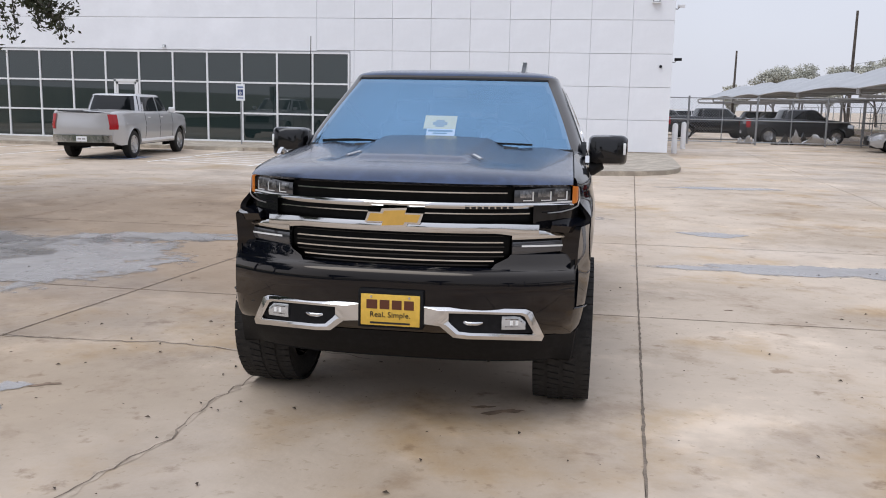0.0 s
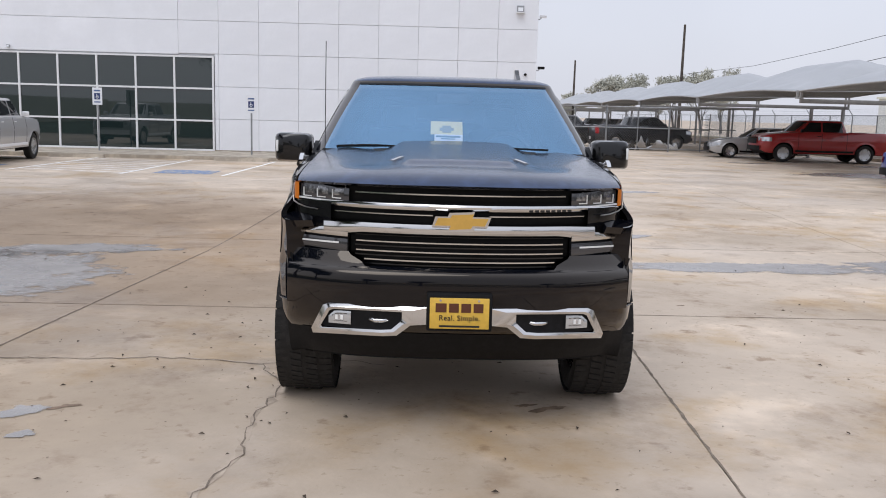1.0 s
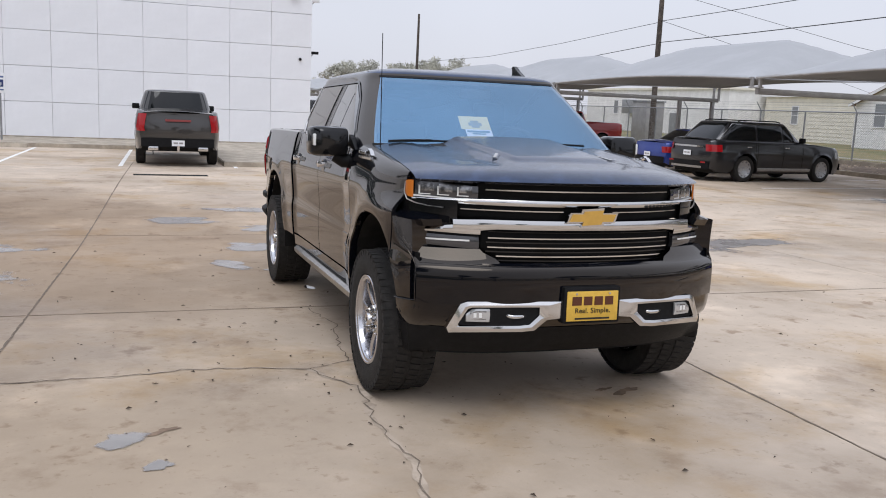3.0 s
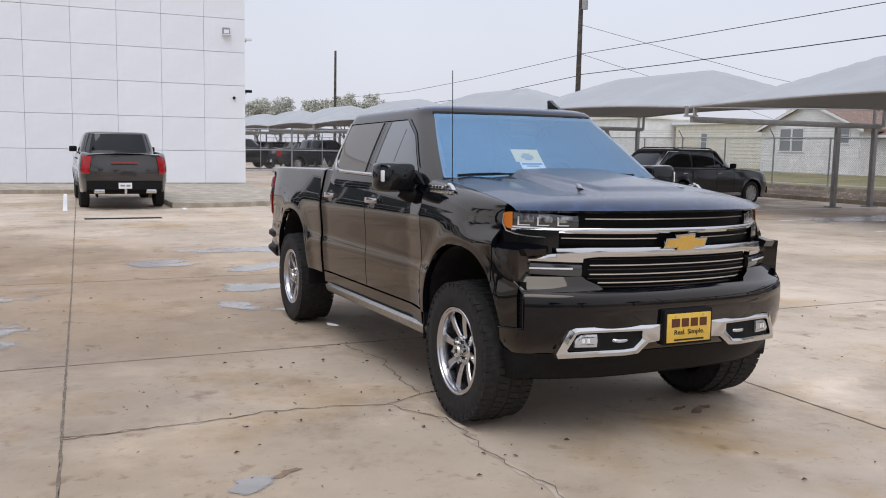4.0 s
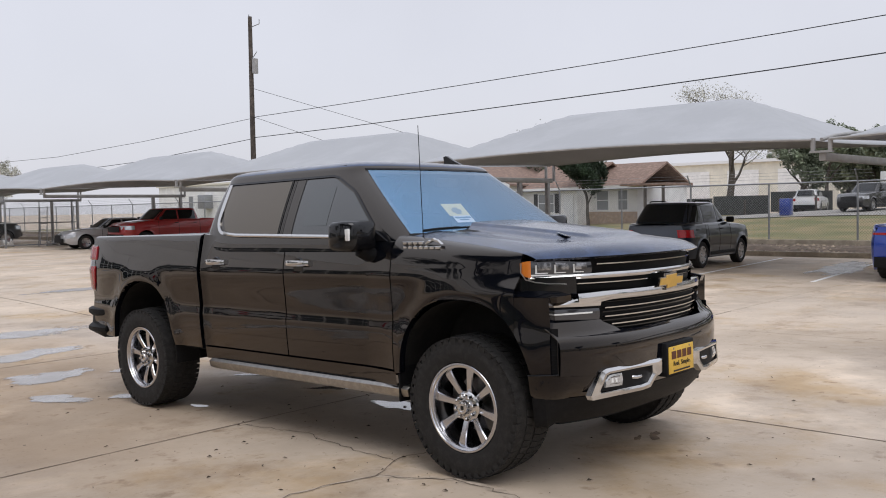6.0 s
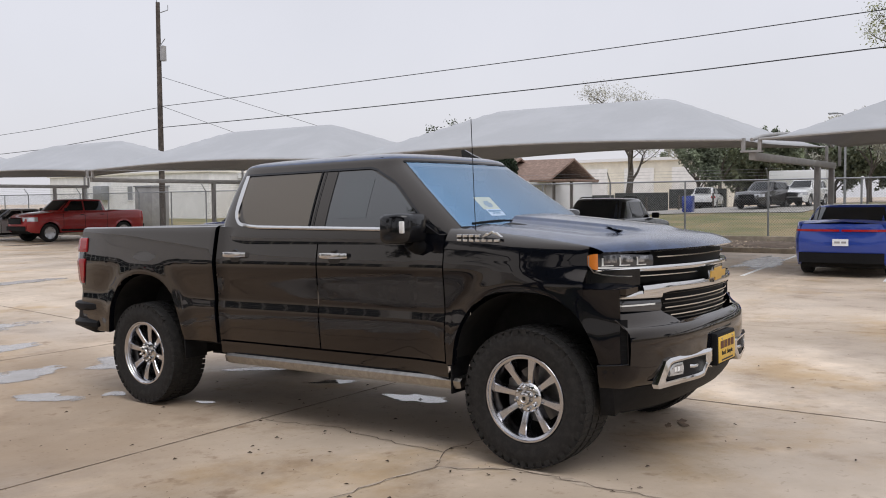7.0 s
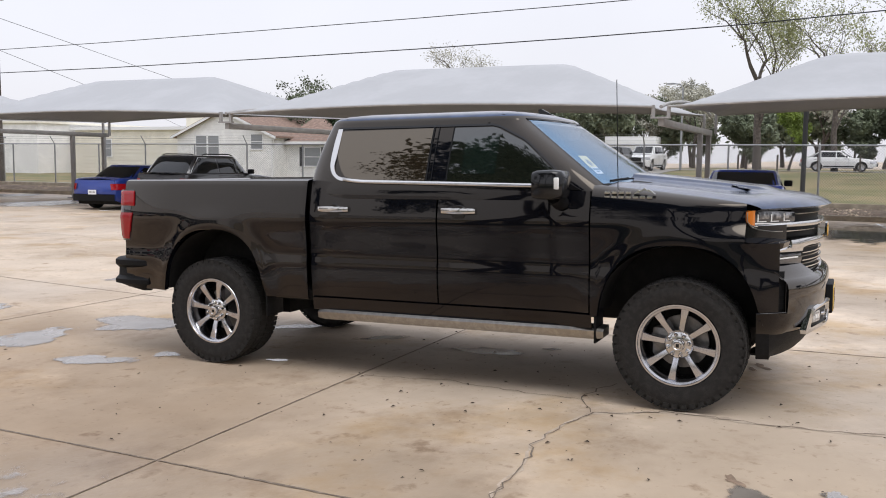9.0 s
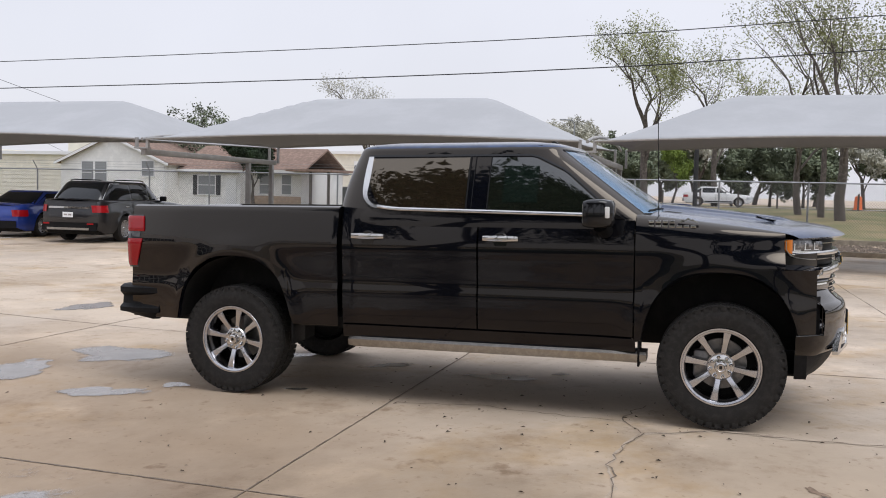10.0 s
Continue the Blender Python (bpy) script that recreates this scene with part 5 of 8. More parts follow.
PUDDLES = ((-5.2, 3.9, 1.35, 2.2, 0.05, 1), (-7.4, 4.2, 1.5, 1.3, 0.2, 3), (-4.6, 5.9, 0.9, 0.5, 0.1, 4), (3.9, 5.5, 1.9, 0.42, 0.12, 5), (6.2, 5.9, 1.0, 0.35, 0.1, 15), (2.9, 8.3, 0.5, 0.2, 0.0, 6), (4.1, 15.4, 1.1, 0.35, 0.2, 25),
           (-2.42, -0.60, 0.13, 0.13, 0.3, 7), (-2.26, -0.97, 0.08, 0.06, 0.3, 8), (0.49, 2.92, 0.11, 0.28, 0.5, 9), (0.26, 1.80, 0.17, 0.30, 0.2, 10), (0.62, 4.1, 0.12, 0.36, 0.5, 26), (0.55, 1.36, 0.04, 0.09, 0.2, 27), (-0.85, 6.1, 0.50, 0.26, 0.1, 11), (-1.35, 4.75, 0.22, 0.30, 0.2, 12), (-0.35, 7.75, 0.55, 0.30, 0.1, 13), (-1.7, 8.4, 0.5, 0.3, 0.1, 28), (0.0, 9.6, 1.1, 0.35, 0.0, 14), (0.2, 5.7, 0.4, 0.5, 0.4, 29),
           (17.0, 11.2, 2.6, 0.8, 0.1, 16), (17.5, 3.9, 2.4, 0.45, 0.1, 17), (16.5, -1.2, 2.8, 1.0, 0.1, 18), (16.0, 24.5, 3.4, 1.3, 0.1, 19), (19.5, 31.0, 2.0, 0.9, 0.1, 20), (13.5, 31.8, 1.0, 0.3, 0, 21), (-0.93, 4.35, 0.08, 0.14, 0.1, 22), (-0.75, 3.3, 0.05, 0.10, 0.1, 23), (7.0, -3.4, 1.7, 0.3, 0.1, 24))


def puddle(cx, cy, rim, water):
    """A film of water, deepest in the middle, thin at its rim."""
    bm = bmesh.new()
    wet = bm.verts.layers.float.new("wet")
    rings = []
    for q, w in ((1.0, 0.0), (0.82, 0.35), (0.6, 0.75), (0.3, 1.0)):
        row = []
        for x, y in rim:
            x, y = cx + (x - cx) * q, cy + (y - cy) * q
            v = bm.verts.new((x, y, ground_z(x, y) + 0.005))
            v[wet] = w
            row.append(v)
        rings.append(row)
    n = len(rim)
    for a, b in zip(rings, rings[1:]):
        for k in range(n):
            bm.faces.new((a[k], a[(k + 1) % n], b[(k + 1) % n], b[k]))
    bm.faces.new(rings[-1])
    tagged(obj("puddle", bm, water, None, 60), "shallow rain puddle on the concrete", "puddle", "puddles", "structure")


for k, (cx, cy, rx, ry, turn, sd) in enumerate(PUDDLES):
    g = 1.35 if rx > 0.3 else 1.15
    puddle(cx, cy, blob(cx, cy, rx * g, ry * g, turn, sd * 7, 72, 0.42), WET_FILM if cy > 3.3 else WATER)

# fallen leaves and grit
rnd = random.Random(5)
bm = bmesh.new()
for _ in range(420):
    x, y = rnd.uniform(-5.5, 5), rnd.uniform(-3.2, 6)
    if rnd.random() < 0.3:
        x, y = rnd.gauss(-1.0, 1.0), rnd.gauss(1.2, 1.2)
    s_ = rnd.choice((0.006, 0.008, 0.012, 0.02))
    a = rnd.uniform(0, 6.28)
    z = ground_z(x, y) + 0.006
    p = [(x + s_ * math.cos(a), y + s_ * math.sin(a), z), (x + s_ * 0.4 * math.cos(a + 1.6), y + s_ * 0.4 * math.sin(a + 1.6), z + s_ * 0.5), (x - s_ * math.cos(a), y - s_ * math.sin(a), z), (x + s_ * 0.4 * math.cos(a - 1.6), y + s_ * 0.4 * math.sin(a - 1.6), z + s_ * 0.2)]
    bm.faces.new([bm.verts.new(q) for q in p])
tagged(obj("litter", bm, mat("dead_leaf", (0.09, 0.065, 0.045), 0.9, var=0.4, scale=3)), "scattered dead leaves and grit on the concrete", "litter", kind="stuff")
for k, (x, y, r) in enumerate(((0.54, -0.39, 0.10), (0.42, -0.33, 0.06), (-2.23, -0.5, 0.08), (2.3, 2.93, 0.04))):
    lay("rust_stain", blob(x, y, r, r * 0.4, 0.5, 80 + k, 24, 0.8), RUST, 0.003, "brown rust stain on the concrete", "stain", "rust stains", "structure")

# drain slot before the grey truck
drain = thing("drain_grate", pose(-1.55, 15.2, ground_z(-1.55, 15.2)), "narrow dark trench drain set in the concrete", "drain", kind="structure")
part("grate_frame", boxes((-0.78, -0.14, -0.02, 0.78, -0.10, 0.008), (-0.78, 0.10, -0.02, 0.78, 0.14, 0.008), (-0.78, -0.1, -0.02, 0.78, 0.1, 0.004)), UNDER, drain)

# painted lines
for k in range(-14, 2):
    x = -2.62 + 2.72 * k
    if -11.5 < x < -7.5:
        continue
    ribbon("bay_line", [(x, 17.5), (x + 0.25, 24.3)], 0.10, PAINT_LINE, "worn white parking line", "parking line", 0.004, 0, "bays at the building")
for k in range(-3, 14):
    y = 6.05 + 2.75 * k
    ribbon("bay_line", [(13.2, y - 0.2), (20.6, y + 0.55)], 0.10, PAINT_LINE, "worn white parking line on wet concrete", "parking line", 0.004, 0, "bays under the canopy")
for k in range(8):
    ribbon("hatch_line", [(-11.0 + 0.02 * k, 18.6 + 0.75 * k), (-7.9, 17.8 + 0.75 * k)], 0.11, PAINT_LINE, "worn diagonal hatching line", "parking line", 0.004, 0, "hatched bay")
ribbon("hatch_edge", [(-11.0, 17.9), (-10.9, 24.3)], 0.10, PAINT_LINE, "worn edge line of the hatched bay", "parking line", 0.0045, 0)
ribbon("hatch_edge", [(-7.9, 17.4), (-7.8, 24.3)], 0.10, PAINT_LINE, "worn edge line of the hatched bay", "parking line", 0.0045, 0)
for x, y in ((-12.6, 19.2), (-6.5, 18.6)):
    lay("bay_symbol", [(x - 0.75, y - 0.7), (x + 0.75, y - 0.7), (x + 0.75, y + 0.7), (x - 0.75, y + 0.7)], BLUE_LINE, 0.004, "faded blue accessible-bay square", "road marking", "accessible bays", "structure")

# raised walk along the building, with a rounded island at its corner
WALK_Z = 0.12


def raised(name, outline, z1, material, label, z0=-0.3):
    bm = bmesh.new()
    prism(bm, outline, 2, z0, z1)
    es = [e for e in bm.edges if abs(e.verts[0].co.z - z1) < 1e-5 and abs(e.verts[1].co.z - z1) < 1e-5]
    bmesh.ops.bevel(bm, geom=es, offset=0.02, segments=2, affect="EDGES")
    return tagged(obj(name, bm, material, None, 50), label, "kerb", kind="structure")


raised("walkway", [(-60, 24.5), (-0.16, 24.5), (-0.16, 28.32), (-60, 28.32)], WALK_Z, KERB, "raised concrete walk with kerb along the building")
island = [(-0.15, 18.0), (1.4, 18.15), (2.4, 18.5), (3.1, 19.1), (3.5, 19.9), (3.7, 20.9), (3.85, 24.0), (4.0, 28.32), (-0.15, 28.32)]
raised("corner_island", island, WALK_Z + 0.002, KERB, "raised concrete island with rounded kerb")
for x0 in (-12.5, -7.1, -17.9):
    stop = thing("wheel_stop", pose(x0 + 0.9, 25.0 - 0.75, 0.0), "concrete wheel stop at the head of a parking bay", "wheel stop", "wheel stops")
    bm = bmesh.new()
    prism(bm, [(-0.10, 0), (0.10, 0), (0.07, 0.11), (-0.07, 0.11)], 0, -0.9, 0.9)
    part("body", bm, KERB, stop)


def parking_sign(x, y, h):
    s = thing("parking_sign", pose(x, y, WALK_Z), "white and blue accessible parking sign on a steel post", "sign", "parking signs")
    part("post", tubes(([(0, 0, -0.1), (0, 0, h)], 0.03), seg=8), GALV, s)
    panel = part("panel", boxes((-0.17, -0.05, h - 0.55, 0.17, -0.035, h + 0.05), bevel=0.01), PAPER, s, "white sign panel")
    part("symbol", boxes((-0.10, -0.056, h - 0.36, 0.10, -0.05, h - 0.14)), mat("sign_blue", (0.02, 0.04, 0.14), 0.4), panel)
    bm = bmesh.new()
    lathe(bm, [(0, 0.03), (0.004, 0.03), (0.004, 0.05), (0, 0.05)], 16, 1)
    bmesh.ops.translate(bm, vec=(0, -0.0605, h - 0.28), verts=bm.verts[:])
    part("wheel_mark", bm, PAPER, panel)
    part("figure_mark", boxes((-0.02, -0.06, h - 0.27, 0.0, -0.0562, h - 0.17), (0.0, -0.06, h - 0.25, 0.05, -0.0562, h - 0.235)), PAPER, panel)
    ink = bpy.data.materials.get("sign_text") or mat("sign_text", (0.1, 0.15, 0.3), 0.5)
    for z0, z1 in ((-0.08, -0.03), (-0.47, -0.43)):
        part("text_bar", boxes((-0.11, -0.056, h + z0, 0.11, -0.05, h + z1)), ink, panel)


parking_sign(-11.7, 26.6, 2.15)
parking_sign(-6.2, 26.0, 2.0)

# ---- the white building ----
WY, WX1, TOP = 28.32, 3.96, 7.25
PW, PH, Z0 = 1.475, 1.19, 0.12
GX1, GX0, GTOP = -8.02, -33.6, 3.60
bm = boxes((-60, WY + 0.06, GTOP + 0.02, WX1 - 0.03, WY + 0.36, TOP), (GX1 + 0.02, WY + 0.06, -0.3, WX1 - 0.03, WY + 0.36, GTOP + 0.02), (-60, WY + 0.06, -0.3, GX0, WY + 0.36, GTOP + 0.02))
wall = tagged(obj("wall_south", bm, SEAM), "long white metal-panelled showroom wall", "wall", kind="structure")
wall_e = tagged(obj("wall_east", boxes((WX1 - 0.36, WY + 0.36, -0.3, WX1 - 0.03, WY + 26, TOP)), SEAM), "white metal-panelled end wall of the showroom", "wall", kind="structure")
tagged(obj("wall_back", boxes((-60, WY + 26, -0.3, WX1 - 0.03, WY + 26.3, TOP), (-60.3, WY + 0.1, -0.3, -60, WY + 26.3, TOP)), SEAM), "plain rear wall of the showroom", "wall", kind="structure")
roof = tagged(obj("roof", boxes((-60, WY + 0.1, TOP - 0.35, WX1 - 0.1, WY + 26, TOP - 0.25)), KERB), "flat roof of the showroom", "roof", kind="structure")
coping = tagged(obj("coping", boxes((-60, WY - 0.03, TOP - 0.02, WX1 + 0.03, WY + 0.42, TOP + 0.05), (WX1 - 0.42, WY + 0.42, TOP - 0.02, WX1 + 0.03, WY + 26, TOP + 0.05)), MULLION), "white metal coping along the roofline", "trim", kind="structure")
panel_meshes = {}


def wall_panel(parent, x0, x1, z0, z1, east=False):
    g = 0.007
    key = (round(x1 - x0, 3), round(z1 - z0, 3))
    if key not in panel_meshes:
        w, h = x1 - x0 - 2 * g, z1 - z0 - 2 * g
        bm = boxes((-0.003, 0, 0, w + 0.003, 0.05, h))
        es = [e for e in bm.edges if all(v.co.y < 0.001 for v in e.verts)]
        bmesh.ops.bevel(bm, geom=es, offset=0.006, segments=1, affect="EDGES")
        me = bpy.data.meshes.new("panel")
        bmesh.ops.recalc_face_normals(bm, faces=bm.faces[:])
        bm.to_mesh(me)
        bm.free()
        me.materials.append(WALL_WHITE)
        panel_meshes[key] = me
    ob = new("panel", panel_meshes[key])
    ob.parent = parent
    ob.matrix_basis = pose(WX1, x0 + g, z0 + g, 0, 0, 90) if east else pose(x0 + g, WY + 0.002, z0 + g)
    return ob


nrow = 6
for c in range(0, 30):
    x1 = WX1 - PW * c
    x0 = x1 - PW
    for r in range(nrow):
        z0, z1 = Z0 + PH * r, min(TOP - 0.02, Z0 + PH * (r + 1))
        if c >= 9 and r >= 3:
            if (c - 9) % 7 == 0:
                wall_panel(wall, x1 - PW * min(7, 30 - c), x1, z0 if r != 3 else GTOP + 0.05, z1)
            continue
        if r < 3 and x0 < GX1 + 0.05 and x1 > GX0:
            if x1 > GX1 + 0.05:
                wall_panel(wall, GX1 + 0.03, x1, z0, min(z1, 9))
            continue
        wall_panel(wall, x0, x1, z0 if r != 3 or x1 > GX1 else GTOP + 0.05, z1)
for c in range(0, 6):
    for r in range(nrow):
        wall_panel(wall_e, WY + 0.06 + 1.6 * c, WY + 0.06 + 1.6 * (c + 1), Z0 + PH * r, min(TOP - 0.02, Z0 + PH * (r + 1)), True)
tagged(obj("wall_foot", boxes((GX1, WY - 0.004, WALK_Z, WX1, WY + 0.05, WALK_Z + 0.04)), KERB), "concrete foot under the panels", "trim", kind="structure")

# storefront glazing
MW = 1.425
glazing = thing("window_1", pose(0, WY, 0), "long dark storefront glazing in white frames, three panes high", "window", kind="structure")
frame_specs = []
nb = 18
for k in range(nb + 1):
    x = GX1 - 0.03 - MW * k
    part("mullion", boxes((x - 0.035, -0.02, WALK_Z, x + 0.035, 0.10, GTOP), bevel=0.004), MULLION, glazing)
rows_z = (WALK_Z + 0.06, 1.24, 2.42, GTOP - 0.04)
for z in (WALK_Z + 0.03, 1.24, 2.42, GTOP - 0.02):
    part("transom", boxes((GX1 - 0.03 - MW * nb, -0.015, z - 0.032, GX1 - 0.03, 0.09, z + 0.032)), MULLION, glazing)
for k in range(nb):
    xa = GX1 - 0.03 - MW * (k + 1)
    for a, b in zip(rows_z, rows_z[1:]):
        if k == 6 and b < 2.5:
            continue
        part("pane", boxes((xa + 0.03, 0.03, a, xa + MW - 0.03, 0.042, b)), WINDOW_DARK, glazing)
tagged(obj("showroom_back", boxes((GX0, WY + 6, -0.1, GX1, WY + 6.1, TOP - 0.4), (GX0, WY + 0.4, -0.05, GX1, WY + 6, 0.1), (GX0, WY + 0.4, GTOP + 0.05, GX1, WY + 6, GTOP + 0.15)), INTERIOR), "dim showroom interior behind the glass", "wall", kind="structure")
# storefront door in the seventh bay
dx = GX1 - 0.03 - MW * 7
door = thing("door_1", pose(dx, WY, WALK_Z), "white-framed glass entrance door, closed", "door", kind="structure")
part("door_frame", boxes((0.36, -0.05, 0, 0.44, 0.08, 2.34), (1.30, -0.05, 0, 1.38, 0.08, 2.34), (0.36, -0.05, 2.26, 1.38, 0.08, 2.36), (0.44, -0.02, 0.0, 0.52, 0.06, 2.26), (1.22, -0.02, 0.0, 1.30, 0.06, 2.26), (0.44, -0.02, 0, 1.30, 0.06, 0.2), (0.44, -0.02, 2.16, 1.3, 0.06, 2.26)), MULLION, door)
part("pane", boxes((0.52, 0.01, 0.2, 1.22, 0.022, 2.16)), WINDOW_DARK, door)
part("side_pane", boxes((0.03, 0.02, 0.02, 0.36, 0.03, 2.3)), WINDOW_DARK, door)
part("door_pull", tubes(([(1.17, -0.06, 0.95), (1.17, -0.06, 1.3)], 0.015)), GALV, door)
part("door_notice", boxes((0.74, 0.003, 1.45, 1.0, 0.008, 1.72)), PAPER, door)


def wall_lamp(x, z, s=1.0):
    w = thing("wall_lamp", pose(x, WY, z), "small square grey floodlight on the white wall", "wall lamp", "wall lamps")
    part("back_box", boxes((-0.13 * s, -0.08, -0.12 * s, 0.13 * s, 0.01, 0.12 * s), bevel=0.01), GALV, w)
    part("lens", boxes((-0.09 * s, -0.09, -0.08 * s, 0.09 * s, -0.078, 0.05 * s)), PAPER, w)
    part("hood", boxes((-0.15 * s, -0.18, -0.15 * s, 0.15 * s, 0.0, -0.12 * s)), MULLION, w)


wall_lamp(3.28, 5.62)
wall_lamp(-15.5, 3.78, 0.4)
cam_box = thing("wall_camera", pose(3.55, WY, 3.25), "small dark dome sensor on the wall", "security camera")
bm = bmesh.new()
lathe(bm, [(-0.10, 0.0), (-0.09, 0.03), (-0.05, 0.05), (0.0, 0.055)], 12, 1)
part("dome", bm, BLACK_PLASTIC, cam_box, "", 50)
for z, nm in ((5.35, "corner_light"), (3.45, "corner_camera")):
    c = thing(nm, pose(WX1, WY + 0.6, z), "small fitting on a bracket at the building's corner", "light" if "light" in nm else "security camera")
    part("bracket", tubes(([(0, 0, 0), (0.12, 0, -0.02), (0.2, 0, 0.06)], 0.02), seg=6), GALV, c)
    part("housing", boxes((0.12, -0.06, 0.04, 0.38, 0.06, 0.14), bevel=0.015), MULLION if "light" in nm else BLACK_PLASTIC, c, "", 40)
for x, y in ((4.5, 31.4), (5.3, 35.8)):
    b = thing("bollard", pose(x, y, 0), "white steel bollard beside the building", "bollard", "bollards")
    bm = bmesh.new()
    lathe(bm, [(-0.1, 0.0), (-0.1, 0.11), (1.1, 0.11), (1.17, 0.08), (1.2, 0.0)], 16, 2)
    part("post", bm, MULLION, b, "", 40)

# ---- planted strip and chain-link fence along the yard's edge ----
raised("kerb_east", [(KERB_X, -60), (KERB_X + 0.18, -60), (KERB_X + 0.18, 95), (KERB_X, 95)], 0.15, KERB, "concrete kerb along the planted strip")
raised("bed_edge", [(23.35, -60), (23.5, -60), (23.5, 95), (23.35, 95)], 0.42, KERB, "low concrete edging behind the stone strip")
bm = bmesh.new()
grid(bm, [[(KERB_X + 0.17, y, 0.10), (22.2, y, 0.22 + 0.04 * math.sin(y * 1.7)), (23.36, y, 0.27)] for y in range(-60, 96, 1)])
soil = tagged(obj("bed_soil", bm, mat("bed_soil", (0.16, 0.12, 0.09), 0.95, var=0.3, scale=4)), "brown soil bed under the stones", "soil", kind="structure")
rnd = random.Random(9)
bm = bmesh.new()
for _ in range(3800):
    x, y = rnd.uniform(KERB_X + 0.22, 23.3), rnd.uniform(-14, 40)
    s_ = rnd.uniform(0.035, 0.085)
    z = 0.11 + (x - KERB_X - 0.2) * 0.085
    vs = [bm.verts.new((x + s_ * a * rnd.uniform(0.7, 1.2), y + s_ * b * rnd.uniform(0.7, 1.3), z + s_ * c)) for a, b, c in ((1, 0, 0), (0, 1, 0), (-1, 0, 0), (0, -1, 0), (0, 0, 0.75))]
    for k in range(4):
        bm.faces.new((vs[k], vs[(k + 1) % 4], vs[4]))
st = mat("tan_river_stone", (0.40, 0.32, 0.24), 0.85, var=0.4, scale=2)
geo = st.node_tree.nodes.new("ShaderNodeNewGeometry")
hs = st.node_tree.nodes.new("ShaderNodeHueSaturation")
mrg = st.node_tree.nodes.new("ShaderNodeMapRange")
mrg.inputs[3].default_value, mrg.inputs[4].default_value = 0.45, 1.35
bs = st.node_tree.nodes["Principled BSDF"].inputs["Base Color"]
st.node_tree.links.new(bs.links[0].from_socket, hs.inputs["Color"])
st.node_tree.links.new(geo.outputs["Random Per Island"], mrg.inputs[0])
st.node_tree.links.new(mrg.outputs[0], hs.inputs["Value"])
st.node_tree.links.new(hs.outputs[0], bs)
tagged(obj("river_stones", bm, st), "tan and brown river stones filling the strip", "stones", kind="stuff")

# grass and drive behind the fence
bm = bmesh.new()
gx = [23.5, 24.5, 26, 29, 33, 38, 43, 48, 53, 58, 62, 75, 90]
gy = [-60 + 4 * k for k in range(39)]
grid(bm, [[(x, y, max(ground_z(x, y) - 0.02, 0.36 * (1 - smooth(23.5, 33, x)))) for y in gy] for x in gx])
for f in list(bm.faces):
    f.normal_update()
    if f.normal.z < 0:
        f.normal_flip()
tagged(obj("lawn", bm, GRASS, None, 60), "patchy green and straw-coloured lawn behind the fence", "lawn", kind="structure")


def lawn_z(x, y):
    return max(ground_z(x, y) - 0.02, 0.36 * (1 - smooth(23.5, 33, x)))


for nm, x0, x1, y0, y1, m_, lb in (("driveway", 29, 33, 14, 95, ASPHALT, "pale concrete drive behind the fence"), ("street", 58, 66, -60, 26, ASPHALT, "grey street beyond the lawn"), ("parking_apron", 46, 58, 10, 26, ASPHALT, "grey parking apron across the lawn")):
    bm = bmesh.new()
    grid(bm, [[(x, y, lawn_z(x, y) + 0.03 + (0.004 if nm == "street" else 0)) for y in steps(y0, y1, 20)] for x in steps(x0, x1, 5)])
    for f in list(bm.faces):
        f.normal_update()
        if f.normal.z < 0:
            f.normal_flip()
    tagged(obj(nm, bm, m_), lb, "road", kind="structure")

fence = thing("fence", pose(0, 0, 0), "galvanised chain-link fence with barbed-wire arms", "fence", kind="structure")
FX, FB, FT = 23.62, 0.36, 2.22
for k in range(46):
    y = -22 + 2.75 * k
    arm = k % 2 == 0 and y > 4
    bm = bmesh.new()
    tube(bm, [(FX, y, FB - 0.2), (FX, y, FT + 0.02)], 0.032, 8)
    if arm:
        tube(bm, [(FX, y, FT), (FX - 0.26, y, FT + 0.36)], 0.022, 6)
    part("post", bm, GALV, fence)
part("top_rail", tubes(([(FX, -24, FT), (FX, 105, FT)], 0.026)), GALV, fence)
part("bottom_wire", tubes(([(FX, -24, FB + 0.04), (FX, 105, FB + 0.04)], 0.008), seg=5), GALV, fence)


def chain_link(x0, y0, x1, y1, z0, z1, pitch, r=0.0022):
    """Crossing diagonal wires of a woven fence, as thin strips."""
    bm = bmesh.new()
    L = math.hypot(x1 - x0, y1 - y0)
    h = z1 - z0
    n = int((L + h) / pitch)
    ux, uy = (x1 - x0) / L, (y1 - y0) / L
    for k in range(n):
        for d in (1, -1):
            a = -h + pitch * k
            s0, s1 = a, a + h
            za, zb = (z0, z1) if d > 0 else (z1, z0)
            if s0 < 0:
                za += (zb - za) * (-s0 / h)
                s0 = 0
            if s1 > L:
                zb = za + (zb - za) * ((L - s0) / max(1e-6, s1 - s0))
                s1 = L
            if s1 - s0 < 0.02:
                continue
            p, q = Vector((x0 + ux * s0, y0 + uy * s0, za)), Vector((x0 + ux * s1, y0 + uy * s1, zb))
            nrm = (q - p).normalized().cross(Vector((-uy, ux, 0))) * r
            side = Vector((-uy, ux, 0)) * r
            vs = [bm.verts.new(v) for v in (p + nrm, p - nrm, q - nrm, q + nrm)]
            bm.faces.new(vs)
            vs = [bm.verts.new(v) for v in (p + side, p - side, q - side, q + side)]
            bm.faces.new(vs)
    return bm


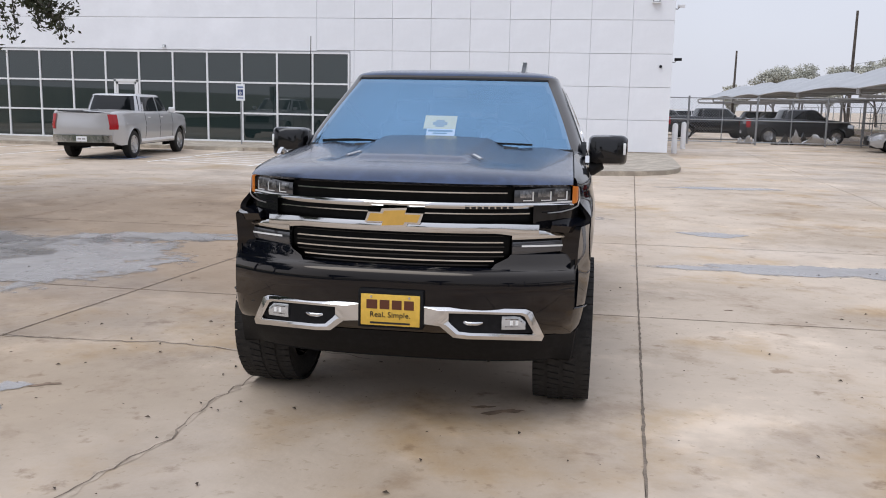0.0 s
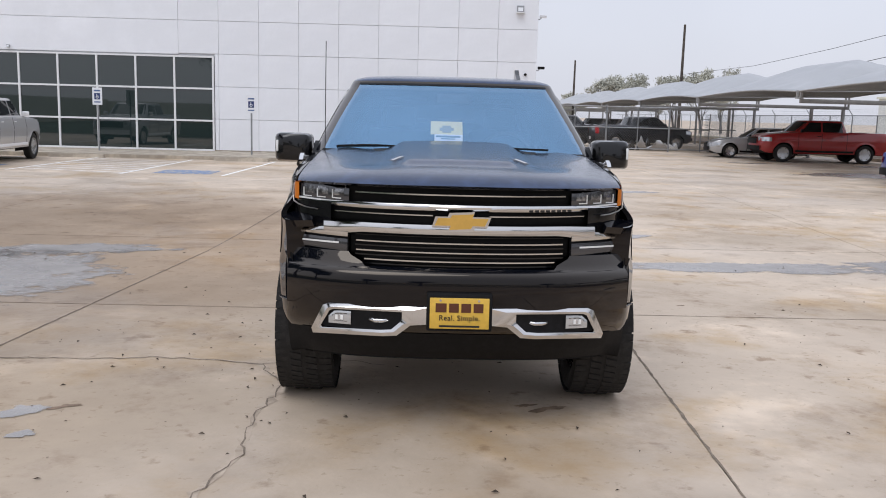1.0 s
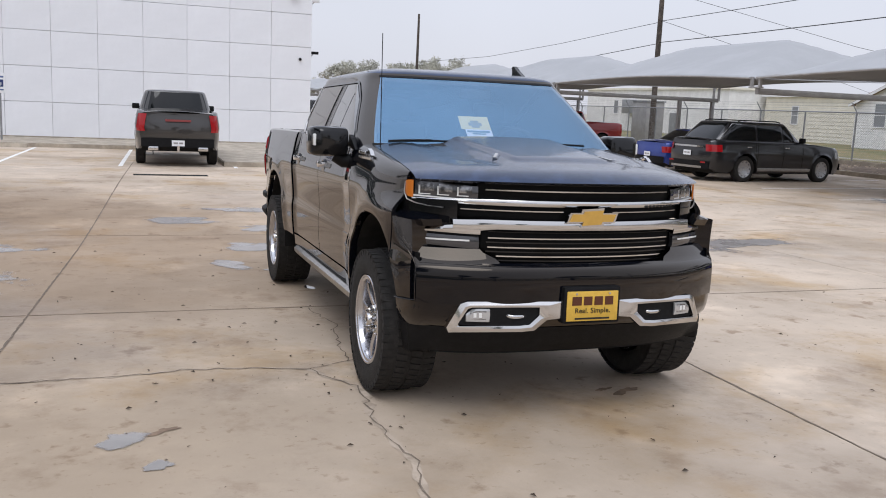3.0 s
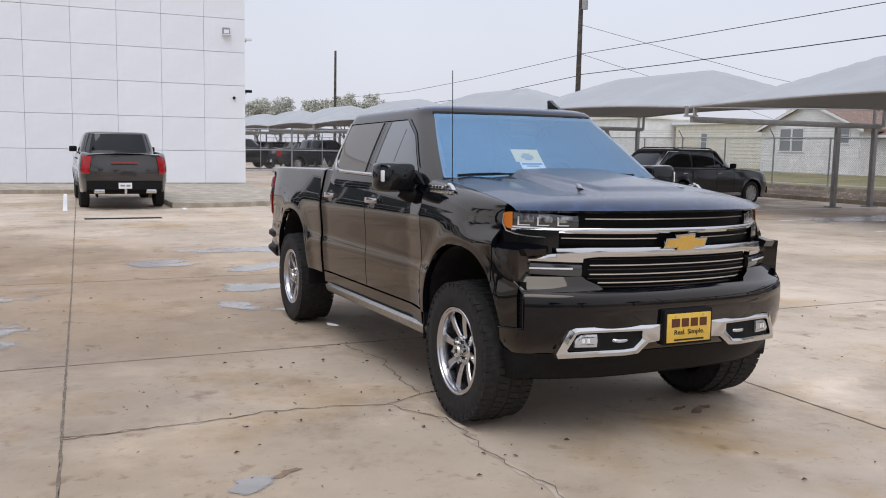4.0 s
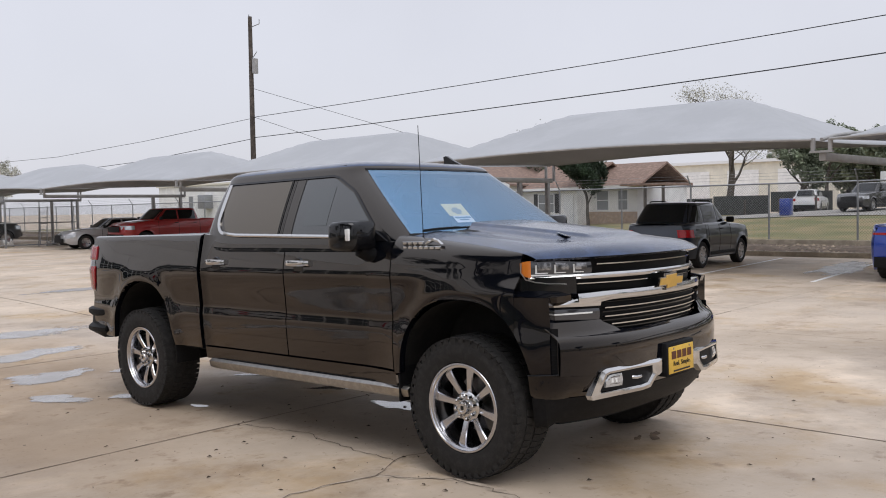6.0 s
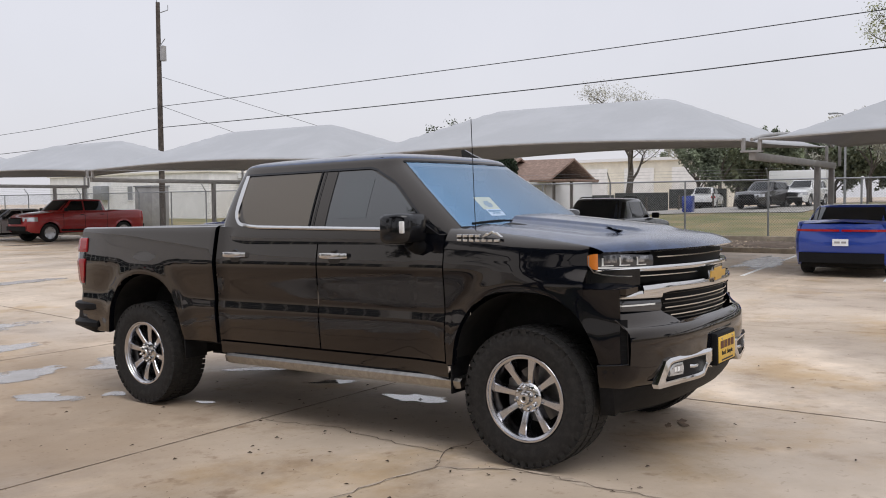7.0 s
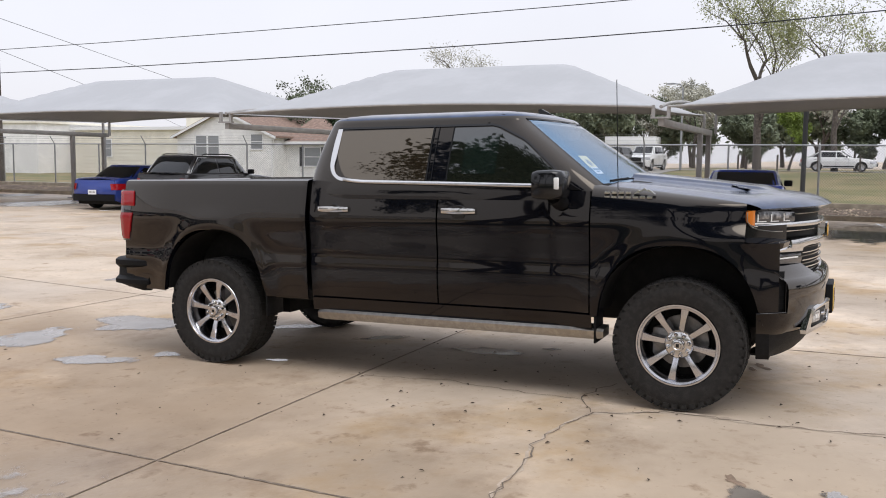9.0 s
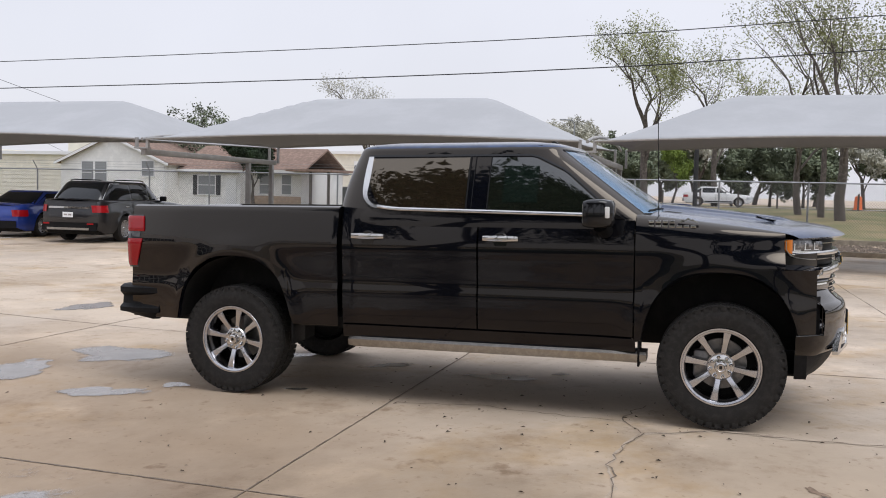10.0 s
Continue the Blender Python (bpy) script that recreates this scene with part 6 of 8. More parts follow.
tagged(part("chain_link", chain_link(FX, -22, FX, 70, FB, FT, 0.085, 0.003), GALV, fence), kind="stuff")
for k in range(3):
    part("barbed_wire", tubes(([(FX - 0.10 - 0.07 * k, 5, FT + 0.14 + 0.1 * k), (FX - 0.10 - 0.07 * k, 100, FT + 0.14 + 0.1 * k)], 0.005), seg=4), GALV, fence)

# enclosure gate across the yard's north end
gate = thing("yard_gate", pose(0, 42.5, 0), "galvanised chain-link sliding gate across the yard", "gate", kind="structure")
for x in (6.2, 9.6, 13.0, 16.4):
    part("post", tubes(([(x, 0, -0.1), (x, 0, 2.45)], 0.05)), GALV, gate)
for x in (7.9, 11.3, 14.7):
    part("thin_post", tubes(([(x, 0, 0.1), (x, 0, 2.35)], 0.025)), GALV, gate)
for z in (0.14, 1.25, 2.35):
    part("rail", tubes(([(5.2, 0, z), (16.6, 0, z)], 0.028)), GALV, gate)
tagged(part("chain_link", chain_link(5.2, 0, 16.6, 0, 0.14, 2.35, 0.14, 0.003), GALV, gate), kind="stuff")

# ---- fabric canopies ----
CX0, CX1, CZ = 13.3, 20.9, 2.86
BAY, CY0 = 12.0, 2.98


def canopy(k):
    y0, y1 = CY0 + BAY * k + 0.18, CY0 + BAY * (k + 1) - 0.18
    c = thing("shade_canopy", pose(0, 0, 0), "pale grey tensioned fabric canopy over parking bays", "canopy", "row of canopies")
    bm = bmesh.new()
    rows = []
    nx, ny = 22, 40
    for i in range(ny + 1):
        row = []
        for j in range(nx + 1):
            u, v = i / ny, j / nx
            x, y = CX0 + (CX1 - CX0) * v, y0 + (y1 - y0) * u
            e = min(u, 1 - u) * (y1 - y0) / 3.1
            f = min(v, 1 - v) * 2
            r = min(1, e, f)
            soft = -0.035 * math.log(math.exp(-min(e, 3) / 0.035) + math.exp(-f / 0.035) + math.exp(-1 / 0.035))
            z = CZ + 1.38 * max(0, soft) ** 1.12 + 0.16 * math.sin(math.pi * u) * (1 - f) + 0.19 * v
            pull = 0.30 * math.sin(math.pi * v) * (1 - min(1, e)) ** 3
            y += pull if u < 0.5 else -pull
            x += 0.22 * math.sin(math.pi * u) * (1 - f) ** 3 * (1 if v < 0.5 else -1)
            row.append((x, y, z))
        rows.append(row)
    grid(bm, rows)
    fab = part("fabric", bm, FABRIC, c, "taut pale grey fabric", 60)
    sm = fab.modifiers.new("thickness", "SOLIDIFY")
    sm.thickness = 0.012
    for x, pts in (("f", rows), ("b", rows)):
        j = 0 if x == "f" else nx
        bm = bmesh.new()
        tube(bm, [r[j] for r in rows], 0.028, 6)
        part("edge_cable", bm, STEEL_PAINT, c)
    return c


def canopy_frame(k):
    y = CY0 + BAY * k
    f = thing("canopy_frame", pose(0, y, 0), "grey steel cantilever frame carrying the canopies", "canopy frame", "canopy frames")
    for x in (19.1, 20.7):
        part("post", boxes((x - 0.07, -0.07, -0.05, x + 0.07, 0.07, 2.44), bevel=0.012), STEEL_PAINT, f, "", 40)
        part("base_plate", boxes((x - 0.18, -0.18, 0.0, x + 0.18, 0.18, 0.03)), STEEL_PAINT, f)
    part("beam", boxes((13.42, -0.07, 2.44, 20.95, 0.07, 2.60), bevel=0.01), STEEL_PAINT, f, "", 40)
    for s in (-0.17, 0.17):
        part("tip_stub", boxes((13.34, s - 0.035, 2.60, 13.42, s + 0.035, 2.90)), STEEL_PAINT, f)
        part("rear_stub", boxes((20.82, s - 0.035, 2.5, 20.90, s + 0.035, 3.08)), STEEL_PAINT, f)
    part("tip_plate", boxes((13.32, -0.22, 2.60, 13.46, 0.22, 2.64)), STEEL_PAINT, f)
    bm = bmesh.new()
    tube(bm, [(13.38 + 7.47 * u, 0.0, 2.86 + 0.19 * u + 0.22 * math.sin(math.pi * u) ** 0.7) for u in steps(0, 1, 12)], 0.042, 8)
    part("arched_pipe", bm, STEEL_PAINT, f, "", 60)


for k in range(-3, 8):
    canopy(k)
for k in range(-3, 9):
    canopy_frame(k)

# ---- poles and wires ----


def utility_pole(x, y, top, label, r=0.17, arms=True):
    p = thing("utility_pole", pose(x, y, 0), label, "utility pole", "utility poles")
    bm = bmesh.new()
    tube(bm, [(0, 0, -0.2), (0, 0, top * 0.5), (0.02, 0, top)], [r, r * 0.85, r * 0.65], 12)
    part("pole", bm, WOOD_POLE, p, "", 50)
    if arms:
        bm = bmesh.new()
        lathe(bm, [(top - 3.2, 0.0), (top - 3.2, 0.17), (top - 2.4, 0.17), (top - 2.35, 0.0)], 14, 2)
        bmesh.ops.translate(bm, vec=(0.05, -0.33, 0), verts=bm.verts[:])
        part("transformer", bm, STEEL_PAINT, p, "grey pole-mounted transformer", 40)
        part("insulator", tubes(([(0, -0.1, top - 2.4), (0.1, -0.45, top - 2.0)], 0.025), ([(0, -0.15, top - 0.6), (0.1, -0.75, top - 0.5), (0.1, -0.75, top - 0.25)], 0.025), ([(-0.05, 0, top - 0.2), (-0.05, 0, top + 0.1)], 0.03), seg=6), GALV, p)
    return p


utility_pole(25.2, 38.6, 12.6, "tall weathered wooden utility pole with transformer")
utility_pole(24.1, 79.6, 10.6, "bare dark wooden pole", 0.16, False)
utility_pole(17.0, 98.0, 8.2, "distant bare wooden pole", 0.15, False)
utility_pole(24.5, -34.0, 12.6, "tall weathered wooden utility pole")


def cable(name, pts, r, label):
    cu = []
    for k in range(len(pts) - 1):
        a, b = Vector(pts[k]), Vector(pts[k + 1])
        for q in range(6):
            cu.append(a.lerp(b, q / 6))
    cu.append(Vector(pts[-1]))
    bm = bmesh.new()
    tube(bm, cu, r, 5)
    tagged(obj(name, bm, WIRE, None, 60), label, "cable", "overhead cables")


for base, r in ((0.0, 0.016), (-1.15, 0.02)):
    cable("overhead_cable", [(25.2, 38.6, 6.95 + base), (24.4, 30, 6.86 + base), (24.0, 22, 6.88 + base), (24.0, 14, 6.99 + base), (24.0, 8, 7.1 + base * 0.99), (24.0, 2.4, 7.24 + base * 0.97), (24.0, -4.7, 7.55 + base * 0.93), (24.2, -18, 8.4 + base * 0.9), (24.5, -34, 9.7 + base * 0.9)], r, "black overhead cable sagging between poles")
    cable("overhead_cable", [(25.2, 38.6, 6.9 + base), (24.8, 50, 6.3 + base * 1.1), (24.5, 62, 5.9 + base * 1.0), (24.1, 79.6, 6.0 + base * 0.9)], r * 0.9, "black overhead cable sagging between poles")
cable("service_drop", [(25.2, 38.6, 8.6), (38, 37.5, 6.3), (50, 36, 4.6)], 0.012, "thin service cable falling towards the house")
cable("service_drop", [(25.2, 38.6, 7.0), (40, 44, 5.3), (52, 50, 4.2)], 0.012, "thin service cable falling towards the house")


# ---- other vehicles ----
def wheel_parts(parent, x, y, r, w, side, rim_mat, spokes=5):
    bm = bmesh.new()
    h = w / 2
    lathe(bm, [(-h + 0.02, r * 0.64), (-h, r * 0.72), (-h, r * 0.9), (-h + 0.03, r), (h - 0.03, r), (h, r * 0.9), (h, r * 0.6)], 36, 0)
    tyre = part("wheel", bm, RUBBER, parent, "", 40)
    tyre.matrix_basis = pose(x, y, r, 0, 0, 0 if side < 0 else 180)
    bm = bmesh.new()
    lathe(bm, [(-h + 0.015, r * 0.67), (-h + 0.02, r * 0.60), (-h + 0.07, r * 0.58), (h - 0.03, r * 0.58)], 32, 0)
    rim = part("rim", bm, rim_mat, tyre, "", 40)
    bm = bmesh.new()
    lathe(bm, [(-h + 0.08, r * 0.59), (-h + 0.08, 0.0)], 24, 0)
    part("rim_back", bm, UNDER, tyre)
    bm = bmesh.new()
    for k in range(spokes):
        m_ = Matrix.Rotation(2 * math.pi * k / spokes, 4, "X")
        rows = [[(-h + 0.045 - 0.018 * t, q * (0.11 - 0.03 * t) * r / 0.36 * min(1, 5.5 / spokes), (0.06 + 0.56 * t) * r) for q in (-1, -0.4, 0.4, 1)] for t in (0, 0.5, 1)]
        vs = grid(bm, [[m_ @ Vector(p) for p in r_] for r_ in rows])
    lathe(bm, [(-h + 0.05, r * 0.16), (-h + 0.03, r * 0.13), (-h + 0.03, 0.0)], 16, 0)
    part("spokes", bm, rim_mat, tyre)
    return tyre


def vehicle(name, m, paint, label, category, wb=2.8, of=0.9, orr=1.0, W=1.86, r=0.35, hood=1.0, cowl=1.08, belt0=1.08, belt1=1.12, deck=None, roof=1.72, ya0=0.75, ya1=1.45, yd1=3.1, yd0=3.55,
            rim=None, trim=None, tail="wrap", bed=False, group="", clear=0.30, spokes=5, glass=None, pillars=(), plate=True, chrome_line=False, rails=False, strip=False):
    v = thing(name, m, label, category, group)
    glass = glass or VEHICLE_GLASS
    rim = rim or CHROME
    trim = trim or BLACK_PLASTIC
    y0, y1 = -of, wb + orr
    hw = W / 2
    deck = deck if deck is not None else belt1
    arches = ((0, r + 0.075), (wb, r + 0.075))

    def top(y):
        if y < ya0:
            return hood + (cowl - hood) * smooth(y0, ya0, y) - 0.16 * (1 - smooth(y0, y0 + 0.45, y)) ** 2
        if y < yd0:
            return cowl + (belt1 - cowl) * min(1, (y - ya0) / 0.4)
        return deck - 0.05 * smooth(y1 - 0.25, y1, y)

    def low(y):
        z = clear + 0.10 * (1 - smooth(y0, y0 + 0.25, y)) + 0.10 * smooth(y1 - 0.25, y1, y)
        for c, a in arches:
            u = abs(y - c) / a
            if u < 1:
                z = max(z, r + a * math.sqrt(1 - u * u))
        return z

    def wide(y, z):
        k = hw
        k -= 0.20 * max(0, (y0 + 0.55 - y) / 0.55) ** 2.2
        k -= 0.13 * max(0, (y - (y1 - 0.40)) / 0.40) ** 2.2
        t = (z - clear) / max(0.1, top(y) - clear)
        k -= 0.05 * max(0, 0.35 - t) / 0.35 + 0.055 * max(0, (t - 0.62) / 0.38) ** 1.6
        k += 0.012 * math.exp(-((t - 0.6) / 0.06) ** 2)
        for c, a in arches:
            d = math.hypot(y - c, z - r) / a - 1
            if d > -0.02:
                k += 0.022 * math.exp(-(d / 0.10) ** 2) * (z < top(y) - 0.1)
        return k

    ys_ = sorted(set([y0 + (y1 - y0) * i / 34 for i in range(35)] + [c + a * math.cos(math.pi * q / 12) for c, a in arches for q in range(13)] + [y0 + 0.03, y0 + 0.08, y1 - 0.03, y1 - 0.08]))
    for s in (-1, 1):
        bm = bmesh.new()
        rows = []
        for y in ys_:
            lo, hi = low(y), top(y)
            row = [(s * (wide(y, lo) - 0.06), y, lo)]
            for k in range(13):
                z = lo + (hi - 0.03 - lo) * k / 12
                row.append((s * wide(y, z), y, z))
            w0 = wide(y, hi - 0.03)
            row += [(s * (w0 - 0.03), y, hi - 0.006), (s * (w0 - 0.10), y, hi)]
            rows.append(row)
        grid(bm, rows)
        part("body_side", bm, paint, v, "", 40)
    bm = bmesh.new()
    rows = []
    for y in ys_:
        if bed and y > yd0 + 0.05 and y < y1 - 0.08:
            w0 = wide(y, top(y) - 0.03) - 0.10
            rows.append([(u * w0, y, top(y) - 0.03) for u in (-1, -0.97, -0.5, 0, 0.5, 0.97, 1)])
            continue
        w0 = wide(y, top(y) - 0.03) - 0.10
        rows.append([(u * w0, y, top(y) + 0.035 * (1 - u * u) * (y < ya0 or y > yd0)) for u in (-1, -0.97, -0.5, 0, 0.5, 0.97, 1)])
    grid(bm, rows)
    part("hood_and_deck" if not bed else "hood_and_bed_cover", bm, paint, v, "", 40)
    # ends
    for nm, y, sgn in (("nose", y0, -1), ("tailgate" if bed or deck > 0.95 else "boot_lid", y1, 1)):
        bm = bmesh.new()
        lo, hi = low(y), top(y)
        rows = []
        for k in range(9):
            z = lo + (hi - 0.006 - lo) * k / 8
            w0 = wide(y, min(z, hi - 0.03)) - (0.03 if k == 8 else 0)
            bul = 0.05 * math.sin(math.pi * min(1, k / 8 * 1.15)) ** 0.7
            rows.append([(u * w0, y + sgn * (bul * (1 - u ** 4) + 0.05 * (1 - u * u)), z) for u in steps(-1, 1, 12)])
        grid(bm, rows)
        part(nm, bm, paint, v, "", 40)
    part("underbody", boxes((-hw + 0.16, y0 + 0.2, clear - 0.03, hw - 0.16, y1 - 0.15, clear + 0.25)), UNDER, v)
    for c, a in arches:
        for s in (-1, 1):
            bm = bmesh.new()
            grid(bm, [[(s * xx, c + (a + 0.01) * math.cos(math.pi * q / 10), r + (a + 0.01) * math.sin(math.pi * q / 10)) for q in range(11)] for xx in (hw - 0.05, hw - 0.4)])
            box(bm, s * (hw - 0.42) - 0.01, c - a, 0.25, s * (hw - 0.42) + 0.01, c + a, r + a)
            part("arch_liner", bm, UNDER, v)
    # greenhouse
    N = 6.0

    def ring(z):
        t = max(0.0, (z - belt0 + 0.04) / (roof - belt0 + 0.04))
        return hw - 0.075 - 0.17 * t ** 1.3, ya0 + (ya1 - ya0) * t, yd0 + (yd1 - yd0) * t ** 1.2, 0.12 - 0.05 * t

    def ringpts(w0, f, b, bow, z, n=64):
        yc, hl = (f + b) / 2, (b - f) / 2
        row = []
        for k in range(n):
            a = 2 * math.pi * k / n
            cx, sy = math.cos(a), math.sin(a)
            x = w0 * math.copysign(abs(cx) ** (2 / N), cx)
            y = yc + hl * math.copysign(abs(sy) ** (2 / N), sy)
            y += (-bow if y < yc else bow * 0.5) * (1 - (x / w0) ** 2) * smooth(0, hl, abs(y - yc))
            row.append((x, y, z))
        return row

    bm = bmesh.new()
    rows = [ringpts(*ring(z), z) for z in steps(belt0 - 0.04, roof - 0.05, 8)]
    w0, f, b, bow = ring(roof - 0.05)
    for ins, z in ((0.02, roof - 0.03), (0.07, roof - 0.012), (0.2, roof), (0.4, roof + 0.006)):
        rows.append(ringpts(w0 - ins, f + ins * 1.2, b - ins, bow, z))
    vs = grid(bm, rows, close=True)
    bm.faces.new(vs[-1])
    cab = part("cabin", bm, paint, v, "", 35)

    def gx(y, z):
        w0, f, b, bow = ring(z)
        yc, hl = (f + b) / 2, (b - f) / 2
        return w0 * (1 - min(0.999, abs(y - yc) / hl) ** N) ** (1 / N)

    zt, zb = roof - 0.09, belt0 + 0.05
    cuts = [ya0 + 0.30] + list(pillars) + [None]
    for s in (-1, 1):
        for a, b_ in zip(cuts, cuts[1:]):
            bm = bmesh.new()
            rows = []
            for t in steps(0, 1, 8):
                row = []
                for q in steps(0, 1, 5):
                    z = zb + (zt - zb) * q
                    w_, f, b, bow = ring(z)
                    fa = max(f + 0.13, a + 0.04) if a != cuts[0] else f + 0.13
                    ba = b - 0.16 if b_ is None else b_ - 0.04
                    y = fa + (ba - fa) * t
                    row.append((s * (gx(y, z) + 0.005), y, z))
                rows.append(row)
            grid(bm, rows)
            part("side_window", bm, glass, v, "", 60)
        if chrome_line:
            bm = bmesh.new()
            for zz in (zb - 0.02, zt + 0.015):
                tube(bm, [(s * (gx(y, zz) + 0.006), y, zz) for y in steps(ring(zz)[1] + 0.15, ring(zz)[2] - 0.12, 12)], 0.011, 5)
            zs = steps(zb - 0.02, zt + 0.015, 6)
            tube(bm, [(s * (gx(ring(z)[2] - 0.12, z) + 0.006), ring(z)[2] - 0.12, z) for z in zs], 0.012, 5)
            part("window_trim", bm, CHROME, v)
    for nm, front in (("windscreen", True), ("rear_screen", False)):
        bm = bmesh.new()
        rows = []
        for q in steps(0, 1, 6):
            z = zb + 0.01 + (zt + 0.02 - zb) * q
            w_, f, b, bow = ring(z)
            yc, hl = (f + b) / 2, (b - f) / 2
            row = []
            for u in steps(-0.88, 0.88, 12):
                y = yc + (-1 if front else 1) * hl * (1 - abs(u) ** N) ** (1 / N)
                y += (-bow if front else bow * 0.5) * (1 - u * u) * smooth(0, hl, abs(y - yc))
                row.append((u * w_, y + (-0.006 if front else 0.006), z + 0.003))
            rows.append(row)
        grid(bm, rows)
        part(nm, bm, glass, v, "", 60)
    # wheels, lamps, bumpers, mirrors, handles
    for yy in (0, wb):
        for s in (-1, 1):
            wheel_parts(v, s * (hw - 0.125), yy, r, 0.235, s, rim, spokes)
    zl = top(y1) - 0.18
    for s in (-1, 1):
        bm = bmesh.new()
        if tail == "tall":
            rows = [[(s * (wide(y, z) + 0.006), y, z) for y in steps(y1 - 0.14, y1 + 0.0, 3)] + [(s * (wide(y1, z) - 0.10), y1 + 0.050, z)] for z in steps(zl - 0.28, zl + 0.14, 4)]
        elif tail == "bar":
            rows = [[(s * (wide(y, z) + 0.006), y, z) for y in steps(y1 - 0.20, y1 + 0.0, 3)] + [(s * (wide(y1, z) - 0.3), y1 + 0.085, z), (s * 0.02, y1 + 0.118, z)] for z in steps(zl + 0.02, zl + 0.065, 3)]
        else:
            rows = [[(s * (wide(y, z) + 0.006), y, z) for y in steps(y1 - 0.30, y1 + 0.0, 4)] + [(s * (wide(y1, z) - 0.14), y1 + 0.062, z)] for z in steps(zl - 0.13, zl + 0.06, 3)]
        grid(bm, rows)
        part("tail_lamp", bm, RED_LENS, v, "red tail lamp", 60)
        bm = bmesh.new()
        zh = top(y0 + 0.3) - 0.20
        rows = [[(s * (wide(y, z) + 0.006), y, z) for y in steps(y0 + 0.40, y0 + 0.02, 5)] + [(s * (wide(y0, z) - 0.22), y0 - 0.05, z)] for z in steps(zh - 0.10, zh + 0.08, 3)]
        grid(bm, rows)
        part("headlamp", bm, LENS, v, "", 60)
        mx = hw + 0.02
        part("door_mirror", boxes((s * mx - 0.10, ya0 + 0.28, belt0 + 0.02, s * mx + 0.10, ya0 + 0.38, belt0 + 0.17), bevel=0.03), trim, v, "", 40)
        for hy in (list(pillars)[:1] + [min(yd0 - 0.25, (list(pillars) + [ya1 + 1.0])[-1] + 0.75)]):
            part("door_handle", boxes((s * (wide(hy, belt0 - 0.13) + 0.012) - 0.012, hy - 0.22, belt0 - 0.145, s * (wide(hy, belt0 - 0.13) + 0.012) + 0.012, hy - 0.04, belt0 - 0.115), bevel=0.006), trim if not chrome_line else CHROME, v, "", 40)
        # door shut lines and a sill moulding
        for sy in [ya0 + 0.22] + list(pillars) + [min(yd0 - 0.12, wb - r - 0.02)]:
            bm = bmesh.new()
            zs = steps(clear + 0.12, top(sy) - 0.05, 8)
            grid(bm, [[(s * (wide(sy + q, z) + o), sy + q, z) for q, o in ((-0.011, -0.003), (-0.008, 0.003), (0.008, 0.003), (0.011, -0.003))] for z in zs])
            part("shut_line", bm, UNDER, v)
        bm = bmesh.new()
        grid(bm, [[(s * (wide(y, clear + 0.10) + o), y, clear + 0.10 + h_) for h_, o in ((-0.05, 0.0), (-0.03, 0.014), (0.03, 0.014), (0.05, 0.0))] for y in steps(r + 0.12, wb - r - 0.12, 8)])
        part("sill_moulding", bm, trim if not chrome_line else SATIN_METAL, v)
        if rails:
            bm = bmesh.new()
            tube(bm, [(s * (ring(roof - 0.05)[0] - 0.06), y, roof + 0.005 + 0.03 * (0.05 < u < 0.95)) for u, y in ((u, ya1 + 0.25 + (yd1 - ya1 - 0.5) * u) for u in steps(0, 1, 10))], 0.017, 6)
            part("roof_rail", bm, trim, v)
    bm = bmesh.new()
    zb_ = clear + 0.16
    rows = [[(u * (wide(y1, zb_) + 0.01), y1 + 0.06 + 0.07 * (1 - u ** 4), z) for u in steps(-1, 1, 12)] for z in (zb_ - 0.08, zb_ + 0.10, zb_ + 0.13)]
    grid(bm, rows)
    part("rear_bumper", bm, CHROME if tail == "tall" and trim is not BLACK_PLASTIC else trim, v, "", 40)
    rows = [[(u * (wide(y0, zb_) + 0.01), y0 - 0.06 - 0.07 * (1 - u ** 4), z) for u in steps(-1, 1, 12)] for z in (zb_ - 0.06, zb_ + 0.14)]
    bm = bmesh.new()
    grid(bm, rows)
    part("front_bumper", bm, trim, v, "", 40)
    zg = top(y0 + 0.3) - 0.28
    bm = bmesh.new()
    grid(bm, [[(u * (wide(y0, zg) - 0.24), y0 - 0.115 - 0.03 * (1 - u * u), z) for u in steps(-1, 1, 8)] for z in (zg - 0.13, zg, zg + 0.12)])
    part("grille", bm, BLACK_PLASTIC, v)
    if strip:
        bm = bmesh.new()
        grid(bm, [[(u * (wide(y1, zl) - 0.20), y1 + 0.075 + 0.05 * (1 - u * u), z) for u in steps(-1, 1, 10)] for z in (zl - 0.03, zl + 0.02)])
        part("chrome_strip", bm, CHROME, v)
    if plate:
        zp = zl - 0.20 if not bed else zb_ + 0.02
        pl = part("number_plate", boxes((-0.15, y1 + 0.122, zp - 0.07, 0.15, y1 + 0.135, zp + 0.07)), PAPER, v, "white number plate")
        for b0, b1 in ((-0.11, -0.02), (0.01, 0.11)):
            part("plate_bar", boxes((b0, y1 + 0.134, zp - 0.018, b1, y1 + 0.138, zp + 0.022)), STEEL_PAINT, pl)
    if rails:
        bm = bmesh.new()
        grid(bm, [[(u * 0.62, y1 + 0.135 + 0.012 * (1 - u * u), z) for u in steps(-1, 1, 8)] for z in (zb_ - 0.06, zb_ + 0.0)])
        part("bumper_strip", bm, SATIN_METAL, v)
        for s in (-1, 1):
            part("reflector", boxes((s * (hw - 0.30) - 0.09, y1 + 0.105, zb_ + 0.09, s * (hw - 0.30) + 0.09, y1 + 0.122, zb_ + 0.13)), RED_LENS, v)
    return v


def car_paint(name, c, metal=0.4, rough=0.3):
    return mat(name, c, rough, metal, coat=1.0)


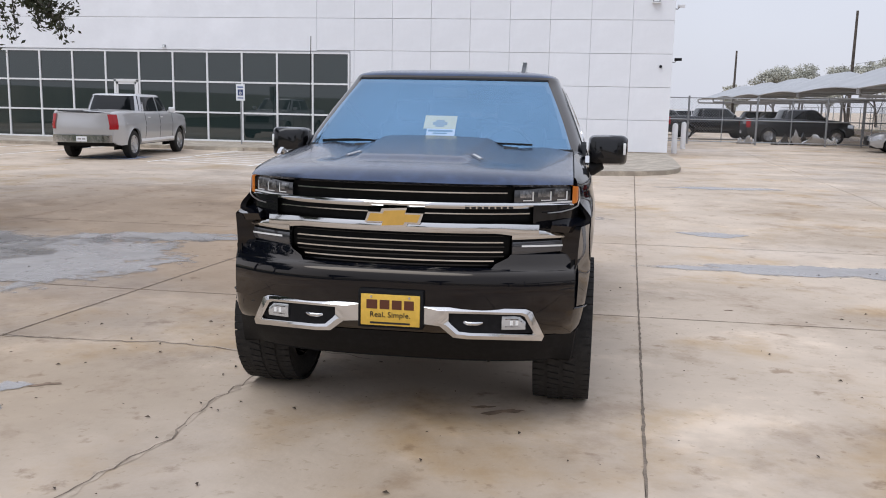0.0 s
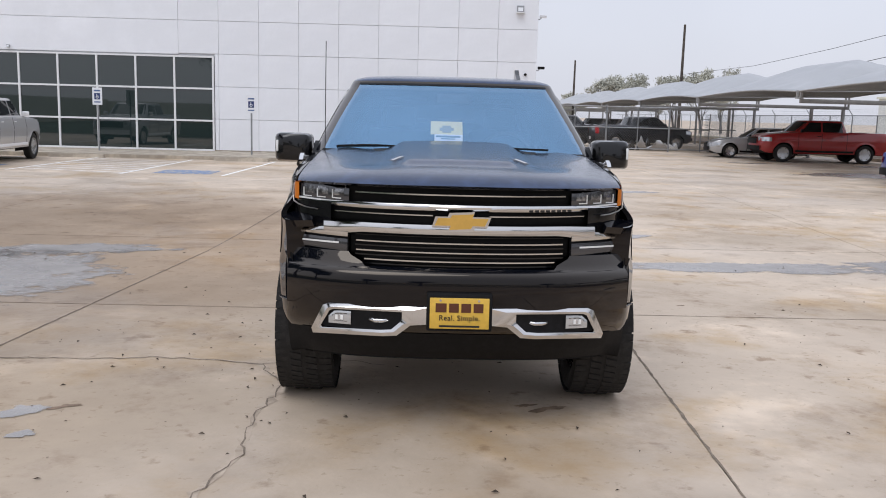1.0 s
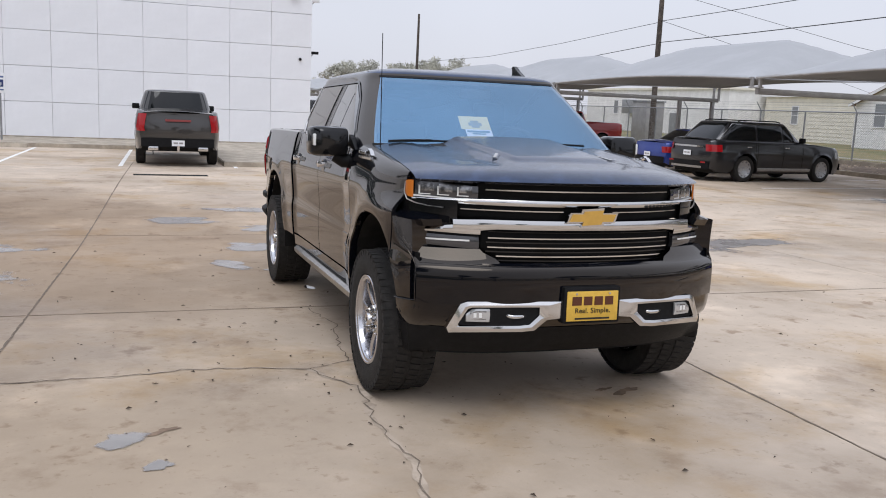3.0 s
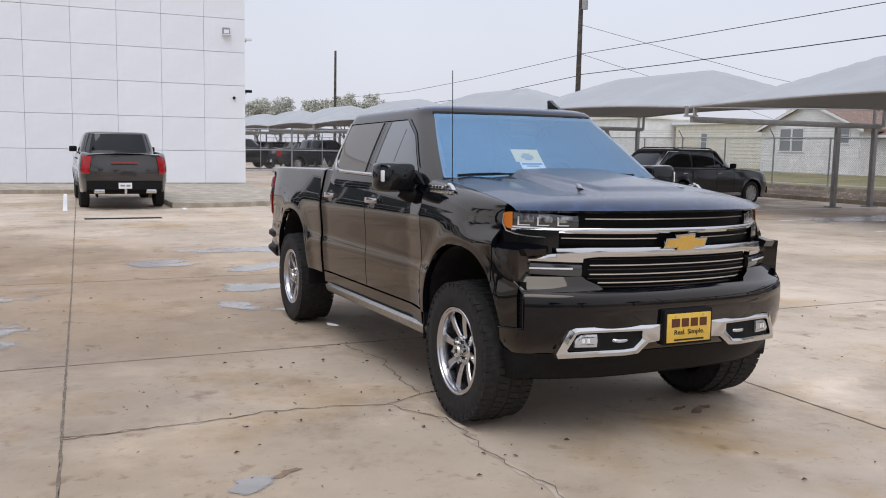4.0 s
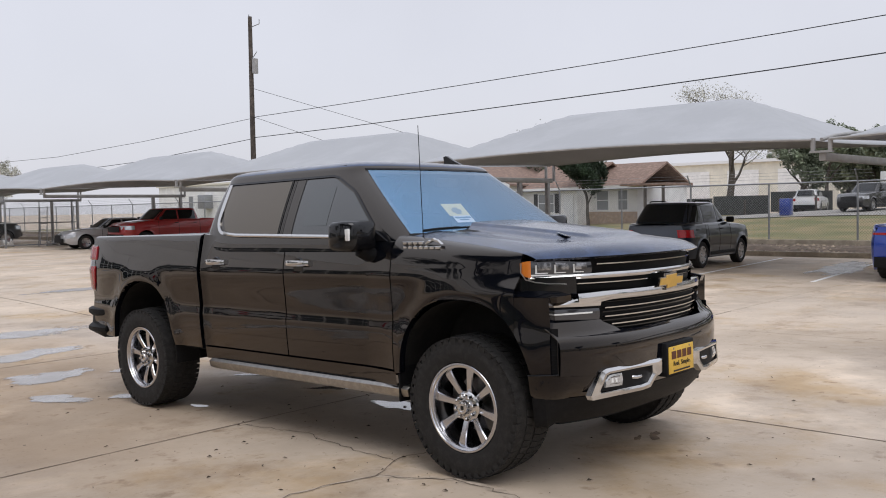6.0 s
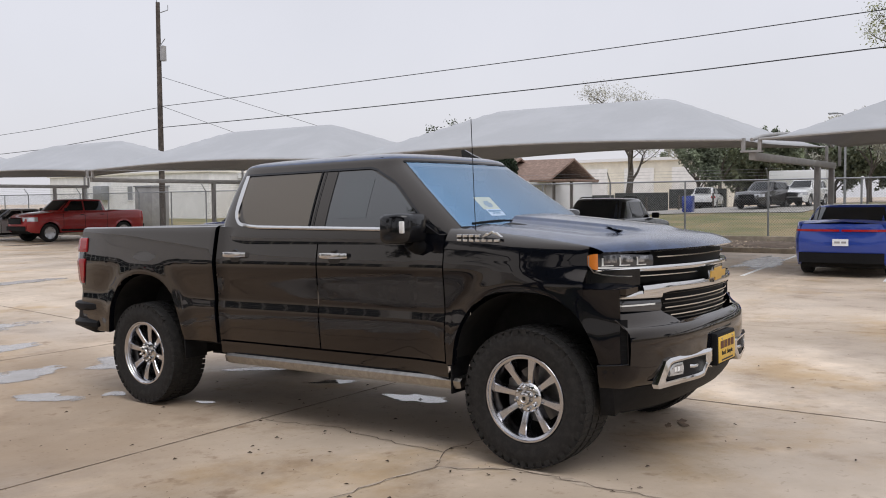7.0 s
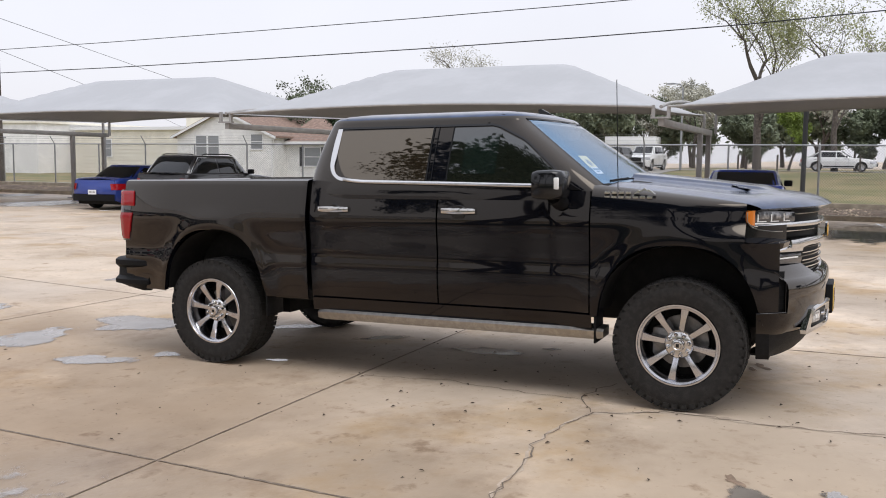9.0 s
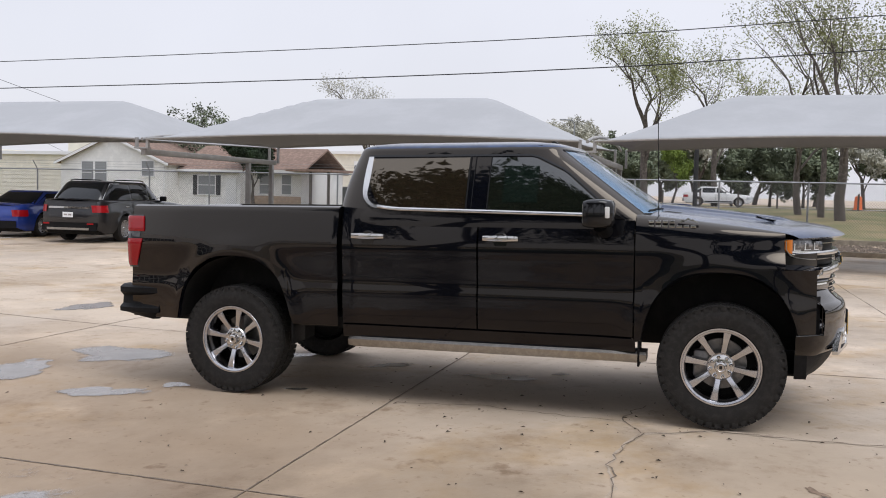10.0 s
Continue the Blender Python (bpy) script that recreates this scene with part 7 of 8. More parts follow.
SILVER = car_paint("silver_paint", (0.47, 0.465, 0.465), 0.35)
GREY = car_paint("dark_grey_paint", (0.045, 0.042, 0.040))
RED = car_paint("red_paint", (0.33, 0.012, 0.012), 0.1, 0.35)
BLUE = car_paint("blue_paint", (0.018, 0.055, 0.33), 0.3)
BLUE2 = car_paint("deep_blue_paint", (0.02, 0.05, 0.28), 0.3)
SLATE = car_paint("slate_blue_paint", (0.016, 0.022, 0.034))
CHARCOAL = car_paint("charcoal_paint", (0.014, 0.014, 0.017))
WHITE = car_paint("white_paint", (0.75, 0.75, 0.74), 0.0)
DARK = car_paint("black_car_paint", (0.012, 0.012, 0.014))
ALLOY = mat("alloy_wheel", (0.55, 0.55, 0.56), 0.25, 0.9)
PICK = dict(wb=3.65, of=0.95, orr=1.14, W=2.0, r=0.40, hood=1.20, cowl=1.30, belt0=1.30, belt1=1.34, deck=1.36, roof=1.86, ya0=0.42, ya1=1.10, yd1=2.72, yd0=2.92, bed=True, tail="tall", clear=0.40, pillars=(1.68,), spokes=6)

gz = ground_z
# silver pickup nosed up to the showroom
vehicle("pickup_truck", pose(-13.35, 22.75, 0, 0, 0, 180 + 5), SILVER, "silver crew-cab pickup parked facing the glass front", "pickup truck", rim=ALLOY, trim=MULLION, **PICK)
# dark grey pickup facing the wall
grey = vehicle("pickup_truck", pose(-1.2, 22.45, 0, 0, 0, 180 - 1), GREY, "dark grey crew-cab pickup parked facing the white wall", "pickup truck", rim=ALLOY, **PICK)
for x in (-0.58, 0.58):
    part("exhaust_tip", boxes((x - 0.12, 4.86, 0.40, x + 0.12, 5.0, 0.50), bevel=0.02), CHROME, grey, "", 40)
part("tailgate_mark", boxes((-0.30, 4.952, 1.10, 0.30, 4.962, 1.15)), mat("dull_red_mark", (0.25, 0.05, 0.05), 0.4), grey)
part("hitch_ball", tubes(([(0, 4.85, 0.42), (0, 5.05, 0.42), (0, 5.05, 0.52)], 0.03)), CHROME, grey)
# red pickup side-on
vehicle("pickup_truck", pose(15.7, 34.65, 0, 0, 0, 270), RED, "red crew-cab pickup parked side-on at the canopy", "pickup truck", rim=ALLOY, **dict(PICK, W=1.95))
vehicle("sedan", pose(14.6, 37.9, 0, 0, 0, 262), SILVER, "silver saloon car beside the red pickup", "car", wb=2.75, of=0.9, orr=1.0, W=1.82, r=0.32, hood=0.82, cowl=0.95, belt0=0.95, belt1=0.98, deck=1.02, roof=1.45, ya0=0.55, ya1=1.35, yd1=2.55, yd0=3.1, clear=0.22, rim=ALLOY, pillars=(1.75,))
# cars nosed in to the planted strip
SUV = dict(wb=2.86, of=0.92, orr=1.02, W=1.90, r=0.37, hood=1.02, cowl=1.12, belt0=1.12, belt1=1.18, deck=1.20, roof=1.70, ya0=0.62, ya1=1.35, yd1=3.35, yd0=3.72, clear=0.26)
vehicle("suv", pose(17.05, 17.35, 0, 0, 0, 97), CHARCOAL, "charcoal family SUV with chrome window trim, nosed in to the kerb", "SUV", rim=ALLOY, pillars=(1.62, 2.62), chrome_line=True, rails=True, spokes=10, strip=True, **dict(SUV, wb=SUV["wb"] + 0.22, orr=SUV["orr"] + 0.18, yd1=SUV["yd1"] + 0.12, yd0=SUV["yd0"] + 0.38))
vehicle("suv", pose(18.35, 7.75, 0, 0, 0, 93), SLATE, "small slate-blue crossover with silver wheels under the canopy", "SUV", rim=ALLOY, pillars=(1.50, 2.35), rails=True, spokes=5, **dict(SUV, wb=2.55, of=0.82, orr=0.86, W=1.78, r=0.335, hood=1.0, cowl=1.10, belt0=1.10, belt1=1.14, deck=1.15, roof=1.66, ya0=0.55, ya1=1.25, yd1=2.72, yd0=3.25))
vehicle("saloon_car", pose(17.95, 1.5, 0, 0, 0, 93), BLUE, "bright blue saloon with a full-width tail light", "car", rim=ALLOY, tail="bar", pillars=(1.85,), wb=3.05, of=0.9, orr=1.1, W=1.90, r=0.36, hood=0.95, cowl=1.05, belt0=1.05, belt1=1.08, deck=1.15, roof=1.48, ya0=0.75, ya1=1.55, yd1=2.75, yd0=3.65, clear=0.22)
vehicle("coupe", pose(17.4, 20.55, 0, 0, 0, 96), BLUE2, "deep blue two-door coupe", "car", rim=ALLOY, pillars=(), wb=2.85, of=0.85, orr=1.0, W=1.82, r=0.34, hood=0.85, cowl=0.93, belt0=0.93, belt1=0.96, deck=0.98, roof=1.38, ya0=0.7, ya1=1.5, yd1=2.35, yd0=3.2, clear=0.2)
# vehicles beyond the gate
for x, y, a, p, lb, kw in ((8.0, 61, 120, DARK, "black SUV parked beyond the gate", SUV), (10.5, 52.5, 100, DARK, "black pickup parked beyond the gate", PICK), (14.5, 47.5, 95, CHARCOAL, "dark crew-cab pickup with a ladder rack", PICK), (17.5, 58, 90, DARK, "dark saloon under the far canopies", SUV), (18.5, 64, 90, SILVER, "pale car under the far canopies", SUV), (18.5, 70, 90, GREY, "grey car under the far canopies", SUV), (18, 76, 90, DARK, "dark car under the far canopies", SUV), (12.5, 84, 95, SILVER, "silver car far up the yard", SUV), (9.5, 88, 95, GREY, "grey car far up the yard", SUV)):
    vehicle("pickup_truck" if kw is PICK else "suv", pose(x, y, 0, 0, 0, a), p, lb, "pickup truck" if kw is PICK else "SUV", group="cars beyond the gate", **(kw if kw is PICK else dict(kw, pillars=(1.62,))))
# parked across the lawn
for x, y, a, p, lb in ((50, 13.8, -98, GREY, "grey SUV parked across the lawn"), (53.5, 12.2, -95, WHITE, "white SUV parked across the lawn"), (66, 22, 100, WHITE, "white SUV near the depot fence"), (72, 17.5, -80, WHITE, "white pickup far across the lawn"), (62, -1.5, 0, WHITE, "white car passing the far kerb")):
    vehicle("suv", pose(x, y, lawn_z(x, y) + 0.03, 0, 0, a), p, lb, "SUV", group="cars across the lawn", rim=ALLOY, pillars=(1.62, 2.62), **(SUV if y > 0 else dict(SUV, roof=1.45, hood=0.85, cowl=0.95, belt0=0.95, belt1=0.98, deck=1.0, r=0.32, yd1=2.7, yd0=3.4)))

# salvaged body panels stacked at the gate
rnd = random.Random(3)
for x, y, s_, p in ((12.4, 43.6, 0.95, SILVER), (13.3, 43.9, 0.7, WHITE), (15.9, 43.5, 0.45, WHITE), (11.2, 43.8, 0.6, GREY), (12.9, 44.6, 0.8, DARK), (9.4, 44.0, 0.5, SILVER)):
    b = thing("bumper_cover", pose(x, y, 0, 0, 0, rnd.uniform(-30, 30)), "loose car bumper cover lying by the gate", "car part", "salvaged car parts")
    bm = bmesh.new()
    rows = []
    for k in range(9):
        a = math.pi * k / 8
        rows.append([(math.cos(a) * s_ * (1 - 0.1 * q), math.sin(a) * 0.45 * s_ * (1 - 0.2 * q), 0.02 + 0.20 * q * s_ * (0.75 + 0.35 * math.sin(3 * a + x)) + 0.07 * math.sin(a * 4 + q) * q) for q in range(4)])
    grid(bm, rows)
    ob = part("shell", bm, p, b, "", 60)
    sm = ob.modifiers.new("thickness", "SOLIDIFY")
    sm.thickness = 0.02
ladder = thing("step_ladder", pose(15.0, 43.4, 0, 8), "silver ladder leaning behind the gate", "ladder")
for x in (0, 0.42):
    part("stile", tubes(([(x, 0, 0), (x, 0.1, 2.1)], 0.025), seg=6), GALV, ladder)
for k in range(6):
    part("rung", tubes(([(0, 0.1 * (0.3 + 0.3 * k) / 2.1, 0.3 + 0.3 * k), (0.42, 0.1 * (0.3 + 0.3 * k) / 2.1, 0.3 + 0.3 * k)], 0.018), seg=6), GALV, ladder)


# ---- houses behind the fence ----
def lap_wall(house_, x, y0, y1, z0, top_at, material, lap=0.19):
    """Lapped boards on a wall that faces -x; top_at(y) closes a gable."""
    z = z0
    hi = max(top_at(y0), top_at((y0 + y1) / 2), top_at(y1))
    while z < hi:
        ya, yb = y0, y1
        while ya < yb and top_at(ya) < z + lap * 0.5:
            ya += 0.12
        while yb > ya and top_at(yb) < z + lap * 0.5:
            yb -= 0.12
        if yb - ya > 0.2:
            bm = bmesh.new()
            prism(bm, [(x - 0.035, z), (x, z), (x, z + lap), (x - 0.006, z + lap)], 1, ya, yb)
            part("board", bm, material, house_)
        z += lap


def house_window(parent, x, y, z, w, h, shutters=False):
    win = part("window", boxes((x - 0.07, y - w / 2 - 0.07, z - 0.07, x - 0.03, y - w / 2, z + h + 0.07), (x - 0.07, y + w / 2, z - 0.07, x - 0.03, y + w / 2 + 0.07, z + h + 0.07), (x - 0.07, y - w / 2, z + h, x - 0.03, y + w / 2, z + h + 0.07), (x - 0.09, y - w / 2 - 0.1, z - 0.09, x - 0.03, y + w / 2 + 0.1, z), (x - 0.06, y - w / 2, z + h / 2 - 0.025, x - 0.03, y + w / 2, z + h / 2 + 0.025)), MULLION, parent)
    part("pane", boxes((x - 0.05, y - w / 2, z, x - 0.04, y + w / 2, z + h)), HOUSE_GLASS, win)
    if shutters:
        for s in (-1, 1):
            part("shutter", boxes((x - 0.07, y + s * (w / 2 + 0.25) - 0.17, z - 0.05, x - 0.035, y + s * (w / 2 + 0.25) + 0.17, z + h + 0.05)), SHUTTER, parent)


def gable_block(h, x, y0, y1, depth, z0, eave, ridge, wall_m, roof_m, front_gable, over=0.35):
    ym = (y0 + y1) / 2
    part("wall", boxes((x, y0, z0 - 0.5, x + depth, y1, z0 + eave)), wall_m, h)
    if front_gable:
        lap_wall(h, x, y0, y1, z0, lambda y: z0 + eave + (ridge - eave) * (1 - abs(y - ym) / ((y1 - y0) / 2)), wall_m)
        bm = bmesh.new()
        prism(bm, [(y0, z0 + eave), (y1, z0 + eave), (ym, z0 + ridge)], 0, x, x + depth)
        part("gable", bm, wall_m, h)
        for s, ya in ((-1, y0), (1, y1)):
            sl = (ridge - eave) / ((y1 - y0) / 2)
            bm = bmesh.new()
            e0 = (ya + s * over, z0 + eave - sl * over)
            prism(bm, [e0, (ym, z0 + ridge), (ym, z0 + ridge + 0.14), (e0[0], e0[1] + 0.14)], 0, x - over, x + depth + over)
            part("roof_slope", bm, roof_m, h)
            bm = bmesh.new()
            prism(bm, [(e0[0], e0[1] - 0.08), (ym, z0 + ridge - 0.08), (ym, z0 + ridge + 0.10), (e0[0], e0[1] + 0.10)], 0, x - over - 0.03, x - over)
            part("barge_board", bm, MULLION, h)
    else:
        lap_wall(h, x, y0, y1, z0, lambda y: z0 + eave, wall_m)
        xm = x + depth / 2
        sl = (ridge - eave) / (depth / 2)
        bm = bmesh.new()
        prism(bm, [(x - over, z0 + eave - sl * over), (xm, z0 + ridge), (x + depth + over, z0 + eave - sl * over), (x + depth + over, z0 + eave - sl * over + 0.14), (xm, z0 + ridge + 0.14), (x - over, z0 + eave - sl * over + 0.14)], 1, y0 - over, y1 + over)
        part("roof_slope", bm, roof_m, h)
        part("fascia", boxes((x - over - 0.03, y0 - over, z0 + eave - sl * over - 0.06, x - over, y1 + over, z0 + eave - sl * over + 0.14)), MULLION, h)


HX = 45.0
hz0 = 0.28
house = thing("house", pose(0, 0, 0), "white weatherboarded bungalow with red-brown shingle roof", "house")
gable_block(house, HX, 35.8, 44.4, 9, hz0, 2.95, 4.75, SIDING, ROOF_RED, True)
gable_block(house, HX + 1.5, 31.0, 35.8, 8, hz0, 2.60, 4.3, SIDING, ROOF_RED, False)
for y, z, w, h, sh in ((42.15, 1.46, 0.95, 1.5, False), (41.05, 1.46, 0.95, 1.5, False), (37.25, 2.05, 0.95, 1.0, False)):
    house_window(house, HX, y, hz0 + z, w, h, sh)
house_window(house, HX + 1.5, 33.6, hz0 + 0.9, 1.3, 1.25, True)
part("gutter_pipe", tubes(([(HX - 0.08, 35.95, hz0), (HX - 0.08, 35.95, hz0 + 2.7)], 0.05), seg=6), MULLION, house)
part("door", boxes((HX + 1.42, 31.3, hz0, HX + 1.47, 32.1, hz0 + 2.05)), MULLION, house)

bay = thing("house", pose(0, 0, 0), "low white cottage with brick base and shingled porch", "house")
gable_block(bay, 48.0, 27.2, 31.0, 7, 0.45, 2.5, 4.0, SIDING, ROOF_RED, False)
house_window(bay, 48.0, 29.9, 1.3, 0.9, 1.3)
house_window(bay, 48.0, 28.3, 1.3, 0.7, 1.3)
part("brick_base", boxes((47.88, 27.2, 0.0, 47.96, 31.0, 1.15)), mat("tan_brick", (0.50, 0.38, 0.29), 0.9, var=0.2, scale=6), bay)
part("porch_roof", boxes((46.4, 24.2, 2.85, 50, 27.6, 3.0)), ROOF_RED, bay)
for y in (24.5, 25.8):
    part("porch_post", boxes((46.6, y, 0.0, 46.75, y + 0.15, 2.85)), BARK, bay)

cream = thing("annexe", pose(0, 0, 0), "long cream clad building behind the fence", "building")
part("wall", boxes((50, 46.0, -0.2, 62, 60.0, 3.9)), CREAM, cream)
lap_wall(cream, 50, 46.0, 60.0, 0.2, lambda y: 3.9, CREAM, 0.3)
part("roof_edge", boxes((49.7, 45.7, 3.9, 62.3, 60.3, 4.15)), MULLION, cream)
house_window(cream, 50, 48.2, 1.7, 0.7, 1.4)
house_window(cream, 50, 56.2, 1.7, 0.7, 1.4)
part("upper_block", boxes((56, 45, 0, 66, 53, 5.6)), BUFF, cream)
white_b = thing("workshop", pose(0, 0, 0), "plain white rendered workshop behind the fence", "building")
part("wall", boxes((46.5, 60.5, -0.2, 60, 86.0, 4.4)), SIDING, white_b)
part("roof_edge", boxes((46.3, 60.3, 4.4, 60.2, 86.2, 4.6)), CREAM, white_b)
for y in (72, 79.5):
    house_window(white_b, 46.5, y, 2.0, 0.8, 1.3)
part("condenser", boxes((45.6, 75.5, 2.0, 46.5, 76.9, 3.4), bevel=0.03), GALV, white_b, "air-conditioning unit on the wall", 40)
part("door", boxes((46.38, 68.0, 0.1, 46.46, 69.2, 2.2)), GALV, white_b)
tank = thing("meter_cabinet", pose(27.0, 42.0, 0.3), "grey steel cabinet behind the fence", "cabinet")
part("body", boxes((-0.6, -0.8, 0, 0.6, 0.8, 2.3), bevel=0.02), STEEL_PAINT, tank, "", 40)
part("cap", boxes((-0.66, -0.86, 2.3, 0.66, 0.86, 2.38)), GALV, tank)
depot = thing("warehouse", pose(0, 0, 0), "distant cream metal warehouse", "building")
part("wall", boxes((112, 35.5, 0, 140, 60, 7.0)), CREAM, depot)
part("roof_edge", boxes((111.5, 35.0, 7.0, 140.5, 60.5, 7.4)), MULLION, depot)
for y in (41, 48, 55):
    part("roller_door", boxes((111.8, y - 2.2, 1.5, 111.95, y + 2.2, 6.0)), SIDING, depot)
trailer = thing("box_trailer", pose(84, 19.5, lawn_z(84, 19) + 0.4), "white box trailer parked far off", "trailer")
part("body", boxes((-1.2, -2.6, 0.9, 1.2, 2.6, 2.9), bevel=0.05), WHITE, trailer, "", 40)
part("chassis", boxes((-1.0, -2.4, 0.0, 1.0, 2.4, 0.9)), UNDER, trailer)
fence2 = thing("rail_fence", pose(0, 0, 0), "dark low fence along the far side of the lawn", "fence", kind="structure")
for k in range(34):
    y = -30 + 2.6 * k
    part("post", boxes((59.0, y - 0.06, lawn_z(59, y) - 0.1, 59.12, y + 0.06, lawn_z(59, y) + 1.15)), BARK, fence2)
for k in range(10, 17):
    y = -30 + 5.2 * k
    part("mesh_panel", boxes((70, y, lawn_z(70, y), 70.06, y + 5.1, lawn_z(70, y) + 1.7)), mat("dark_screen", (0.07, 0.075, 0.075), 0.8, var=0.2, scale=2) if k == 10 else bpy.data.materials["dark_screen"], fence2)
barrel = thing("traffic_barrel", pose(62, -9.6, lawn_z(62, -9.6) + 0.03), "orange and white traffic barrel by the street", "traffic barrel")
bm = bmesh.new()
lathe(bm, [(0, 0.0), (0, 0.34), (0.05, 0.34), (0.06, 0.29), (0.95, 0.24), (1.0, 0.0)], 16, 2)
part("drum", bm, mat("orange_plastic", (0.75, 0.16, 0.04), 0.5), barrel, "", 40)
bin_ = thing("recycling_bin", pose(47.5, 17.0, lawn_z(47.5, 17) + 0.03), "blue plastic wheeled recycling bin", "bin")
part("body", boxes((-0.3, -0.3, 0, 0.3, 0.3, 1.0), bevel=0.04), BLUE2, bin_, "", 40)
lamp = thing("street_lamp", pose(58, 10.2, lawn_z(58, 10.2)), "tall thin street lamp with a curved arm", "street lamp")
bm = bmesh.new()
tube(bm, [(0, 0, 0), (0, 0, 5.75), (0, 0.2, 6.05), (0, 0.7, 6.12)], [0.09, 0.06, 0.05, 0.05], 8)
part("mast", bm, GALV, lamp)
part("lantern", boxes((-0.12, 0.6, 6.05, 0.12, 1.1, 6.16), bevel=0.03), GALV, lamp)
mast = thing("steel_mast", pose(36.5, 1.05, 0.3), "dark grey steel mast behind the fence", "mast")
part("mast_tube", tubes(([(0, 0, 0), (0, 0, 4.4)], 0.11), seg=12), WIRE, mast)


# ---- trees ----
def tree(x, y, h, spread, seed, leaf, label, r=0.22, leaves=5200, fork=0.33, size=0.09, name="tree", lean=(0, 0), z=None, density=1.0, droop=0.0):
    rnd = random.Random(seed)
    z = lawn_z(x, y) if z is None else z
    t = thing(name, pose(x, y, z), label, "tree" if name == "tree" else "shrub", "trees" if name == "tree" else "")
    bm = bmesh.new()
    tips = []

    def limb(p, d, length, rad, level):
        n = 4
        pts, rs = [Vector(p)], [rad]
        cur = Vector(d)
        for k in range(n):
            cur = (cur + Vector((rnd.uniform(-0.22, 0.22), rnd.uniform(-0.22, 0.22), rnd.uniform(-0.08, 0.16) - droop * level * 0.05))).normalized()
            pts.append(pts[-1] + cur * length / n)
            rs.append(rad * (1 - 0.45 * (k + 1) / n))
        tube(bm, pts, rs, 7 if level < 2 else 4, cap=False)
        if level >= 2:
            tips.extend(pts[2:])
        if level >= 4:
            return
        kids = 4 if level < 2 else 3
        for k in range(kids):
            a = 2 * math.pi * (k + rnd.random() * 0.7) / kids
            side = Vector((math.cos(a), math.sin(a), 0))
            nd = (cur * rnd.uniform(0.55, 0.95) + side * spread * rnd.uniform(0.55, 1.0) + Vector((0, 0, 0.18))).normalized()
            start = pts[-1] if k < 2 else pts[rnd.choice((2, 3))]
            limb(start, nd, length * rnd.uniform(0.62, 0.80), rs[-1] * (0.78 if k < 2 else 0.6), level + 1)

    limb((0, 0, -0.2), (lean[0], lean[1], 1), h * fork, r, 0)
    part("trunk", bm, BARK, t, "", 60)
    top = max(p.z for p in tips)
    me = t.children[0].data
    k_ = h / top
    me.transform(Matrix.Diagonal((1, 1, k_, 1)))
    pts = np.array([[p.x, p.y, p.z * k_] for p in tips])
    gen = np.random.default_rng(seed)
    n = int(leaves * density)
    c = pts[gen.integers(0, len(pts), n)] + gen.normal(0, h * 0.022, (n, 3))
    a1 = gen.normal(0, 1, (n, 3))
    a1 /= np.linalg.norm(a1, axis=1)[:, None]
    a2 = np.cross(a1, gen.normal(0, 1, (n, 3)))
    a2 /= np.linalg.norm(a2, axis=1)[:, None]
    s1 = gen.uniform(0.6, 1.3, (n, 1)) * size
    s2 = s1 * 0.5
    v = np.stack([c - a1 * s1, c + a2 * s2, c + a1 * s1, c - a2 * s2], 1).reshape(-1, 3)
    me = bpy.data.meshes.new("crown")
    me.from_pydata(v.tolist(), [], [(4 * q, 4 * q + 1, 4 * q + 2, 4 * q + 3) for q in range(n)])
    me.materials.append(leaf)
    ob = new("crown", me)
    ob.parent = t
    return t


def broaden(t, wide, z0, h):
    """Give a tree a broad crown that starts low."""
    for c in t.children:
        zs = [v.co.z for v in c.data.vertices]
        lo, hi = min(zs), max(zs)
        if c.name.startswith("crown"):
            c.data.transform(Matrix.Translation((0, 0, z0)) @ Matrix.Diagonal((wide, wide, (h - z0) / (hi - lo), 1)) @ Matrix.Translation((0, 0, -lo)))
        else:
            c.data.transform(Matrix.Diagonal((wide * 0.8, wide * 0.8, 0.85, 1)))


SP = "tall tree with sparse fresh spring leaves"
tree(60, 5.2, 14.0, 1.30, 11, LEAF, SP, 0.34, 9000, 0.24, 0.085, lean=(0.05, 0.04))
tree(43.5, -6.2, 14.5, 1.0, 12, LEAF, SP, 0.30, 4600, 0.30, 0.075, lean=(0, 0.05))
tree(48, -4.5, 12.5, 1.30, 13, LEAF, SP, 0.22, 4400, 0.34, 0.075, lean=(0, 0.10))
tree(46, -5.5, 13.5, 1.1, 14, LEAF, SP, 0.20, 4200, 0.32, 0.075, lean=(0.05, -0.05))
tree(62, 0.2, 13.0, 1.25, 33, LEAF, SP, 0.26, 4200, 0.34, 0.085)
tree(52, -14, 14.0, 1.0, 15, LEAF, SP, 0.24, 4400, 0.32, 0.085)
tree(85, 37.6, 14.2, 1.95, 64, LEAF_HAZE_PALE, "large tree in thin bud, paled by haze in its colour", 0.46, 5000, 0.30, 0.10)
tree(45.2, 29.3, 5.0, 1.25, 17, LEAF_DARK, "dense dark evergreen tree before the house", 0.14, 26000, 0.30, 0.075, lean=(0, -0.12))
tree(55.2, 37.5, 7.8, 0.8, 18, LEAF_BUSH, "dark ragged tree behind the house", 0.2, 5000, 0.5, 0.12)
tree(66, 23.0, 6.0, 0.9, 19, LEAF_HAZE_FAR, "dark green tree beside the depot", 0.2, 9000, 0.35, 0.12)
tree(80, 26, 8.5, 1.3, 20, LEAF_HAZE_FAR, "dark green tree far across the lawn", 0.25, 9000, 0.3, 0.14)
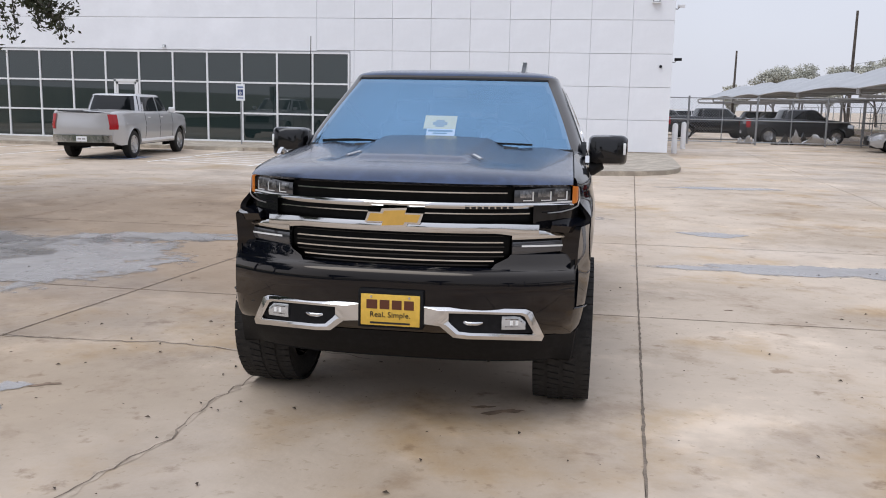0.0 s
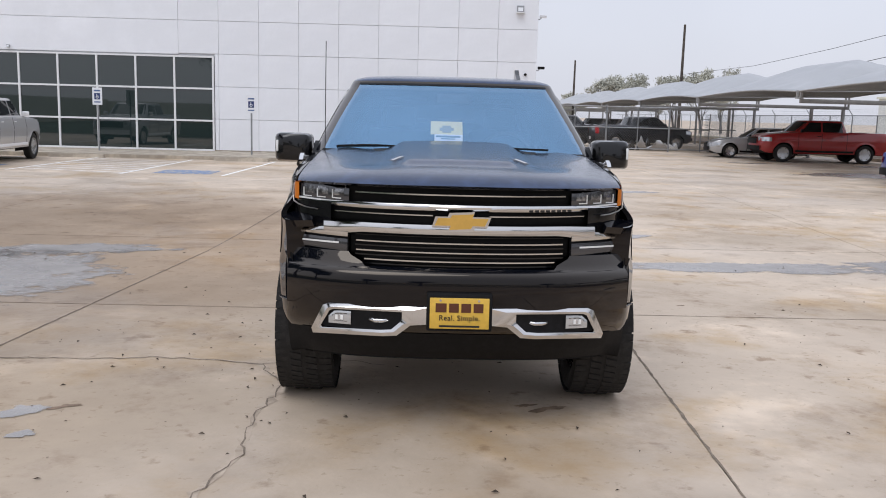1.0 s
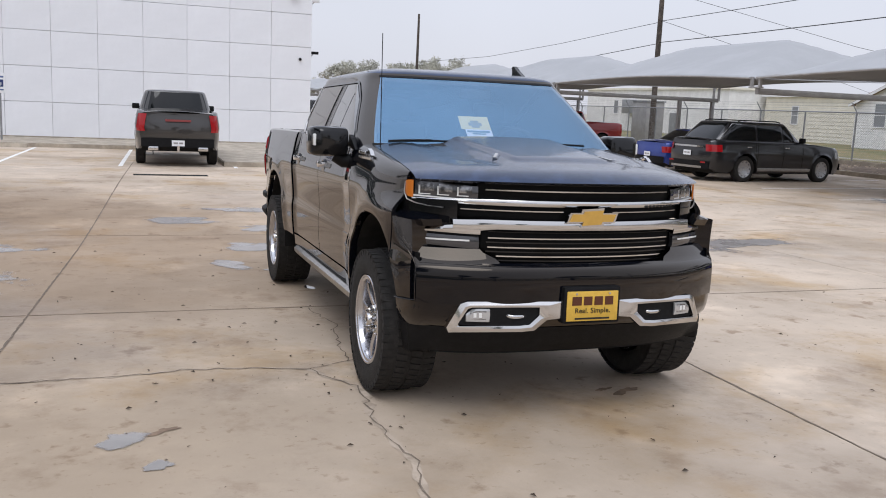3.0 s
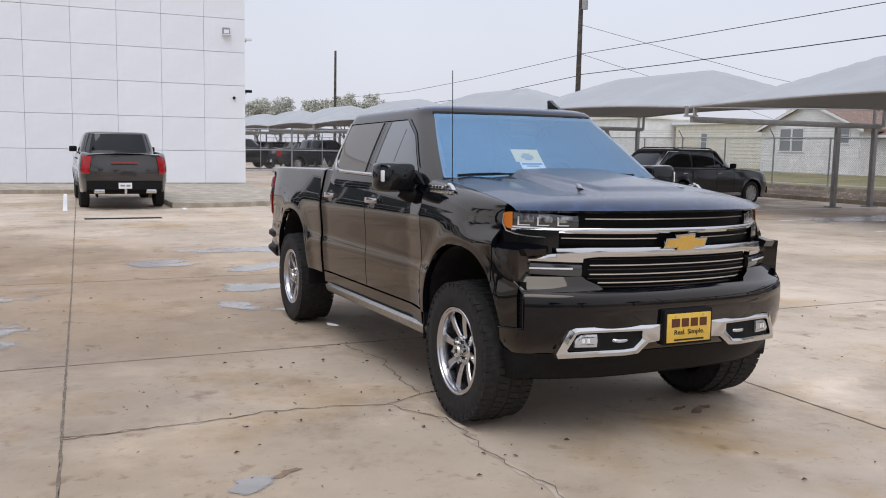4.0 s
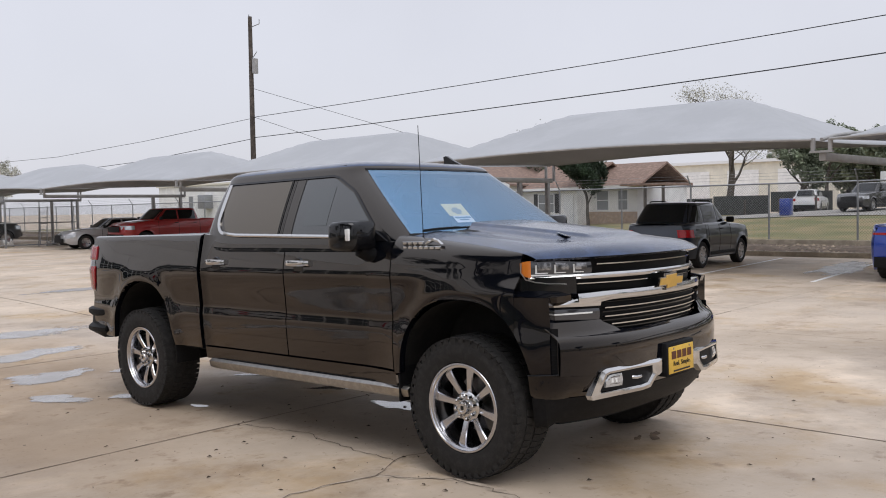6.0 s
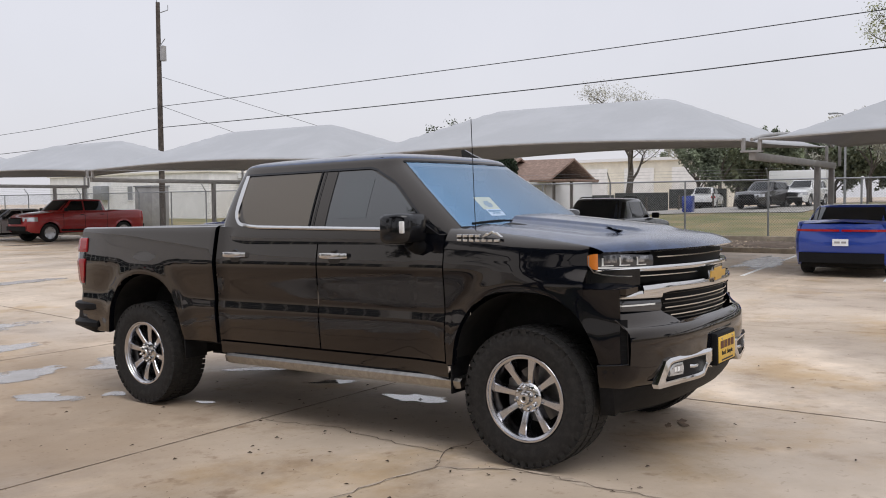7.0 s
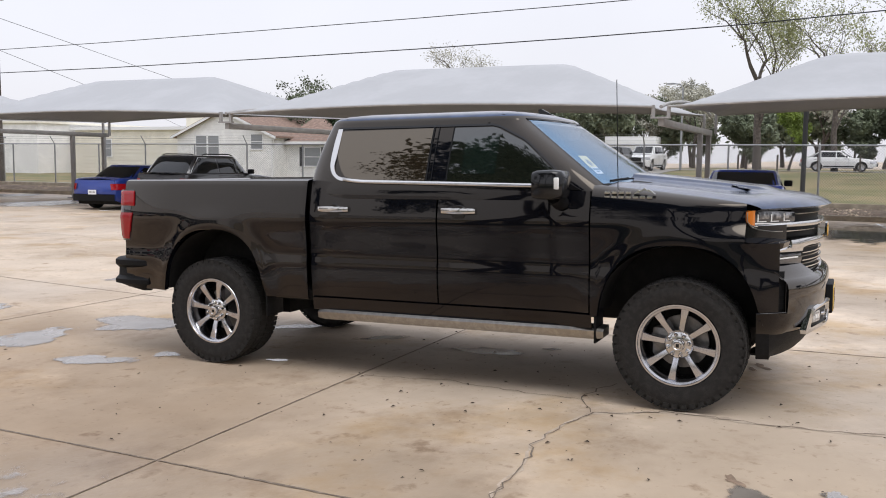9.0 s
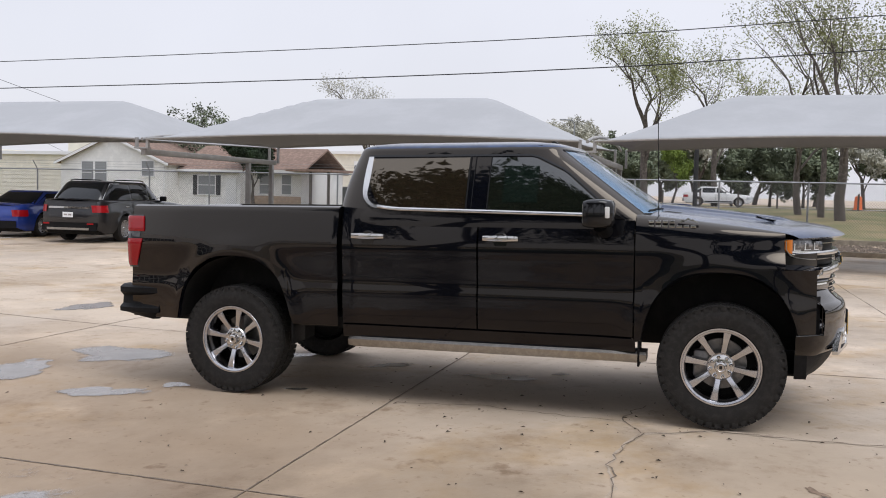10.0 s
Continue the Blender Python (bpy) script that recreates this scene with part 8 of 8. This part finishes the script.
tree(88, 14, 9, 0.9, 21, LEAF_HAZE_PALE, "grey-green tree far across the street", 0.25, 8000, 0.3, 0.14)
tree(64, 3.4, 5.0, 0.9, 22, mat("bright_leaf", (0.22, 0.30, 0.05), 0.7, var=0.4, scale=0.8), "small bright green tree", 0.12, 9000, 0.3, 0.09)
for k, (x, y, h) in enumerate(((72, -1.2, 5.0), (73, -4.2, 5.6), (72, -6.8, 5.2), (79, -15, 6.0), (78, -21, 5.5), (80, 8.0, 5.5))):
    broaden(tree(x, y, h, 1.2, 23 + 100 * k, LEAF_BUSH, "broad dark green shrub tree", 0.14, 13000, 0.26, 0.11), 1.35, 0.4, h)
tree(76, -12, 6.5, 1.0, 24, LEAF_HAZE_PALE, "hazy tree along the far street", 0.2, 8000, 0.3, 0.13)
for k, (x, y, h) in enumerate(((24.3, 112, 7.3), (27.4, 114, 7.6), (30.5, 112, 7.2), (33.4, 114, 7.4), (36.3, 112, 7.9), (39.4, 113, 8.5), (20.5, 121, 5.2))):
    tree(x, y, h, 1.25, 40 + k, LEAF_HAZE_PALE, "distant tree in bud beyond the yard, paled by haze in its colour", 0.2, 6500, 0.3, 0.13, z=0)
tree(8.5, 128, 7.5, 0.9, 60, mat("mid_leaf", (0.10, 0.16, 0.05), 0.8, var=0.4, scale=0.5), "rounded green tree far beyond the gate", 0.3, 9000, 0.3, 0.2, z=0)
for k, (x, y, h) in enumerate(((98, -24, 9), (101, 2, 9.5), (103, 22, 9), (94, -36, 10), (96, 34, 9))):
    tree(x, y, h, 0.95, 70 + k, LEAF_HAZE_PALE, "hazy tree far beyond the street", 0.3, 4200, 0.3, 0.18)
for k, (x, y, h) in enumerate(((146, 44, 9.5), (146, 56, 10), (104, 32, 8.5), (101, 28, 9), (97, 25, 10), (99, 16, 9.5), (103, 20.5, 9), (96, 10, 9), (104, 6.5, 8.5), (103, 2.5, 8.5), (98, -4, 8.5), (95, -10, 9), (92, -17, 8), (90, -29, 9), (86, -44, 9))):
    broaden(tree(x, y, h * 0.9, 1.2, 130 + k, LEAF_HAZE_FAR, "broad green tree in the row beyond the street", 0.3, 12000, 0.26, 0.19), 1.25, 1.0, h * 0.9)
LEAF_OAK = mat("oak_leaf", (0.055, 0.062, 0.026), 0.6, var=0.5, scale=1.5)
oak = tree(-11.1, 5.8, 11.0, 1.2, 31, LEAF_OAK, "dark evergreen oak overhanging the yard", 0.26, 24000, 0.36, 0.06, z=0)
rnd = random.Random(77)
low_branch = [Vector(p) for p in ((0.2, 0, 3.6), (1.6, -0.2, 4.2), (3.2, -0.5, 4.0), (4.6, -0.9, 3.45), (5.5, -1.2, 2.95), (6.15, -1.42, 2.50))]
twigs = []
bm = bmesh.new()
tube(bm, low_branch, [0.09, 0.07, 0.05, 0.03, 0.016, 0.006], 6)
for k in range(44):
    f = 1.8 + 3.0 * rnd.random()
    a = low_branch[int(f)].lerp(low_branch[int(f) + 1], f - int(f))
    tip = a + Vector((rnd.uniform(-0.45, 0.35), rnd.uniform(-0.5, 0.5), rnd.uniform(-1.0, 0.2) if f < 4.0 else rnd.uniform(-0.4, 0.4))) * (1.1 - 0.12 * (f - 1.8))
    tube(bm, [a, a.lerp(tip, 0.5) + Vector((0, 0, 0.04)), tip], [0.012, 0.008, 0.003], 4)
    twigs.append((a, tip))
twigs.append((low_branch[4], low_branch[5]))
part("low_branch", bm, BARK, oak, "", 60)
bm = bmesh.new()
for a, tip in twigs:
    for _ in range(80):
        c = a.lerp(tip, rnd.uniform(0.15, 1.05)) + Vector((rnd.gauss(0, 0.045), rnd.gauss(0, 0.045), rnd.gauss(0, 0.045)))
        d = Vector((rnd.gauss(0, 1), rnd.gauss(0, 1), rnd.gauss(0, 1))).normalized()
        e = d.cross(Vector((rnd.gauss(0, 1), rnd.gauss(0, 1), rnd.gauss(0, 1)))).normalized()
        ln = rnd.uniform(0.025, 0.045)
        bm.faces.new([bm.verts.new(c + q) for q in (-d * ln, e * ln * 0.42, d * ln, -e * ln * 0.42)])
part("low_leaves", bm, LEAF_OAK, oak)
# trees behind the camera and an added unseen wall, mirrored by paint and glass
for k, (x, y, h) in enumerate(((-16, -11, 13.5), (-13.5, -4.8, 15), (-14.0, 0.8, 15), (-13.2, 5.6, 13.5), (-13, -30, 8), (-2, -33, 7), (16, -33, 7))):
    tree(x, y, h, 1.3, 90 + k, LEAF_DARK, "dark broad tree on the yard's far side", 0.28, 15000 if x < -13 else 9000, 0.24, 0.19, z=0)
tagged(obj("wall_west", boxes((-36, -40, -0.2, -35.7, 24, 2.4)), BUFF), "plain tan wall added out of view to close the yard", "wall", kind="structure")
tagged(obj("wall_far_south", boxes((-36, -40.3, -0.2, 40, -40, 2.2)), BUFF), "plain tan wall added out of view to close the yard", "wall", kind="structure")

# verge out of view, its grass darkened in colour for the truck's side to mirror
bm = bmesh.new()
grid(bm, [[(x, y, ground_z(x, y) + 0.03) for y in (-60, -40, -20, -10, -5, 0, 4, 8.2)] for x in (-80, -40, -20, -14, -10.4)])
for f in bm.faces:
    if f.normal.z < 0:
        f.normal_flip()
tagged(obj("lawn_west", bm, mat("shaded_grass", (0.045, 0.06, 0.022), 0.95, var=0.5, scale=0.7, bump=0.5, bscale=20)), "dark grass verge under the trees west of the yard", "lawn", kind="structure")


# ---- concrete slabs of the yard ----
SLABS = thing("pavement", pose(0, 0, 0), "large concrete slabs with recessed joints, damp and stained", "pavement", kind="structure")
for j in range(-4, 10):
    for i in range(-8, 6):
        if joint_x(i, JY0 + JY * j) > KERB_X - 0.3:
            continue
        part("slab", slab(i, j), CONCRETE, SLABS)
